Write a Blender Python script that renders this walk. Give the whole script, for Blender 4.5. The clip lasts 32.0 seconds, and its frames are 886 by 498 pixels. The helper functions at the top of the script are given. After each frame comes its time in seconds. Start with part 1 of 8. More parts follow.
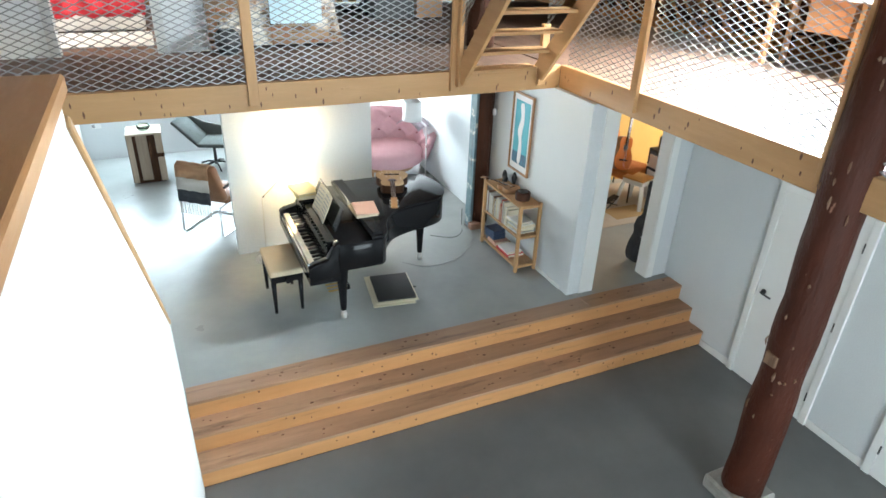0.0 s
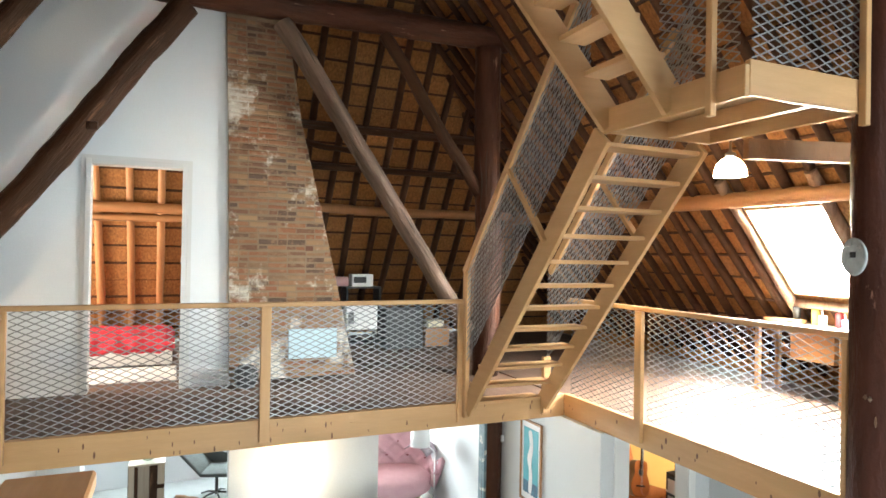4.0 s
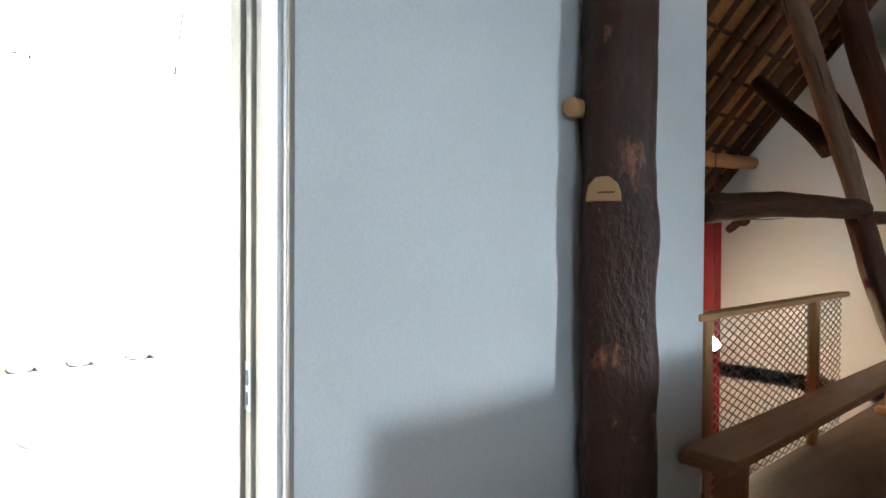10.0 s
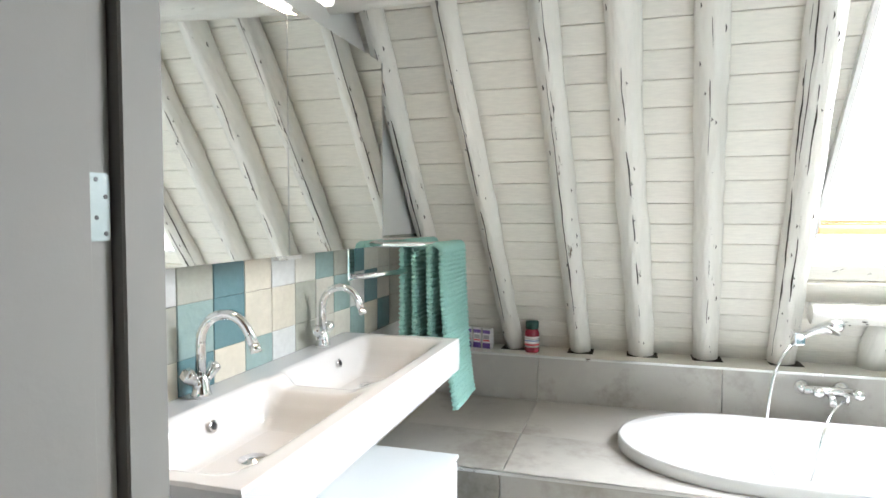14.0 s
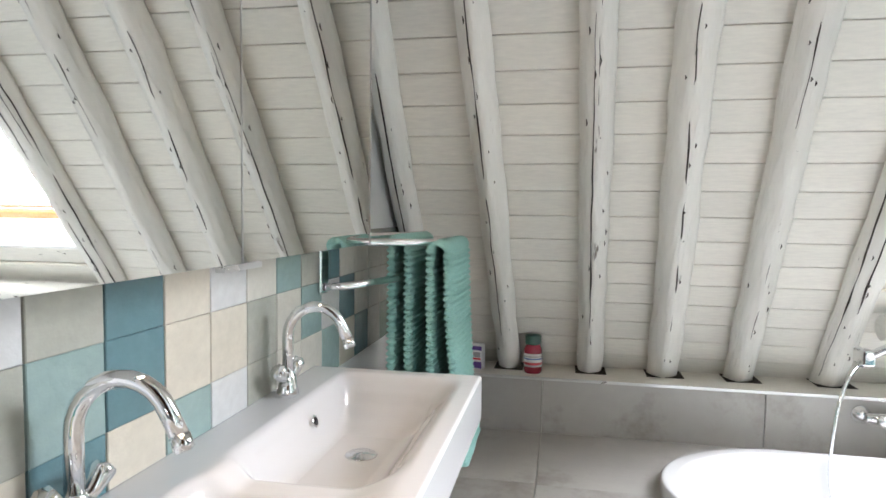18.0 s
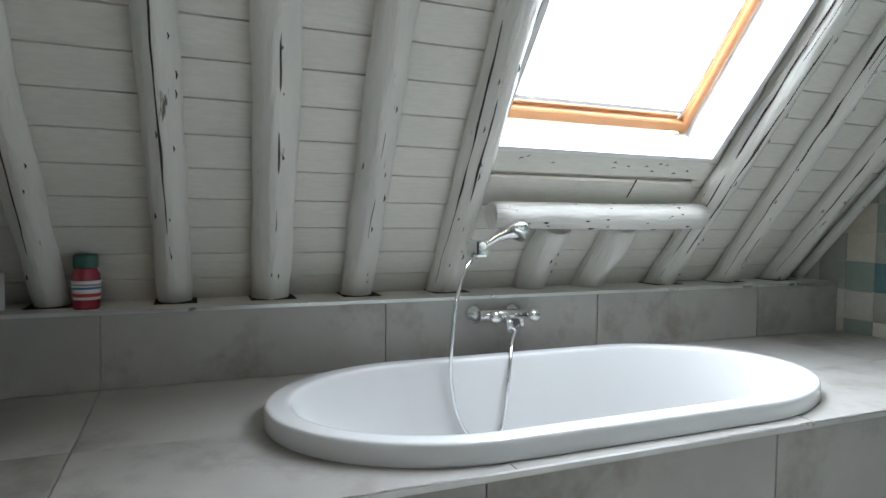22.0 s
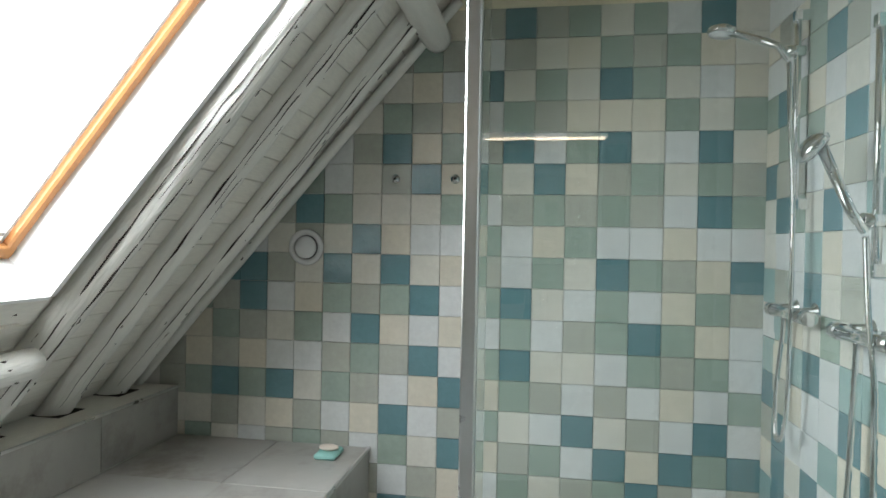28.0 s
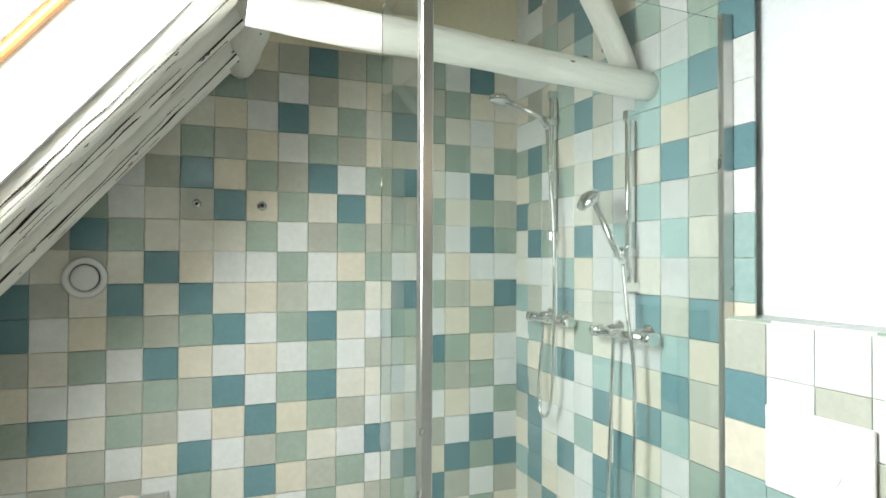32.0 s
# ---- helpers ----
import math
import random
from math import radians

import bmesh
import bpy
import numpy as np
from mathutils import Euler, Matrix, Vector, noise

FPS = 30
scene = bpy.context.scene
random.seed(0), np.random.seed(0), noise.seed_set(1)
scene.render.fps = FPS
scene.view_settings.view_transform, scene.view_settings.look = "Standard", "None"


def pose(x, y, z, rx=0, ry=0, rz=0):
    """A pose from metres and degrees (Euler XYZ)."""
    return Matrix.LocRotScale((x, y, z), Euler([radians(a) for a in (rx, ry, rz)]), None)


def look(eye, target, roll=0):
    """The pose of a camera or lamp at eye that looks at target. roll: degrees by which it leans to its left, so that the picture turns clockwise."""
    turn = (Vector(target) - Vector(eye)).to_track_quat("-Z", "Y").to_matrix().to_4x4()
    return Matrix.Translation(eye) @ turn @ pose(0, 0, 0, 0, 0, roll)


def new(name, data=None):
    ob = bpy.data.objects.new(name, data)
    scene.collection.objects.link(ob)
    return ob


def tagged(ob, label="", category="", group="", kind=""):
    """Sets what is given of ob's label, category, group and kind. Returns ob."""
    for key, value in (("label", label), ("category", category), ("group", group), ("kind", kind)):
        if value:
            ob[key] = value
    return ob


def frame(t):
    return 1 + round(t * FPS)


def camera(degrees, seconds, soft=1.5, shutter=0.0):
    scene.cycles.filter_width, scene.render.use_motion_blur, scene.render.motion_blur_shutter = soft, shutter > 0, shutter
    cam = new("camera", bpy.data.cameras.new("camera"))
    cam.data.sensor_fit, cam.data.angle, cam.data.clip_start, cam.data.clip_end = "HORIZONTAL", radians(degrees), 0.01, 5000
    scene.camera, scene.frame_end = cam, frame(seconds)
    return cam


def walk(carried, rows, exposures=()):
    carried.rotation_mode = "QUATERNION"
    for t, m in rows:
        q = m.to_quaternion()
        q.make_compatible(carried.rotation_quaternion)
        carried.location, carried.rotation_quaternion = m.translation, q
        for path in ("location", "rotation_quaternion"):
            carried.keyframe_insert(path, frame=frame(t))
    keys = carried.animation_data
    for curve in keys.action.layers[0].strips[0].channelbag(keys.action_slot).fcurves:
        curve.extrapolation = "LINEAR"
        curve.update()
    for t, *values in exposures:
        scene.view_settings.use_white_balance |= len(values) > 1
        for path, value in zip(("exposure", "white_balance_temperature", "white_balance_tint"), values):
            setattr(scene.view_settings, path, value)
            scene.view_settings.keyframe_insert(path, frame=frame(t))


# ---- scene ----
cam = camera(70.92, 32.0, soft=1.6)
# the walk: seconds, eye, what it looks at, lean
PATH = [
    (0.0, (2.416, -2.930, 1.305), (3.166, -1.327, 0.373), 2.19),
    (0.5, (2.447, -2.982, 1.301), (3.204, -1.317, 0.492), 1.82),
    (1.0, (2.461, -3.006, 1.326), (3.234, -1.279, 0.679), 1.65),
    (1.5, (2.428, -2.999, 1.387), (3.223, -1.227, 0.909), 1.45),
    (2.0, (2.431, -3.016, 1.417), (3.234, -1.212, 1.103), 1.32),
    (2.5, (2.434, -3.026, 1.447), (3.237, -1.205, 1.251), 1.32),
    (3.0, (2.427, -3.027, 1.469), (3.229, -1.198, 1.361), 1.26),
    (3.5, (2.413, -3.034, 1.495), (3.213, -1.201, 1.460), 1.18),
    (5.5, (2.255, -3.003, 1.514), (2.926, -1.120, 1.590), 1.09),
    (6.0, (2.166, -2.984, 1.509), (2.656, -1.046, 1.563), 0.90),
    (6.5, (2.061, -2.985, 1.496), (2.326, -1.003, 1.528), 0.96),
    (7.0, (1.988, -3.006, 1.481), (1.992, -1.006, 1.496), 0.84),
    (7.5, (1.891, -3.022, 1.460), (1.660, -1.036, 1.448), 0.85),
    (8.0, (1.790, -3.040, 1.469), (1.324, -1.096, 1.424), 0.91),
    (8.5, (1.647, -3.087, 1.485), (0.925, -1.222, 1.435), 0.81),
    (9.0, (1.539, -3.120, 1.453), (0.564, -1.374, 1.418), 0.54),
    (9.5, (1.418, -3.154, 1.445), (0.203, -1.566, 1.429), -0.16),
    (10.0, (1.350, -3.147, 1.452), (-0.154, -1.829, 1.423), 0.34),
    (10.5, (1.131, -3.091, 1.451), (-0.774, -1.994, 1.355), 0.1),
    (11.0, (1.052, -3.015, 1.437), (-1.023, -2.299, 1.303), 0.0),
    (11.5, (0.958, -2.971, 1.417), (-1.188, -2.513, 1.274), 0.2),
    (12.0, (0.79, -2.922, 1.413), (-1.394, -2.693, 1.291), 0.1),
    (12.5, (0.629, -2.86, 1.393), (-1.568, -2.812, 1.281), -0.0),
    (13.0, (0.47, -2.751, 1.372), (-1.715, -2.971, 1.257), -0.2),
    (13.5, (0.345, -2.665, 1.356), (-1.791, -3.171, 1.204), -0.1),
    (14.0, (0.213, -2.651, 1.352), (-1.892, -3.278, 1.245), 0.1),
    (14.5, (0.066, -2.67, 1.348), (-2.004, -3.409, 1.235), 0.2),
    (15.0, (-0.03, -2.697, 1.334), (-2.062, -3.529, 1.193), 0.4),
    (15.5, (-0.12, -2.712, 1.34), (-2.099, -3.661, 1.194), 0.4),
    (17.5, (-0.333, -3.008, 1.338), (-2.411, -3.714, 1.173), 0.9),
    (18.0, (-0.374, -3.033, 1.335), (-2.532, -3.448, 1.208), 0.7),
    (18.5, (-0.445, -3.023, 1.313), (-2.636, -3.202, 1.224), 0.7),
    (19.0, (-0.546, -2.999, 1.282), (-2.744, -2.94, 1.182), 0.7),
    (19.5, (-0.644, -2.979, 1.239), (-2.824, -2.719, 1.105), 0.7),
    (20.0, (-0.742, -2.945, 1.187), (-2.895, -2.521, 1.034), 0.8),
    (20.5, (-0.834, -2.923, 1.119), (-2.951, -2.345, 0.952), 0.8),
    (21.0, (-0.907, -2.889, 1.043), (-2.99, -2.201, 0.879), 0.8),
    (21.5, (-0.95, -2.876, 0.967), (-3.009, -2.115, 0.815), 0.8),
    (22.0, (-0.963, -2.855, 0.918), (-2.996, -2.02, 0.806), 0.7),
    (22.5, (-0.97, -2.837, 0.885), (-2.976, -1.936, 0.834), 0.8),
    (23.0, (-0.977, -2.83, 0.851), (-2.962, -1.882, 0.826), 0.7),
    (23.5, (-0.968, -2.822, 0.839), (-2.913, -1.795, 0.827), 0.7),
    (24.0, (-0.953, -2.796, 0.874), (-2.829, -1.647, 0.835), 0.7),
    (24.5, (-0.942, -2.779, 0.963), (-2.731, -1.502, 0.881), 0.7),
    (25.0, (-0.918, -2.739, 1.076), (-2.585, -1.307, 0.982), 0.7),
    (25.5, (-0.883, -2.697, 1.187), (-2.391, -1.096, 1.151), 0.6),
    (26.0, (-0.909, -2.676, 1.281), (-2.24, -0.925, 1.263), 0.6),
    (26.5, (-0.899, -2.638, 1.33), (-2.041, -0.758, 1.302), 0.4),
    (28.5, (-1.461, -2.686, 1.365), (-1.571, -0.49, 1.35), 1.2),
    (29.0, (-1.557, -2.671, 1.39), (-1.463, -0.473, 1.37), 1.1),
    (29.5, (-1.682, -2.573, 1.38), (-1.333, -0.402, 1.415), 0.8),
    (30.0, (-1.746, -2.53, 1.399), (-1.202, -0.399, 1.458), 0.6),
    (30.5, (-1.851, -2.59, 1.417), (-1.186, -0.493, 1.439), 0.5),
    (31.0, (-1.952, -2.69, 1.423), (-1.173, -0.632, 1.445), 0.3),
    (31.5, (-1.995, -2.772, 1.415), (-1.19, -0.725, 1.433), 0.2),
    (32.0, (-2.008, -2.835, 1.411), (-1.194, -0.791, 1.444), 0.2),
]
walk(cam, [(t, look(e, a, r)) for t, e, a, r in PATH], exposures=[(0, 2.75, 6280, 5), (2.0, 2.7, 7000, 8), (3.5, 2.82, 6900, 8), (6.0, 2.85, 6380, 5), (7.0, 2.9, 6180, 5), (8.0, 3.0, 6080, 5), (9.0, 2.78, 5880, 5), (10.0, 1.85, 5950, 7), (10.5, 1.0, 6200, 10), (11.0, 0.0, 6500, 10), (12.0, -0.9, 6500, 10), (13.0, -1.32, 6600, 10), (14.0, -1.4, 6500, 12), (15.0, -1.72, 6600, 17), (18.0, -1.65, 6450, 16), (19.0, -1.95, 6250, 13), (20.0, -2.72, 6150, 10), (21.0, -2.92, 6100, 10), (22.0, -2.85, 6100, 10), (24.0, -2.75, 6300, 10), (25.0, -2.8, 6400, 10), (26.0, -3.8, 6250, 10), (26.5, -3.85, 6300, 10), (28.5, -2.8, 6700, 6), (29.0, -2.5, 6900, 5), (30.0, -2.45, 6950, 8), (31.0, -2.52, 6950, 6), (32.0, -2.55, 6950, 3)])

# ---- world and lights ----
world = bpy.data.worlds.new("sky")
scene.world = world
world.use_nodes = True
_wn = world.node_tree
_sky = _wn.nodes.new("ShaderNodeTexSky")
_sky.sky_type, _sky.sun_disc = "NISHITA", False
_sky.sun_elevation, _sky.sun_rotation = radians(38), radians(200)
_wn.links.new(_sky.outputs[0], _wn.nodes["Background"].inputs[0])
_wn.nodes["Background"].inputs[1].default_value = 0.12


def lamp_area(name, place, target, w, h, power, color=(1, 1, 1)):
    d = bpy.data.lights.new(name, "AREA")
    d.shape, d.size, d.size_y, d.energy, d.color = "RECTANGLE", w, h, power, color
    ob = new(name, d)
    ob.matrix_world = look(place, target)
    return ob


def lamp_point(name, place, power, color, radius=0.04):
    d = bpy.data.lights.new(name, "POINT")
    d.energy, d.color, d.shadow_soft_size = power, color, radius
    ob = new(name, d)
    ob.location = place
    return ob


DAY = (0.9, 0.96, 1.0)
_sun = bpy.data.lights.new("sun", "SUN")
_sun.energy, _sun.angle, _sun.color = 1.0, radians(12), (1.0, 0.96, 0.9)
new("sun", _sun).matrix_world = look((0, -20, 16), (0, 0, 0))
# daylight by the roof windows and unseen ground-floor windows, with fill lamps added
COOL = (0.76, 0.91, 1.0)
lamp_area("hall_skylight_light", (8.66, 1.35, 1.83), (7.904, 1.35, 1.175), 1.1, 1.4, 262, (0.82, 0.935, 1.0))
# added fill for the upper hall; no south window is known
lamp_area("south_window_light", (6.7, -4.3, 2.35), (1.8, 2.6, 0.5), 2.4, 1.6, 36, COOL)
lamp_area("lower_window_light", (4.8, -5.3, -1.5), (5.2, 2.0, -2.0), 3.4, 1.8, 41, (0.84, 0.94, 1.0))
lamp_area("bath_skylight_light", (-2.554, -1.385, 2.000), (-1.714, -1.385, 1.289), 0.95, 1.78, 920, (0.88, 0.955, 1.04))
lamp_area("mirror_bar_light", (-1.08, -3.455, 1.94), (-1.12, -3.10, 0.6), 0.66, 0.04, 22, (1.0, 0.75, 0.53))
lamp_area("west_window_light", (3.2, 8.1, -0.85), (3.4, 4.0, -2.2), 3.8, 0.9, 38, COOL)
lamp_area("sitting_window_light", (4.9, 7.6, -1.0), (6.1, 5.2, -1.8), 0.9, 1.0, 30, DAY)
# added unseen lamp before the closed end wall of the music room
lamp_area("music_window_light", (10.3, 3.2, -1.1), (8.0, 3.2, -2.0), 1.6, 1.1, 16, (1.0, 0.95, 0.88))
# added warm fill inside the bedroom for its rafters; no window stands here
lamp_area("bedroom_window_light", (-1.2, 6.0, 1.4), (2.2, 6.3, 0.9), 0.9, 1.0, 65, (1.0, 0.90, 0.78))
lamp_point("bulb_light", (-1.40, 2.80, 0.40), 23.0, (1.0, 0.74, 0.44), 0.03)
lamp_point("pendant_light", (7.0, 1.10, 2.27), 6.0, (1.0, 0.74, 0.42), 0.04)

# ---- materials ----
def mat(name, c1, c2=None, rough=0.6, metal=0.0, scale=6.0, bump=0.1, stretch=(1, 1, 1), fine=60.0, spots=None, spot_scale=3.0, spot_at=0.62, vary=0.0, coat=0.0, glossvar=0.1, soft_spot=0.06, spec=0.5):
    """A surface with coarse and fine variation, relief, optional stains and a change from piece to piece."""
    m = bpy.data.materials.new(name)
    m.use_nodes = True
    nt = m.node_tree
    b = nt.nodes["Principled BSDF"]
    c2 = c2 or c1
    tc = nt.nodes.new("ShaderNodeTexCoord")
    mp = nt.nodes.new("ShaderNodeMapping")
    mp.inputs["Scale"].default_value = stretch
    nt.links.new(tc.outputs["Object"], mp.inputs[0])
    vec = mp.outputs[0]
    info = nt.nodes.new("ShaderNodeObjectInfo")
    if vary:
        sh = nt.nodes.new("ShaderNodeVectorMath")
        sh.operation = "ADD"
        cx = nt.nodes.new("ShaderNodeCombineXYZ")
        mu = nt.nodes.new("ShaderNodeMath")
        mu.operation = "MULTIPLY"
        mu.inputs[1].default_value = 37.0
        nt.links.new(info.outputs["Random"], mu.inputs[0])
        for k in range(3):
            nt.links.new(mu.outputs[0], cx.inputs[k])
        nt.links.new(vec, sh.inputs[0])
        nt.links.new(cx.outputs[0], sh.inputs[1])
        vec = sh.outputs[0]

    def noise_tex(sc, detail=5.0, rgh=0.6):
        n = nt.nodes.new("ShaderNodeTexNoise")
        n.inputs["Scale"].default_value, n.inputs["Detail"].default_value, n.inputs["Roughness"].default_value = sc, detail, rgh
        nt.links.new(vec, n.inputs["Vector"])
        return n.outputs[0]

    def mix(fac, a, b2, blend="MIX"):
        x = nt.nodes.new("ShaderNodeMix")
        x.data_type, x.blend_type = "RGBA", blend
        for sock, v in ((x.inputs[0], fac), (x.inputs[6], a), (x.inputs[7], b2)):
            if isinstance(v, (int, float)):
                sock.default_value = v
            elif isinstance(v, tuple):
                sock.default_value = (*v, 1)
            else:
                nt.links.new(v, sock)
        return x.outputs[2]

    def ramp(src, lo, hi):
        r = nt.nodes.new("ShaderNodeMapRange")
        r.inputs[1].default_value, r.inputs[2].default_value = lo, hi
        nt.links.new(src, r.inputs[0])
        return r.outputs[0]

    coarse, small = noise_tex(scale), noise_tex(fine, 3.0)
    col = mix(ramp(coarse, 0.3, 0.7), tuple(c1), tuple(c2))
    col = mix(ramp(small, 0.2, 0.9), col, tuple(0.8 * v for v in c1), "MIX") if bump > 0.02 else col
    if spots:
        col = mix(ramp(noise_tex(spot_scale, 6.0, 0.7), spot_at, spot_at + soft_spot), col, tuple(spots))
    if vary:
        hs = nt.nodes.new("ShaderNodeHueSaturation")
        nt.links.new(col, hs.inputs["Color"])
        nt.links.new(ramp_out(nt, info.outputs["Random"], 1 - vary, 1 + vary), hs.inputs["Value"])
        col = hs.outputs[0]
    nt.links.new(col, b.inputs["Base Color"])
    nt.links.new(ramp_out(nt, coarse, max(0.02, rough - glossvar), min(1, rough + glossvar)), b.inputs["Roughness"])
    b.inputs["Metallic"].default_value = metal
    b.inputs["Specular IOR Level"].default_value = spec
    b.inputs["Coat Weight"].default_value = coat
    if bump:
        bp = nt.nodes.new("ShaderNodeBump")
        bp.inputs["Strength"].default_value, bp.inputs["Distance"].default_value = min(1.0, bump * 4), 0.004 + bump * 0.02
        add = nt.nodes.new("ShaderNodeMath")
        nt.links.new(coarse, add.inputs[0])
        nt.links.new(small, add.inputs[1])
        nt.links.new(add.outputs[0], bp.inputs["Height"])
        nt.links.new(bp.outputs[0], b.inputs["Normal"])
    return m


def ramp_out(nt, src, lo, hi):
    r = nt.nodes.new("ShaderNodeMapRange")
    r.inputs[3].default_value, r.inputs[4].default_value = lo, hi
    nt.links.new(src, r.inputs[0])
    return r.outputs[0]


def glow(name, color, strength):
    m = bpy.data.materials.new(name)
    m.use_nodes = True
    b = m.node_tree.nodes["Principled BSDF"]
    b.inputs["Base Color"].default_value = (*color, 1)
    b.inputs["Emission Color"].default_value, b.inputs["Emission Strength"].default_value = (*color, 1), strength
    return m


def glass_mat(name, tint=(0.93, 0.98, 0.96), rough=0.0):
    m = bpy.data.materials.new(name)
    m.use_nodes = True
    b = m.node_tree.nodes["Principled BSDF"]
    b.inputs["Base Color"].default_value = (*tint, 1)
    b.inputs["Transmission Weight"].default_value, b.inputs["Roughness"].default_value, b.inputs["IOR"].default_value = 1.0, rough, 1.45
    return m


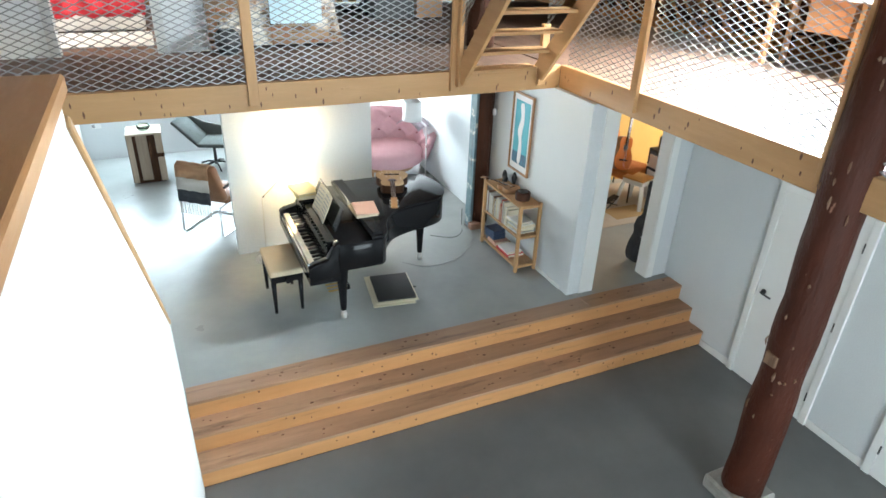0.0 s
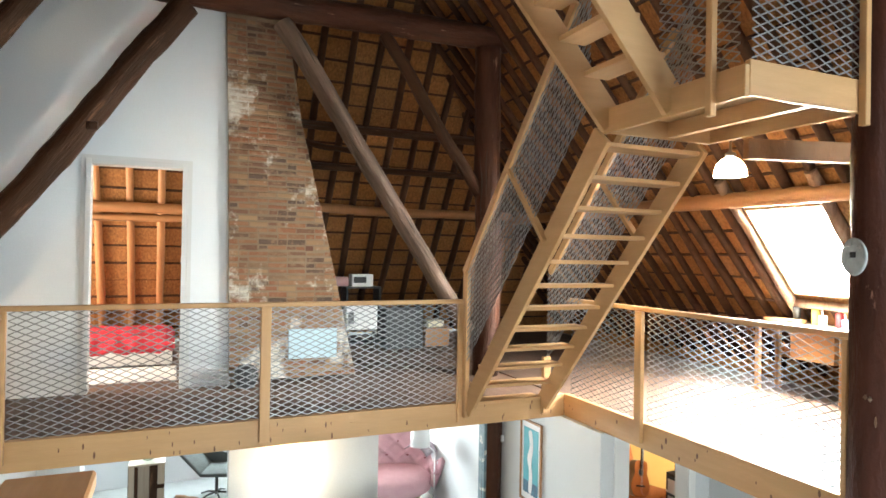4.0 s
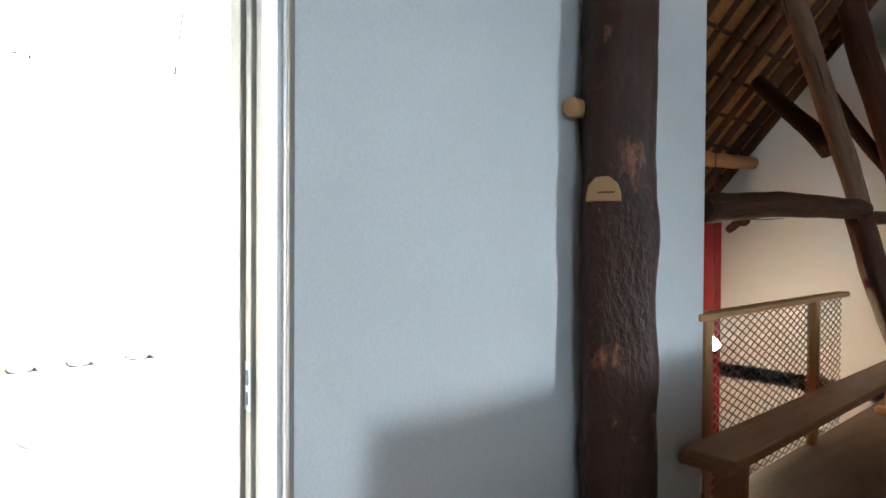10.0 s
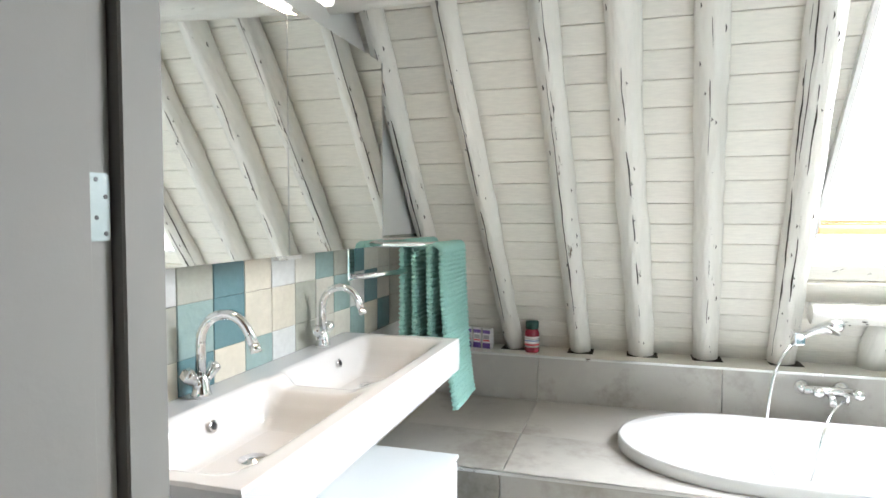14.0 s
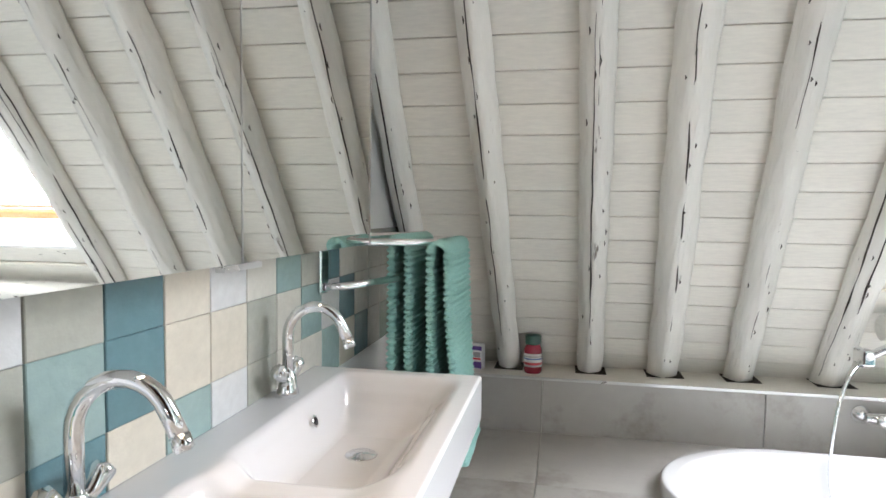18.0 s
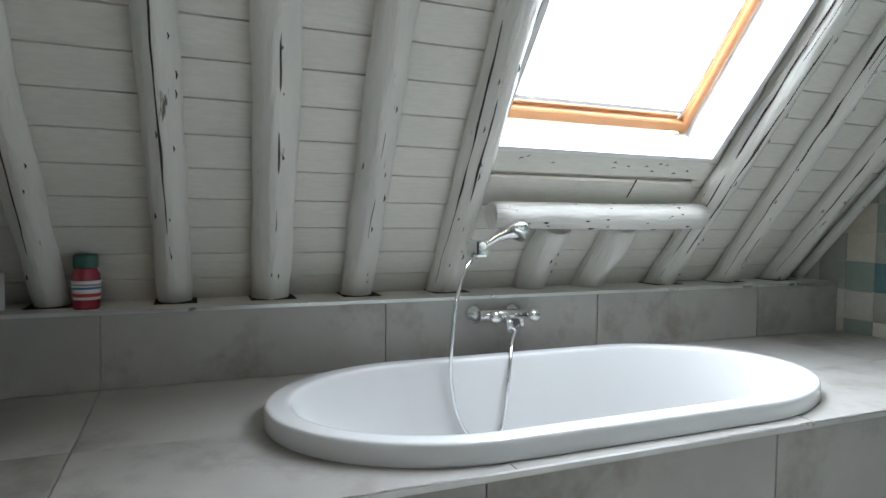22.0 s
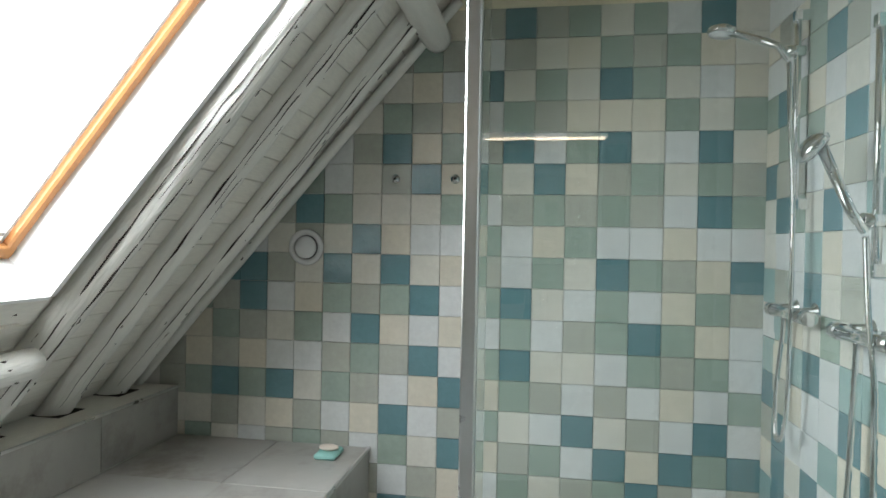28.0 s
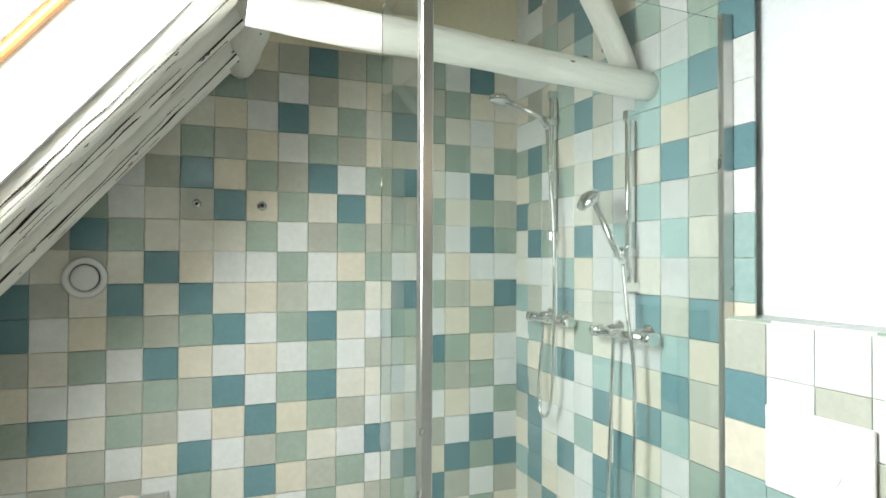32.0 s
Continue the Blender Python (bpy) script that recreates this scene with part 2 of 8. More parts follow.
M = dict(
    log_hall=mat("red_painted_round_post", (0.070, 0.019, 0.010), (0.026, 0.010, 0.007), 0.55, scale=3.2, bump=0.35, stretch=(1, 1, 0.35), fine=34, spots=(0.24, 0.12, 0.08), spot_scale=8, spot_at=0.66, soft_spot=0.04, spec=0.14),
    plaster=mat("white_plaster", (0.70, 0.72, 0.73), (0.66, 0.68, 0.69), 0.75, scale=1.5, bump=0.03, fine=90),
    plaster_warm=mat("warm_plaster", (0.78, 0.72, 0.66), (0.72, 0.66, 0.60), 0.8, scale=1.2, bump=0.04),
    cream=mat("cream_wall_paint", (0.78, 0.70, 0.52), (0.74, 0.66, 0.48), 0.7, scale=2, bump=0.03),
    red=mat("red_wall_paint", (0.42, 0.018, 0.02), (0.37, 0.014, 0.018), 0.7, scale=2, bump=0.03),
    pine=mat("pale_pine", (0.50, 0.285, 0.125), (0.41, 0.22, 0.085), 0.5, scale=2.5, bump=0.05, stretch=(0.6, 6, 6), fine=30, spots=(0.2, 0.09, 0.03), spot_scale=3.2, spot_at=0.70),
    pine_y=mat("pale_pine_along_y", (0.50, 0.285, 0.125), (0.41, 0.22, 0.085), 0.5, scale=2.5, bump=0.05, stretch=(6, 0.6, 6), fine=30, spots=(0.2, 0.09, 0.03), spot_scale=3.2, spot_at=0.70),
    pine_z=mat("pale_pine_upright", (0.50, 0.285, 0.125), (0.41, 0.22, 0.085), 0.5, scale=2.5, bump=0.05, stretch=(6, 6, 0.6), fine=30, spots=(0.2, 0.09, 0.03), spot_scale=3.2, spot_at=0.70),
    cap=mat("oiled_pine_cap", (0.40, 0.20, 0.08), (0.30, 0.14, 0.055), 0.4, scale=3, bump=0.05, stretch=(6, 0.7, 6), fine=30),
    log=mat("dark_hewn_oak", (0.068, 0.029, 0.013), (0.013, 0.006, 0.004), 0.65, scale=9, bump=0.5, stretch=(1, 1, 0.10), fine=40, spots=(0.19, 0.095, 0.05), spot_scale=11, spot_at=0.60, soft_spot=0.12, spec=0.15),
    log_red=mat("red_brown_hewn_post", (0.076, 0.027, 0.014), (0.018, 0.009, 0.006), 0.55, scale=8, bump=0.45, stretch=(1, 1, 0.16), fine=40, spots=(0.26, 0.15, 0.105), spot_scale=14, spot_at=0.655, soft_spot=0.05, spec=0.15),
    log_post=mat("blackened_hewn_post", (0.062, 0.026, 0.016), (0.022, 0.014, 0.012), 0.5, scale=3, bump=0.4, stretch=(1, 1, 0.5), fine=30, spots=(0.22, 0.085, 0.048), spot_scale=6.5, spot_at=0.58, soft_spot=0.10, spec=0.25),
    log_dark=mat("charred_grey_oak", (0.17, 0.112, 0.080), (0.012, 0.008, 0.006), 0.8, scale=11, bump=0.6, stretch=(1, 1, 0.10), fine=40, spots=(0.21, 0.165, 0.13), spot_scale=12, spot_at=0.57, soft_spot=0.12, spec=0.15),
    log_grey=mat("weathered_grey_oak", (0.27, 0.165, 0.105), (0.060, 0.034, 0.022), 0.8, scale=9, bump=0.5, stretch=(1, 1, 0.09), fine=40, spots=(0.27, 0.20, 0.15), spot_scale=10, spot_at=0.58, soft_spot=0.12, spec=0.15),
    log_warm=mat("honey_round_timber", (0.37, 0.165, 0.058), (0.22, 0.092, 0.034), 0.6, scale=4, bump=0.25, stretch=(1, 1, 0.5), fine=26),
    rafter=mat("dark_roof_rafter", (0.080, 0.034, 0.016), (0.022, 0.010, 0.006), 0.8, scale=5, bump=0.3, fine=30, vary=0.25, spec=0.15),
    thatch=mat("reed_thatch", (0.39, 0.175, 0.062), (0.072, 0.029, 0.012), 0.9, scale=4.5, bump=0.6, stretch=(9, 9, 0.9), fine=20, spots=(0.52, 0.31, 0.14), spot_scale=4.0, spot_at=0.62, soft_spot=0.12, spec=0.12),
    white_log=mat("white_painted_log", (0.83, 0.81, 0.755), (0.70, 0.68, 0.62), 0.5, scale=9, bump=0.3, stretch=(1, 1, 0.16), fine=30, spots=(0.13, 0.10, 0.075), spot_scale=22, spot_at=0.665, vary=0.05, soft_spot=0.05),
    crack=mat("dark_wood_crack", (0.03, 0.022, 0.016), None, 0.95, bump=0.0),
    board=mat("cream_painted_board", (0.84, 0.81, 0.735), (0.79, 0.76, 0.68), 0.55, scale=2.0, bump=0.05, stretch=(3, 0.5, 3), fine=40, vary=0.035),
    white_paint=mat("white_satin_paint", (0.80, 0.80, 0.78), (0.77, 0.77, 0.75), 0.35, scale=2, bump=0.015),
    frame_light=mat("pale_grey_door_paint", (0.55, 0.545, 0.53), (0.51, 0.505, 0.49), 0.4, scale=2, bump=0.02),
    # grey-white door paint with the dimness of the jambs put into its colour
    frame_shaded=mat("door_paint_darkened_for_shade", (0.22, 0.212, 0.193), (0.20, 0.193, 0.175), 0.72, scale=2, bump=0.02, spec=0.2),
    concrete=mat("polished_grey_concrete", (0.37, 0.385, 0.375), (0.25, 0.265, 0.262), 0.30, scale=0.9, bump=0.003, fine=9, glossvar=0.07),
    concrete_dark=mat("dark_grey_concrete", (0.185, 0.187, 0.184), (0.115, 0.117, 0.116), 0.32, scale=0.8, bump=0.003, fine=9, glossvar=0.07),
    step_wood=mat("worn_pine_step", (0.47, 0.28, 0.17), (0.29, 0.165, 0.10), 0.45, scale=2.6, bump=0.06, stretch=(0.5, 5, 5), fine=24, spots=(0.13, 0.075, 0.05), spot_scale=2.2, spot_at=0.54, vary=0.18, soft_spot=0.2),
    step_riser=mat("worn_pine_riser", (0.60, 0.30, 0.12), (0.47, 0.22, 0.08), 0.45, scale=2.6, bump=0.05, stretch=(0.5, 5, 5), fine=24, spots=(0.20, 0.09, 0.04), spot_scale=3.2, spot_at=0.60, vary=0.12, soft_spot=0.2),
    floor_brown=mat("brown_floor_boards", (0.15, 0.082, 0.052), (0.10, 0.055, 0.037), 0.6, scale=3, bump=0.05, stretch=(4, 0.7, 4), fine=30, vary=0.12),
    grey_tile=mat("cement_look_tile", (0.40, 0.383, 0.352), (0.285, 0.272, 0.247), 0.40, scale=2.2, bump=0.05, fine=14, spots=(0.135, 0.115, 0.088), spot_scale=1.7, spot_at=0.51, vary=0.07, soft_spot=0.22),
    grout=mat("pale_grout", (0.55, 0.54, 0.50), (0.48, 0.47, 0.43), 0.9, bump=0.02),
    porcelain=mat("white_glazed_ceramic", (0.58, 0.58, 0.575), None, 0.08, bump=0.0, glossvar=0.02),
    acrylic=mat("white_acrylic", (0.615, 0.615, 0.605), None, 0.18, bump=0.0, glossvar=0.03),
    chrome=mat("polished_chrome", (0.85, 0.86, 0.87), None, 0.07, 1.0, bump=0.0, glossvar=0.03),
    steel=mat("brushed_steel", (0.62, 0.62, 0.60), (0.52, 0.52, 0.50), 0.3, 1.0, scale=8, bump=0.02),
    black=mat("black_lacquer", (0.010, 0.010, 0.011), None, 0.12, bump=0.0, glossvar=0.04, spec=0.16),
    black_matt=mat("matt_black", (0.02, 0.02, 0.021), (0.03, 0.03, 0.03), 0.6, scale=8, bump=0.03),
    mirror=mat("mirror_silver", (0.9, 0.92, 0.91), None, 0.01, 1.0, bump=0.0, glossvar=0.0),
    mesh=mat("galvanised_expanded_metal", (0.20, 0.20, 0.205), (0.27, 0.27, 0.275), 0.42, 0.7, scale=10, bump=0.02),
)
GLASS = glass_mat("clear_glass")


# ---- builders ----
def along(p0, p1):
    """The frame whose z axis runs from p0 to p1, so that grain follows a timber."""
    return Matrix.Translation(Vector(p0)) @ (Vector(p1) - Vector(p0)).to_track_quat("Z", "Y").to_matrix().to_4x4()



def box(bm, x0, x1, y0, y1, z0, z1, bevel=0.0, seg=1):
    r = bmesh.ops.create_cube(bm, size=1.0)
    m = Matrix.Translation(((x0 + x1) / 2, (y0 + y1) / 2, (z0 + z1) / 2)) @ Matrix.Diagonal((abs(x1 - x0), abs(y1 - y0), abs(z1 - z0), 1))
    bmesh.ops.transform(bm, matrix=m, verts=r["verts"])
    if bevel:
        es = list({e for v in r["verts"] for e in v.link_edges})
        bmesh.ops.bevel(bm, geom=es, offset=bevel, segments=seg, affect="EDGES", profile=0.5)
    return bm


def obox(bm, p0, p1, w, h, up=(0, 0, 1), bevel=0.0):
    """A squared timber from p0 to p1, w across and h along up."""
    p0, p1 = Vector(p0), Vector(p1)
    d = (p1 - p0)
    y = d.normalized()
    x = y.cross(Vector(up)).normalized()
    z = x.cross(y)
    rot = Matrix((x, y, z)).transposed().to_4x4()
    r = bmesh.ops.create_cube(bm, size=1.0)
    m = Matrix.Translation((p0 + p1) / 2) @ rot @ Matrix.Diagonal((w, d.length, h, 1))
    bmesh.ops.transform(bm, matrix=m, verts=r["verts"])
    if bevel:
        bmesh.ops.bevel(bm, geom=list({e for v in r["verts"] for e in v.link_edges}), offset=bevel, segments=1, affect="EDGES", profile=0.5)
    return bm


def sweep(bm, pts, radii, sides=10, wob=0.0, seed=0.0, square=0.0, caps=True):
    """A tube through pts with a radius at each; wob makes it lumpy, square pulls it towards a hewn square."""
    pts = [Vector(p) for p in pts]
    n = len(pts)
    radii = radii if isinstance(radii, (list, tuple)) else [radii] * n
    rings, ref = [], None
    for i, p in enumerate(pts):
        d = (pts[min(i + 1, n - 1)] - pts[max(i - 1, 0)]).normalized()
        if ref is None:
            ref = d.orthogonal().normalized()
            if abs(d.z) < 0.95:
                ref = d.cross(Vector((0, 0, 1))).normalized()
        ref = (ref - d * ref.dot(d)).normalized()
        b = d.cross(ref)
        ring = []
        for k in range(sides):
            a = 2 * math.pi * (k + 0.5) / sides
            c, s = math.cos(a), math.sin(a)
            r = radii[i] * (1 + square * (1 / max(abs(c), abs(s)) - 1))
            if wob:
                q = Vector((seed * 7.3 + i * 0.35, c * 0.9 + seed, s * 0.9))
                r *= 1 + wob * noise.noise(q) + 0.4 * wob * noise.noise(q * 3.1)
            ring.append(bm.verts.new(p + ref * c * r + b * s * r))
        rings.append(ring)
    for a, b2 in zip(rings, rings[1:]):
        for k in range(sides):
            f = bm.faces.new((a[k], a[(k + 1) % sides], b2[(k + 1) % sides], b2[k]))
            f.smooth = True
    if caps:
        bm.faces.new(list(reversed(rings[0])))
        bm.faces.new(rings[-1])
    return bm


def log(bm, p0, p1, r0, r1=None, seed=1.0, bend=0.02, square=0.0, sides=12, step=0.16, wob=0.14):
    """A hewn or round timber from p0 to p1, a little crooked."""
    p0, p1 = Vector(p0), Vector(p1)
    r1 = r0 if r1 is None else r1
    n = max(3, int((p1 - p0).length / step))
    side = (p1 - p0).orthogonal().normalized()
    oth = (p1 - p0).normalized().cross(side)
    pts, rad = [], []
    for i in range(n + 1):
        f = i / n
        o = side * bend * noise.noise(Vector((f * 2.3, seed * 3.1, 0.0))) * 2 + oth * bend * noise.noise(Vector((f * 2.3, 5.5, seed * 3.1))) * 2
        pts.append(p0.lerp(p1, f) + o)
        rad.append(r0 + (r1 - r0) * f)
    return sweep(bm, pts, rad, sides, wob, seed, square)


def lathe(bm, prof, sides=24, center=(0, 0, 0)):
    """A turned body from (radius, height) pairs."""
    rings = []
    cx, cy, cz = center
    for r, z in prof:
        rings.append([bm.verts.new((cx + r * math.cos(2 * math.pi * k / sides), cy + r * math.sin(2 * math.pi * k / sides), cz + z)) for k in range(sides)])
    for a, b in zip(rings, rings[1:]):
        for k in range(sides):
            bm.faces.new((a[k], a[(k + 1) % sides], b[(k + 1) % sides], b[k])).smooth = True
    if prof[0][0] > 1e-4:
        bm.faces.new(list(reversed(rings[0])))
    if prof[-1][0] > 1e-4:
        bm.faces.new(rings[-1])
    return bm


def prism(bm, outline, axis, a0, a1):
    """A flat outline pushed along an axis from a0 to a1; outline pairs are the two other axes in order."""
    def at(u, v, a):
        return {"x": (a, u, v), "y": (u, a, v), "z": (u, v, a)}[axis]
    lo = [bm.verts.new(at(u, v, a0)) for u, v in outline]
    hi = [bm.verts.new(at(u, v, a1)) for u, v in outline]
    bm.faces.new(lo)
    bm.faces.new(list(reversed(hi)))
    n = len(lo)
    for i in range(n):
        bm.faces.new((lo[i], lo[(i + 1) % n], hi[(i + 1) % n], hi[i]))
    bmesh.ops.recalc_face_normals(bm, faces=bm.faces)
    return bm


def part(name, bm, material, parent=None, label=""):
    me = bpy.data.meshes.new(name)
    bm.to_mesh(me)
    bm.free()
    me.materials.append(material if not isinstance(material, str) else M[material])
    ob = new(name, me)
    ob.parent = parent
    if label:
        ob["label"] = label
    return ob


def B(*a, **k):
    return box(bmesh.new(), *a, **k)


def thing(name, label, category, at=(0, 0, 0), turn=0, group="", kind=""):
    ob = new(name)
    ob.empty_display_size = 0.1
    ob.matrix_world = pose(*at, 0, 0, turn)
    return tagged(ob, label, category, group, kind)


def structure(name, bm, material, label, category):
    return tagged(part(name, bm, material), label, category, kind="structure")


def boxes(*rows, bevel=0.0):
    bm = bmesh.new()
    for r in rows:
        box(bm, *r, bevel=bevel)
    return bm

# ---- large structure ----
SL = 1.154                       # slope of the roof: rise over run
WX, WZ = -3.36, 0.68             # a point of the west roof's inner face
EX = 9.22                        # the same for the east roof
NY = 8.1                         # foot of the north slope
ZP, ZL = -2.35, -2.89            # floor of the piano room and of the lower hall
FL = 0.03                        # mezzanine floor


def west_x(z):
    return WX + (z - WZ) / SL


def east_x(z):
    return EX - (z - WZ) / SL


def north_y(z):
    return NY - (z - FL) / 1.6


def slab(bm, a, b, c, d, t):
    """A slab with the corners a b c d on its inner face and the thickness t away from the normal."""
    a, b, c, d = (Vector(v) for v in (a, b, c, d))
    n = (b - a).cross(d - a).normalized() * -t
    lo = [bm.verts.new(v) for v in (a, b, c, d)]
    hi = [bm.verts.new(v + n) for v in (a, b, c, d)]
    bm.faces.new(lo)
    bm.faces.new(list(reversed(hi)))
    for i in range(4):
        bm.faces.new((lo[(i + 1) % 4], lo[i], hi[i], hi[(i + 1) % 4]))
    return bm


def west_piece(bm, y0, y1, z0, z1, off=0.0, t=0.25):
    o = off * 0.756
    return slab(bm, (west_x(z0) - o, y0, z0 + off * 0.655), (west_x(z0) - o, y1, z0 + off * 0.655), (west_x(z1) - o, y1, z1 + off * 0.655), (west_x(z1) - o, y0, z1 + off * 0.655), t)


def east_piece(bm, y0, y1, z0, z1, t=0.25):
    return slab(bm, (east_x(z0), y0, z0), (east_x(z0), y1, z0), (east_x(z1), y1, z1), (east_x(z1), y0, z1), -t)


RZ = 7.92                        # ridge
SKE = (0.90, 1.80, 1.16, 2.06)   # east roof window: y0 y1 z0 z1
SKB = (-1.92, -1.015, 1.275, 2.285)  # bathroom roof window
bm = bmesh.new()
for y0, y1, z0, z1 in ((-7, SKE[0], -0.4, RZ), (SKE[1], 10, -0.4, RZ), (SKE[0], SKE[1], -0.4, SKE[2]), (SKE[0], SKE[1], SKE[3], RZ)):
    east_piece(bm, y0, y1, z0, z1)
roof_east = structure("roof_east", bm, "thatch", "steep thatched roof slope of brown reed above the mezzanine", "roof")
bm = bmesh.new()
west_piece(bm, 0.12, 10, -0.4, RZ)
west_piece(bm, -7, -3.76, -0.4, RZ)
west_piece(bm, -3.76, 0.12, 3.2, RZ)
roof_west = structure("roof_west", bm, "thatch", "steep thatched roof slope of brown reed with dark rafters", "roof")
roof_north = structure("roof_north", slab(bmesh.new(), (-5, NY, FL), (11, NY, FL), (11, north_y(RZ), RZ), (-5, north_y(RZ), RZ), 0.25), "thatch", "dark thatched hip roof slope behind the brick chimney", "roof")

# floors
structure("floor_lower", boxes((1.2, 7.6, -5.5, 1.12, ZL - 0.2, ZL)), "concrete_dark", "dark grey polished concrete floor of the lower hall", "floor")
structure("floor_piano", boxes((-3.5, 10.5, 1.73, 9.4, ZP - 0.2, ZP)), "concrete", "light grey polished concrete floor of the piano room", "floor")
for nm, bx_, lab in (("floor_mezzanine", (1.17, 6.24, 2.63, 8.2, -0.17, 0.0), "brown boarded mezzanine floor before the chimney"), ("floor_loft_east", (6.28, 9.4, -5.5, 8.2, -0.17, 0.0), "sunlit brown boarded loft floor under the roof window"),
                     ("floor_bench", (-0.28, 1.03, -1.5, 2.63, -0.17, 0.0), "brown boarded floor beside the long bench"), ("floor_passage", (-0.28, 1.17, 2.63, 8.2, -0.171, -0.001), "brown boarded floor at the loft posts"), ("floor_bedroom", (-3.6, -0.28, 4.3, 8.2, -0.17, 0.0), "brown boarded bedroom floor")):
    structure(nm, boxes(bx_), "floor_brown", lab, "floor")
structure("floor_landing", boxes((-0.28, 2.05, -6.5, -1.5, -0.17, 0.0), (2.05, 6.28, -6.5, -2.8, -0.17, 0.0)), "floor_brown", "brown boarded landing at the head of the stair", "floor")
structure("floor_bath", boxes((-3.6, -0.541, -3.76, 0.12, -0.05, 0.10)), "grey_tile", "pale grey tiled bathroom floor", "floor")

# hall walls
structure("wall_south", boxes((-6, 11, -6.75, -6.55, ZL - 0.2, 8)), "plaster", "plain white wall behind the landing", "wall")
NW = 4.30                        # face of the white wall with the bedroom door
structure("wall_north", boxes((-2.2, 1.55, NW, NW + 0.12, ZP, 4.6), (2.52, 3.0, NW, NW + 0.12, 0, 4.6), (1.55, 2.52, NW, NW + 0.12, 2.42, 4.6)), "plaster", "white plastered wall with an open doorway to a bedroom", "wall")
structure("wall_bath_east", boxes((-0.29, -0.22, -2.346, 0.07, -0.17, 4.4), (-0.29, -0.22, -6.6, -3.340, 0, 4.4), (-0.29, -0.22, -3.340, -2.346, 2.432, 4.4)), "plaster", "white wall with a dark hewn post and the bathroom doorway", "wall")
structure("parapet_west", boxes((1.06, 1.20, -1.49, 2.56, ZL, 0.955)), "plaster", "white parapet wall beside the stair with a pine cap", "wall")
bm = prism(bmesh.new(), [(-2.75, ZL), (1.05, ZL), (1.05, -1.22), (-1.40, 0.88), (-1.40, 0.955), (-2.75, 0.955)], "x", 2.08, 2.22)
structure("stair_wall", bm, "plaster", "white stair wall that slopes down beside the hidden stair", "wall")
structure("wall_lower_east", boxes((7.6, 7.75, -5.5, 1.85, ZL, -0.2)), "plaster", "white wall of the lower hall with flush doors", "wall")
for nm, bx_ in (("wall_music", (6.20, 6.36, 1.86, 4.05, ZP, -0.2)), ("wall_music_doorway_1", (6.36, 6.52, 1.86, 2.02, ZP, -0.2)), ("wall_music_doorway_2", (7.32, 7.75, 1.86, 2.02, ZP, -0.2))):
    structure(nm, boxes(bx_), "plaster", "white wall beside the doorway to a music room", "wall")
structure("wall_piano", boxes((2.98, 4.675, 4.08, 4.24, ZP, -0.2)), "plaster", "white wall slab behind the piano", "wall")
structure("wall_piano_north", boxes((-3.4, 10, 8.2, 8.4, ZP, -0.2)), "plaster", "white back wall of the ground floor", "wall")
structure("wall_sitting_east", boxes((6.24, 6.40, 4.05, 8.2, ZP, -0.2)), "plaster", "white wall beside the pink sofa", "wall")
structure("wall_ground_west", boxes((1.03, 1.17, 2.58, 8.2, ZP, -0.2)), "plaster", "white wall of the ground floor", "wall")
structure("wall_under_stair", boxes((1.17, 2.06, -2.4, -2.2, ZL, -0.2)), "plaster", "white wall under the landing", "wall")
structure("ceiling_ground", boxes((1.17, 10, 2.64, 8.2, -0.2, -0.18), (6.36, 10, 1.0, 2.64, -0.2, -0.18)), "floor_brown", "brown boarded ceiling under the mezzanine", "ceiling")

# three wide pine steps
steps = thing("wide_steps", "three wide worn pine steps with dark knots between two floor levels", "steps", kind="structure")
for k, (ya, yb, zt) in enumerate(((1.55, 1.765, ZP + 0.008), (1.33, 1.565, ZP - 0.172), (1.11, 1.345, ZP - 0.352))):
    x = 2.205
    for n, w in enumerate(((4.1, 0.9, 0.4), (2.6, 2.1, 0.7), (3.4, 2.0))[k]):
        x1 = x + w if n < 2 and k < 2 or n < 1 else 7.598
        part("tread", B(x, x1 - 0.002, ya - 0.006, yb, zt - 0.032, zt, bevel=0.004), "step_wood", steps)
        x = x1
    part("riser", B(2.205, 7.6, ya + 0.004, ya + 0.028, zt - 0.18, zt - 0.032, bevel=0.002), "step_riser", steps)

# edge beams
structure("edge_beam_north", B(1.20, 6.26, 2.57, 2.645, -0.205, 0.03, bevel=0.004), "pine", "pale pine edge beam of the mezzanine with dark knots", "beam")
structure("edge_beam_east", B(6.26, 6.335, -2.8, 2.57, -0.205, 0.03, bevel=0.004), "pine_y", "pale pine edge beam of the mezzanine with dark knots", "beam")

# bathroom shell
structure("wall_bath_south", boxes((-3.6, -0.40, -3.85, -3.708, 0, 3.6)), "white_paint", "white wall above the washbasin", "wall")
structure("wall_bath_north", boxes((-3.6, -0.605, 0.008, 0.08, 0, 2.32)), "grout", "tiled end wall of the shower", "wall")
structure("wall_bath_gable", boxes((-3.6, -0.605, 0.004, 0.08, 2.32, 3.9)), "cream", "cream painted wall above the tiles", "wall")
structure("wall_shower_east", boxes((-0.612, -0.575, -1.385, 0.003, 0, 3.0)), "grout", "tiled shower wall", "wall")
structure("wall_toilet", boxes((-0.585, -0.50, -2.33, -1.386, 0, 3.0)), "plaster", "white wall above the toilet ledge", "wall")
structure("ceiling_bath", boxes((-1.75, -0.605, -3.85, 0.08, 3.0, 3.1)), "cream", "cream bathroom ceiling", "ceiling")
bm = bmesh.new()
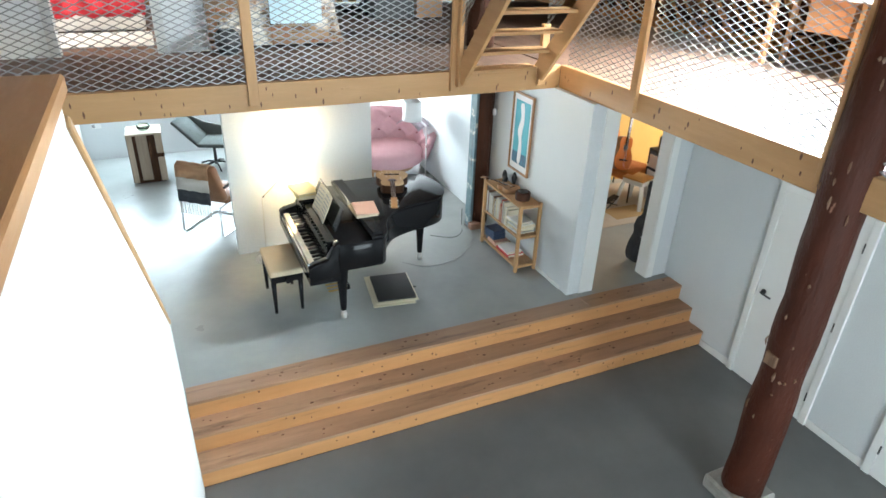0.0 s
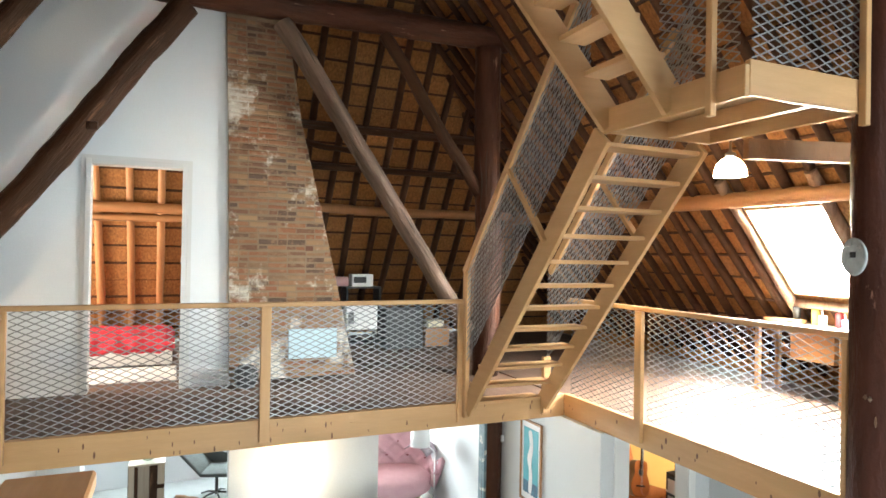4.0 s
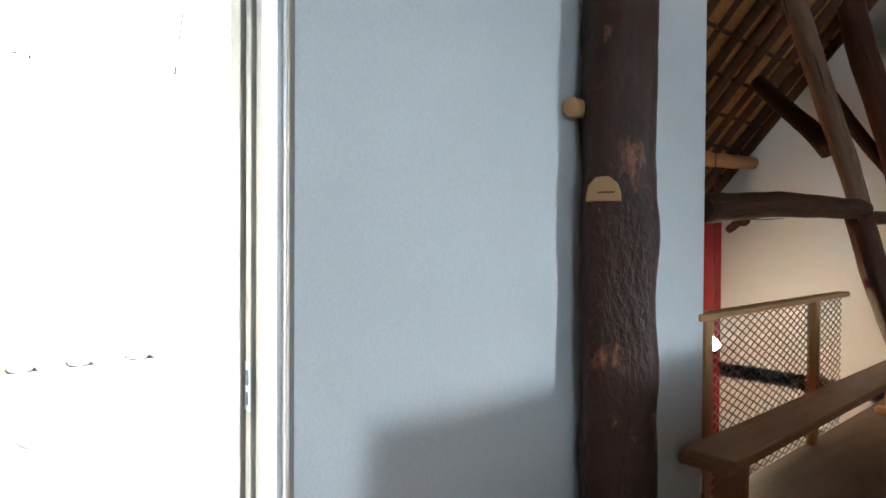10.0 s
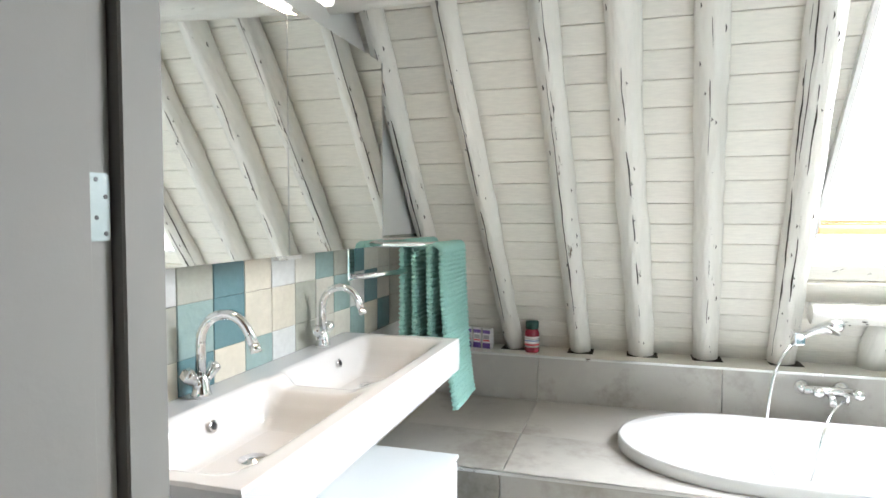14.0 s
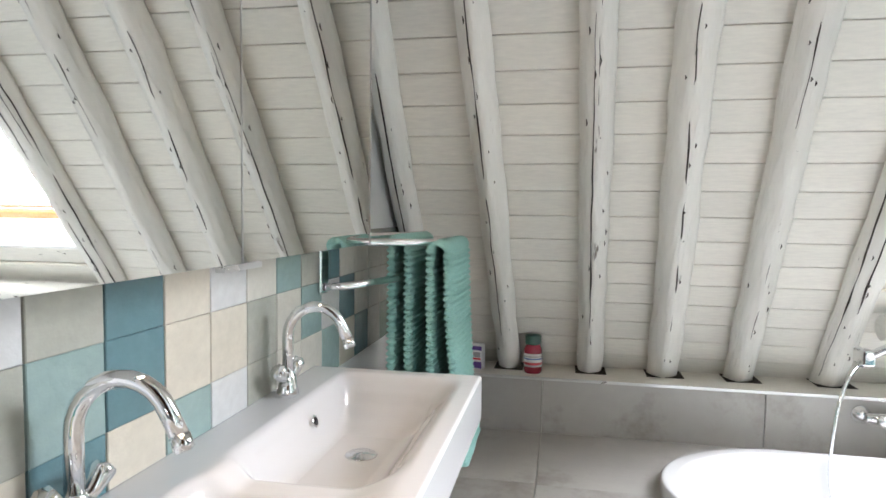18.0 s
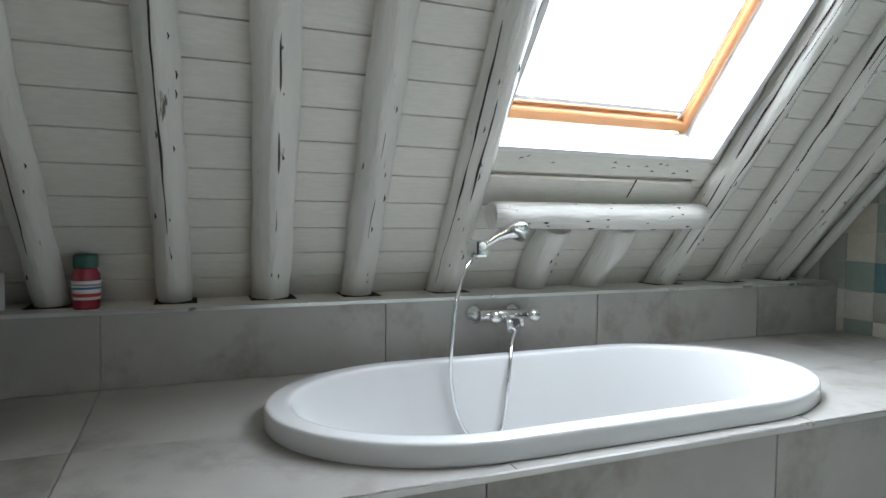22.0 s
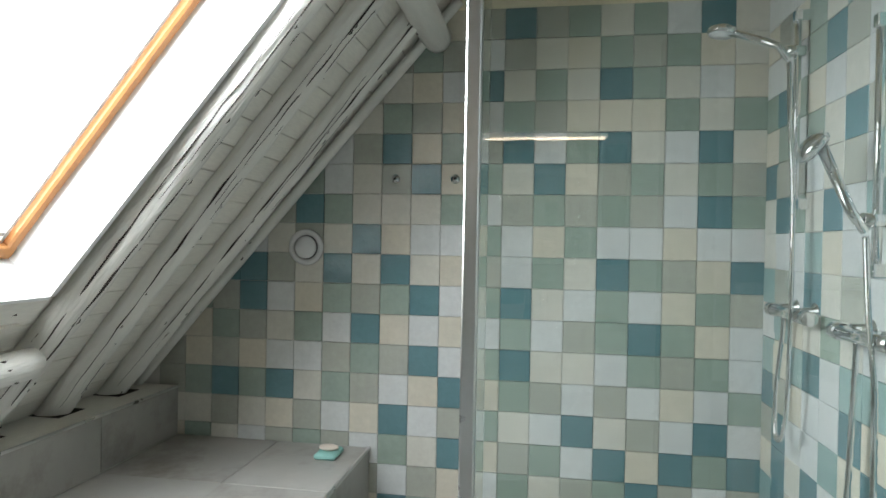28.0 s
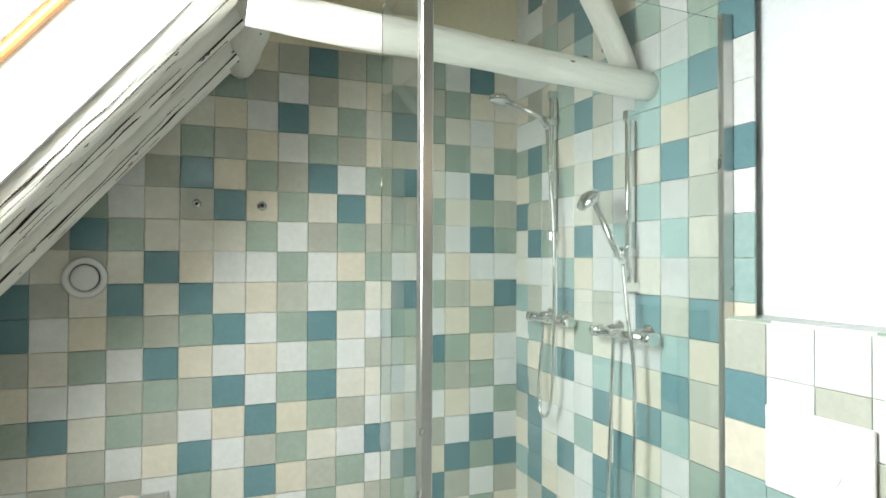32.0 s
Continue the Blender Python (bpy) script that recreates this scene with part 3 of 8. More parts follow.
for y0, y1, z0, z1 in ((-3.76, SKB[0], 0.2, 3.2), (SKB[1], 0.12, 0.2, 3.2), (SKB[0], SKB[1], 0.2, 1.13), (SKB[0], SKB[1], SKB[3], 3.2)):
    west_piece(bm, y0, y1, z0, z1, 0.02)
structure("roof_bath", bm, "board", "cream boarded sloping roof over the bath", "roof")
structure("bath_surround", boxes((-2.24, -2.217, -3.71, 0.005, 0, 0.428), (-3.5, -3.0, -3.71, 0.005, 0, 0.428), (-2.999, -2.241, -3.71, -2.64, 0, 0.428), (-2.999, -2.241, -0.97, 0.005, 0, 0.428), (-2.999, -2.241, -2.639, -0.971, 0, 0.05), (-3.5, -3.122, -3.71, 0.005, 0.43, 0.655)), "grout", "tiled bath surround under the sloping roof", "bath surround")
structure("wall_knee_west", boxes((-2.20, -2.07, 0.36, 4.3, ZP, 1.78)), "red", "bright red painted wall under the roof slope", "wall")
structure("floor_west", boxes((-2.0, 1.06, 0.1, 4.3, ZP - 0.2, ZP)), "concrete", "grey concrete floor below the bench", "floor")
structure("wall_bath_under", boxes((-2.05, -0.22, 0.0, 0.1, ZP, -0.17)), "plaster", "white wall below the bathroom", "wall")
structure("wall_bedroom", boxes((3.0, 3.1, 4.9, 8.2, 0, 5.0)), "plaster", "white wall between bedroom and loft", "wall")

# ---- hall timber ----
def timber(name, p0, p1, r0, r1, material, label, seed, square=0.5, bend=0.02, wob=0.12):
    ln = (Vector(p1) - Vector(p0)).length
    ob = thing(name, label, "beam", group="roof timbers")
    ob.matrix_world = along(p0, p1)
    part("log", log(bmesh.new(), (0, 0, 0), (0, 0, ln), r0, r1, seed, bend, square, 16, 0.10, wob), material, ob)
    face = ob.matrix_world.to_3x3().inverted() @ Vector((-0.2, -1.0, -0.15))
    base = math.atan2(face.y, face.x)
    rg_ = random.Random(int(seed * 100))
    for c in range(int(1 + ln * 0.9)):
        z0, lc = rg_.uniform(0.05, ln * 0.8), rg_.uniform(0.25, 0.9)
        a0, w0 = base + rg_.uniform(-0.8, 0.8), rg_.uniform(0.025, 0.05) * min(r0, 0.12)
        pts, rad = [], []
        for i in range(13):
            z = min(z0 + lc * i / 12, ln - 0.01)
            a = a0 + 0.25 * noise.noise(Vector((z * 3, seed, c)))
            k = 1 + square * (1 / max(abs(math.cos(a)), abs(math.sin(a))) - 1)
            rr = (r0 + (r1 - r0) * z / ln) * k
            pts.append((rr * math.cos(a), rr * math.sin(a), z))
            rad.append(0.0012 + w0 * math.sin(math.pi * i / 12))
        part("crack", sweep(bmesh.new(), pts, rad, 5), "crack", ob)
    return ob


timber("tie_beam", (-1.2, 3.97, 4.22), (6.42, 3.97, 4.22), 0.15, 0.14, "log_red", "heavy dark red-brown hewn tie beam across the loft", 1.3)
timber("loft_post", (-0.07, 3.85, 0.0), (-0.10, 3.85, 4.1), 0.125, 0.12, "log_red", "upright hewn post painted red-brown at the loft wall", 2.1)
timber("loft_post", (6.03, 3.95, 0.0), (5.99, 3.95, 4.1), 0.165, 0.16, "log_red", "upright round post red-brown beside the attic stair", 3.7, square=0.15)
timber("roof_brace", (-0.02, 3.99, 0.52), (2.48, 3.98, 4.05), 0.125, 0.12, "log", "dark hewn slanting brace in front of the white wall", 4.2)
timber("roof_brace", (-0.06, 3.98, 2.20), (1.18, 3.98, 4.06), 0.10, 0.10, "log", "dark hewn slanting brace against the white wall", 5.9)
timber("roof_brace", (3.44, 3.95, 4.03), (5.78, 3.95, 0.55), 0.102, 0.095, "log_dark", "weathered grey slanting brace beside the chimney", 6.4)
timber("roof_brace", (4.62, 3.97, 4.08), (5.92, 3.97, 2.22), 0.075, 0.075, "log", "brown round slanting brace at the post", 7.5, square=0.1)
lean = timber("leaning_post", (-0.132, 2.408, 1.656), (-0.64, 2.30, 3.60), 0.075, 0.088, "log_grey", "leaning weathered post with a red-brown lower half at the railing", 8.8, square=0.2)
part("lower_log", log(bmesh.new(), (0, 0, -1.715), (0, 0, 0.03), 0.088, 0.092, 8.1, 0.015, 0.3, 16, 0.10, 0.12), "log_red", lean, "red-brown lower half of the post")
timber("leaning_post", (-0.02, 3.70, 1.38), (-0.70, 3.70, 4.25), 0.10, 0.12, "log_red", "leaning red-brown strut on the loft post", 9.1, square=0.3)
timber("rail_beam", (-0.27, 0.10, 1.63), (-0.10, 2.42, 1.72), 0.075, 0.07, "log", "dark split timber between wall and leaning post", 10.2, square=0.5)
timber("rail_beam", (-0.15, 2.50, 1.66), (-0.12, 3.80, 1.66), 0.05, 0.05, "log", "short dark timber between the posts", 10.9, square=0.5)
timber("roof_brace", (-2.05, 4.05, 3.70), (-0.36, 2.46, 2.16), 0.07, 0.075, "log", "dark curved strut from the roof to the leaning post", 11.7, square=0.2, bend=0.05)
timber("roof_brace", (-1.35, 4.10, 3.75), (-0.25, 3.80, 2.06), 0.06, 0.06, "log", "dark strut from roof to post", 12.6, square=0.2)
timber("roof_brace", (-1.90, 4.15, 1.60), (-1.35, 3.2, 1.68), 0.045, 0.045, "log", "short dark strut above the red wall", 12.9, square=0.4)
timber("purlin", (-1.66, 0.36, 2.19), (-1.66, 4.18, 2.36), 0.075, 0.07, "log_warm", "honey brown round purlin under the west slope", 13.4, square=0.1)
timber("purlin", (7.86, -3.2, 2.12), (7.86, 7.0, 2.12), 0.085, 0.08, "log_warm", "honey brown round purlin under the east slope", 14.4, square=0.1)
timber("purlin", (3.0, 6.62, 2.18), (8.2, 6.62, 2.18), 0.075, 0.07, "log_warm", "honey brown round purlin under the north slope", 15.4, square=0.1)
timber("purlin", (-0.5, 6.70, 2.08), (3.0, 6.70, 2.08), 0.075, 0.07, "log_warm", "honey brown round purlin in the bedroom", 15.9, square=0.1)
timber("purlin", (-0.5, 6.78, 1.93), (3.0, 6.78, 1.93), 0.05, 0.05, "log_warm", "thin round purlin in the bedroom", 16.9, square=0.1)
timber("tie_beam", (6.35, 3.97, 4.42), (7.4, -1.5, 4.30), 0.13, 0.13, "log_grey", "grey hewn timber from the tie beam end along the slope", 17.3)
timber("collar_timber", (3.0, 5.3, 3.2), (8.0, 5.3, 3.2), 0.05, 0.05, "log", "dark thin timber in front of the north slope", 18.1, square=0.6)
timber("collar_timber", (3.0, 5.9, 2.75), (6.8, 5.9, 2.75), 0.045, 0.045, "log", "dark thin timber in front of the north slope", 18.7, square=0.6)
timber("roof_brace", (3.7, 5.0, 2.95), (4.6, 4.3, 2.68), 0.035, 0.035, "log", "thin dark strut behind the grey brace", 19.2, square=0.3)

post = thing("round_post", "tall red-brown round post with peeled marks on a stone foot", "post", (6.30, -0.64, ZL))
part("shaft", log(bmesh.new(), (0.0, 0, 0.12), (-0.02, 0.0, 8.0), 0.158, 0.14, 21.3, 0.02, 0.25, 16, 0.14, 0.1), "log_hall", post)
part("foot", box(bmesh.new(), -0.2, 0.2, -0.2, 0.2, 0, 0.14, bevel=0.02), "grey_tile", post, "grey stone foot block")
prg = random.Random(17)
for k in range(26):
    a, z = prg.uniform(2.4, 4.6), prg.uniform(0.3, 3.6)
    q = Vector((math.cos(a), math.sin(a), 0))
    h_ = prg.uniform(0.012, 0.05)
    part("scuff", sweep(bmesh.new(), [Vector((-0.005, 0, z - h_)) + q * 0.155, Vector((-0.005, 0, z)) + q * 0.163, Vector((-0.005, 0, z + h_)) + q * 0.155], [0.003, prg.uniform(0.006, 0.013), 0.003], 7, 0.4, k), "log_grey", post, "pale scuff where the paint is worn off")
part("wood_patch", box(bmesh.new(), -0.172, -0.14, -0.05, 0.05, 1.42, 1.52, bevel=0.006), "log_grey", post, "pale worn notch in the wood")
box_ = thing("wall_plaque", "oval mottled zinc plaque hung on the round post", "plaque", (6.150, -0.600, 1.53), -8)
pq = part("plate", lathe(bmesh.new(), [(0.001, 0.0), (0.082, 0.0), (0.088, 0.010), (0.082, 0.020), (0.070, 0.017), (0.001, 0.016)], 32), mat("mottled_zinc", (0.52, 0.56, 0.55), (0.22, 0.25, 0.25), 0.5, 0.2, scale=26, bump=0.1, spots=(0.10, 0.11, 0.11), spot_scale=30, spot_at=0.62), box_)
pq.matrix_basis = pose(-0.015, 0, 0, 0, -90, 0) @ Matrix.Diagonal((1.3, 1.0, 1.0, 1))
part("dark_window", box(bmesh.new(), -0.038, -0.0325, -0.018, 0.018, -0.005, 0.030, bevel=0.001), "black_matt", box_)
part("peg", sweep(bmesh.new(), [(-0.034, 0.02, 0.066), (-0.05, 0.11, 0.068)], 0.006, 8), "steel", box_, "short steel peg")
part("cord", sweep(bmesh.new(), [(-0.012, 0.012 * math.sin(k * 0.9), 0.10 + 0.09 * k) for k in range(16)], 0.004, 6), "black_matt", box_, "thin dark cord up the post")

wp = thing("wall_post", "dark red-brown hewn post with a pale patch on the white wall", "post", (-0.11, -0.94, 0.0))
part("shaft", log(bmesh.new(), (0.02, 0.0, 0.0), (0.0, 0.01, 4.3), 0.150, 0.142, 23.7, 0.015, 0.6, 18, 0.08, 0.12), "log_post", wp)
pp = part("pale_patch", prism(bmesh.new(), [(-0.065, 0.0), (0.065, 0.0), (0.064, 0.03), (0.05, 0.07), (0.02, 0.095), (-0.025, 0.092), (-0.055, 0.06)], "y", -0.012, 0.03), "pine_z", wp, "fresh pale wood patch let into the post")
pp.matrix_basis = pose(0.066, -0.170, 1.605, 0, 0, 24)
part("slot", B(-0.02, 0.045, -0.0135, -0.010, 0.03, 0.036), "crack", pp)
krn = random.Random(3)
for k in range(16):
    a, z = krn.uniform(-1.75, -0.2), krn.uniform(0.2, 2.6)
    q = Vector((math.cos(a), math.sin(a), 0))
    part("knot", sweep(bmesh.new(), [Vector((0, 0, z)) + q * 0.135, Vector((0, 0, z)) + q * krn.uniform(0.158, 0.168)], [krn.uniform(0.014, 0.026), 0.006], 9, 0.4, k), "log_red", wp)
part("peg", sweep(bmesh.new(), [(-0.06, -0.12, 1.98), (-0.06, -0.21, 1.98)], [0.035, 0.04], 10), "pine_z", wp, "round pale wooden peg")

# ---- roof rafters and battens ----
for n, k in enumerate(range(-8, 29)):
    y = k * 0.29
    if SKE[0] - 0.02 < y < SKE[1] + 0.02:
        for a, b in ((0.15, 1.02), (2.2, 7.6)):
            part("rafter", log(bmesh.new(), (east_x(a) - 0.03, y, a), (east_x(b) - 0.03, y, b), 0.055, 0.045, n * 1.7, 0.03, 0.1, 8, 0.3), "rafter", roof_east)
        continue
    part("rafter", log(bmesh.new(), (east_x(0.15) - 0.03, y, 0.15), (east_x(7.6) - 0.03, y + 0.05, 7.6), 0.058, 0.045, n * 1.7, 0.03, 0.1, 8, 0.3), "rafter", roof_east)
for n in range(28):
    z = 0.25 + n * 0.262
    for a, b in (((-2.5, SKE[0] - 0.08), (SKE[1] + 0.08, 8.2)) if SKE[2] - 0.1 < z < SKE[3] + 0.1 else ((-2.5, 8.2),)):
        part("batten", log(bmesh.new(), (east_x(z) + 0.005, a, z), (east_x(z) + 0.005, b, z + 0.01), 0.02, 0.02, n * 2.3, 0.01, 0.4, 6, 0.5), "rafter", roof_east)
for n in range(24):
    x = -0.6 + n * 0.40
    part("rafter", log(bmesh.new(), (x, north_y(0.1) - 0.03, 0.1), (x + 0.03, north_y(7.0) - 0.03, 7.0), 0.058, 0.045, 40 + n * 1.3, 0.03, 0.1, 8, 0.3), "log_warm" if x < 3 else "rafter", roof_north)
for n in range(26):
    z = 0.25 + n * 0.262
    part("batten", log(bmesh.new(), (-1.5, north_y(z) + 0.005, z), (9.5, north_y(z) + 0.005, z + 0.01), 0.02, 0.02, 60 + n * 2.1, 0.01, 0.4, 6, 0.5), "rafter", roof_north)
for n in range(14):
    y = 0.3 + n * 0.30
    part("rafter", log(bmesh.new(), (west_x(1.6) + 0.03, y, 1.6), (west_x(7.4) + 0.03, y, 7.4), 0.055, 0.045, 80 + n * 1.9, 0.03, 0.1, 8, 0.3), "rafter", roof_west)
for n in range(20):
    z = 1.7 + n * 0.262
    part("batten", log(bmesh.new(), (west_x(z) - 0.005, 0.36, z), (west_x(z) - 0.005, 4.3, z), 0.02, 0.02, 90 + n * 2.1, 0.01, 0.4, 6, 0.5), "rafter", roof_west)

# east roof window
sw = tagged(new("window_1"), "open-looking white roof window with a pale pine lining", "window", kind="structure")
ya, yb, za, zb = SKE


def e_at(y, z, off):
    return Vector((east_x(z) + off * 0.756, y, z + off * 0.655))


for nm, a, b in (("window_frame", (ya, za), (yb, za)), ("window_frame", (ya, zb), (yb, zb)), ("window_frame", (ya, za), (ya, zb)), ("window_frame", (yb, za), (yb, zb))):
    part(nm, obox(bmesh.new(), e_at(*a, 0.07), e_at(*b, 0.07), 0.045, 0.16, up=(0.756, 0, 0.655)), "white_paint", sw)
for y in (ya + 0.012, yb - 0.012):
    part("lining_edge", obox(bmesh.new(), e_at(y, za, -0.03), e_at(y, zb, -0.03), 0.028, 0.05, up=(0.756, 0, 0.655), bevel=0.003), "pine_z", sw)
for z in (za, zb):
    part("lining_edge", obox(bmesh.new(), e_at(ya, z, -0.032), e_at(yb, z, -0.032), 0.028, 0.05, up=(0.756, 0, 0.655), bevel=0.003), "pine_y", sw)
part("sill_log", log(bmesh.new(), e_at(ya - 0.05, za - 0.115, -0.05), e_at(yb + 0.05, za - 0.105, -0.05), 0.045, 0.05, 3.3, 0.01, 0.2, 10, 0.2), "log_grey", sw, "weathered log below the window")
for y, k in ((ya - 0.055, 0), (yb + 0.055, 1)):
    part("side_rafter", log(bmesh.new(), e_at(y, za - 0.30, -0.05), e_at(y + 0.02, zb + 0.30, -0.05), 0.055, 0.058, 8.3 + k, 0.012, 0.2, 10, 0.15), "log_grey", sw, "thick weathered rafter beside the window")
part("middle_bar", obox(bmesh.new(), e_at(ya, 1.42, 0.12), e_at(yb, 1.42, 0.12), 0.03, 0.03, up=(0.756, 0, 0.655)), "pine_y", sw)

# ---- chimney ----
chim = thing("brick_chimney", "tall tapering chimney of worn red-brown brick with white lime patches", "chimney")
CH = ((0.05, 2.98, 4.42), (1.6, 2.95, 4.07), (3.0, 2.92, 3.73), (4.15, 2.88, 3.54))


def chim_edges(z):
    for (z0, l0, r0), (z1, l1, r1) in zip(CH, CH[1:]):
        if z <= z1:
            f = (z - z0) / (z1 - z0)
            return l0 + (l1 - l0) * f, r0 + (r1 - r0) * f
    return CH[-1][1:]


part("mortar_core", prism(bmesh.new(), [(l, z) for z, l, r in CH] + [(r, z) for z, l, r in reversed(CH)], "y", 4.25, 4.95), mat("sandy_mortar", (0.25, 0.175, 0.11), (0.16, 0.105, 0.062), 0.95, scale=3, bump=0.3, spots=(0.55, 0.49, 0.41), spot_scale=1.6, spot_at=0.55), chim, "sandy mortar core")
part("blue_panel", B(3.62, 4.18, 4.205, 4.232, 0.27, 0.61, bevel=0.004), mat("pale_blue_paint", (0.42, 0.56, 0.62), (0.36, 0.50, 0.56), 0.5), chim, "pale blue painted hatch")

# ---- railings ----
def mesh_net(name, parent, origin, u, v, width, height, cell=(0.115, 0.052), wire=0.0046, shear=0.0):
    """Expanded metal: flat strands that make long diamonds, inside a panel spanned by u and v; shear leans it along a stair."""
    o, u, v = Vector(origin), Vector(u).normalized(), Vector(v).normalized()
    nrm = u.cross(v).normalized()
    cw, ch = cell
    verts, faces = [], []
    nu, nv = max(2, int(width / (cw / 2))), max(1, int(height / (ch / 2)))
    sx, sy = width / nu, height / nv
    for j in range(nv):
        base = len(verts)
        for i in range(nu + 1):
            h = min(max((j + 0.5 + 0.5 * (1 if (i + j) % 2 else -1)) * sy, wire), height - wire)
            c = o + u * (i * sx) + v * (h + shear * i * sx)
            for du, dn in ((-1, -0.3), (1, -0.3), (1, 0.3), (-1, 0.3)):
                verts.append(c + v * du * wire + nrm * dn * wire)
        for i in range(nu):
            a, b = base + 4 * i, base + 4 * i + 4
            for k in range(4):
                faces.append((a + k, a + (k + 1) % 4, b + (k + 1) % 4, b + k))
    me = bpy.data.meshes.new(name)
    me.from_pydata([tuple(p) for p in verts], [], faces)
    me.materials.append(M["mesh"])
    ob = new(name, me)
    ob.parent = parent
    return ob


rail_n = thing("mesh_railing", "pine railing with expanded metal mesh on the north edge", "railing", group="railings")
part("top_rail", B(1.19, 5.02, 2.50, 2.565, 1.02, 1.06, bevel=0.006), "pine", rail_n)
for x, z0 in ((1.19, -0.14), (3.10, -0.15), (4.985, -0.15)):
    part("post", B(x, x + 0.085 if x > 2 else x + 0.06, 2.525, 2.568, z0, 1.02, bevel=0.004), "pine_z", rail_n)
for x0, x1 in ((1.25, 3.10), (3.18, 4.985)):
    mesh_net("mesh_panel", rail_n, (x0, 2.60, 0.035), (1, 0, 0), (0, 0, 1), x1 - x0, 0.985)
rail_e = thing("mesh_railing", "pine railing with bright expanded metal mesh on the east edge", "railing", group="railings")
part("top_rail", B(6.25, 6.315, -2.75, 2.53, 1.02, 1.06, bevel=0.006), "pine_y", rail_e)
for y, w in ((1.34, 0.085), (-0.50, 0.035), (-2.7, 0.085)):
    part("post", B(6.215, 6.258, y, y + w, -0.15, 1.02, bevel=0.004), "pine_z", rail_e)
for y0, y1 in ((1.425, 2.50), (-0.43, 1.34), (-2.6, -0.8)):
    mesh_net("mesh_panel", rail_e, (6.29, y0, 0.035), (0, 1, 0), (0, 0, 1), y1 - y0, 0.985)
rail_w = thing("mesh_railing", "pine railing with mesh behind the long bench", "railing", group="railings")
part("top_rail", B(-0.285, -0.20, 0.02, 2.44, 1.03, 1.068, bevel=0.006), "pine_y", rail_w)
for y in (0.10, 1.75):
    part("post", B(-0.275, -0.215, y, y + 0.08, 0, 1.03, bevel=0.004), "pine_z", rail_w)
for y0, y1 in ((0.18, 1.75), (1.83, 2.44)):
    mesh_net("mesh_panel", rail_w, (-0.26, y0, 0.02), (0, 1, 0), (0, 0, 1), y1 - y0, 1.0)
part("sign_strip", B(-0.21, -0.205, 0.03, 0.05, 0.12, 0.22), "white_paint", rail_w, "small white plastic strip")

# knots in the pale timber
KNOT = mat("dark_pine_knot", (0.16, 0.065, 0.025), (0.09, 0.035, 0.015), 0.5, scale=30, bump=0.0)
krng = random.Random(8)


def knots(owner, axis, face, a0, a1, z0, z1, count, tall=1.6, big=0.012):
    """Dark knots let into a face of a board; axis is the way the board runs."""
    for _ in range(count):
        a, z, r = krng.uniform(a0, a1), krng.uniform(z0 + 0.02, z1 - 0.02), krng.uniform(0.35, 1.0) * big
        bm = bmesh.new()
        ring = [(r * 0.7 * math.cos(k * 0.7854), r * tall * math.sin(k * 0.7854)) for k in range(8)]
        if axis == "x":
            prism(bm, [(a + u, z + v) for u, v in ring], "y", face - 0.0012, face + 0.001)
        elif axis == "y":
            prism(bm, [(a + u, z + v) for u, v in ring], "x", face - 0.0012, face + 0.001)
        else:
            prism(bm, [(a + u * 1.6, z + v * 0.7) for u, v in ring], "z", face - 0.001, face + 0.0012)
        part("knot", bm, KNOT, owner)


knots(bpy.data.objects["edge_beam_north"], "x", 2.57, 1.3, 6.1, -0.20, 0.02, 30, 2.4, 0.013)
knots(bpy.data.objects["edge_beam_east"], "y", 6.26, -0.4, 2.5, -0.20, 0.02, 18, 1.6, 0.018)
for k, (ya, zt) in enumerate(((1.55, ZP + 0.008), (1.33, ZP - 0.172), (1.11, ZP - 0.352))):
    knots(steps, "x", ya + 0.004, 2.3, 7.5, zt - 0.16, zt - 0.035, 22, 0.8, 0.016)
    knots(steps, "z", zt, 2.3, 7.5, ya + 0.01, ya + 0.20, 26, 1.0, 0.018)

# parapet caps
pc = thing("parapet_cap", "thick pale pine cap and end board of the white parapet", "parapet cap")
part("cap_board", B(1.035, 1.225, -1.53, 2.55, 0.955, 0.998, bevel=0.006), "pine_y", pc)
part("end_board", B(1.065, 1.20, -1.525, -1.492, -0.17, 0.955, bevel=0.003), "pine_z", pc)
sc = thing("stair_cap", "worn brown cap board of the stair wall", "parapet cap")
part("cap_board", B(2.06, 2.24, -2.75, -1.405, 0.957, 0.998, bevel=0.006), "cap", sc)
part("slope_board", obox(bmesh.new(), (2.15, -1.40, 0.895), (2.15, 1.055, -1.205), 0.16, 0.03, bevel=0.004), "pine_y", sc, "thin pine edge board that follows the stair")
part("end_strip", B(2.075, 2.225, 1.052, 1.066, ZL, -1.2), "plaster", sc)

# bench
be = thing("long_bench", "long low brown wooden bench on trestle feet beside the railing", "bench")
part("seat", B(-0.17, 0.10, -0.24, 3.55, 0.395, 0.435, bevel=0.006), "cap", be)
part("seat_board", B(-0.20, 0.06, -0.22, 3.5, 0.345, 0.39, bevel=0.006), "cap", be)
for y in (0.02, 3.15):
    part("leg", B(-0.13, 0.03, y, y + 0.05, 0.05, 0.39, bevel=0.005), "cap", be)
    part("foot", B(-0.20, 0.12, y - 0.03, y + 0.08, 0.0, 0.05, bevel=0.008), "cap", be)

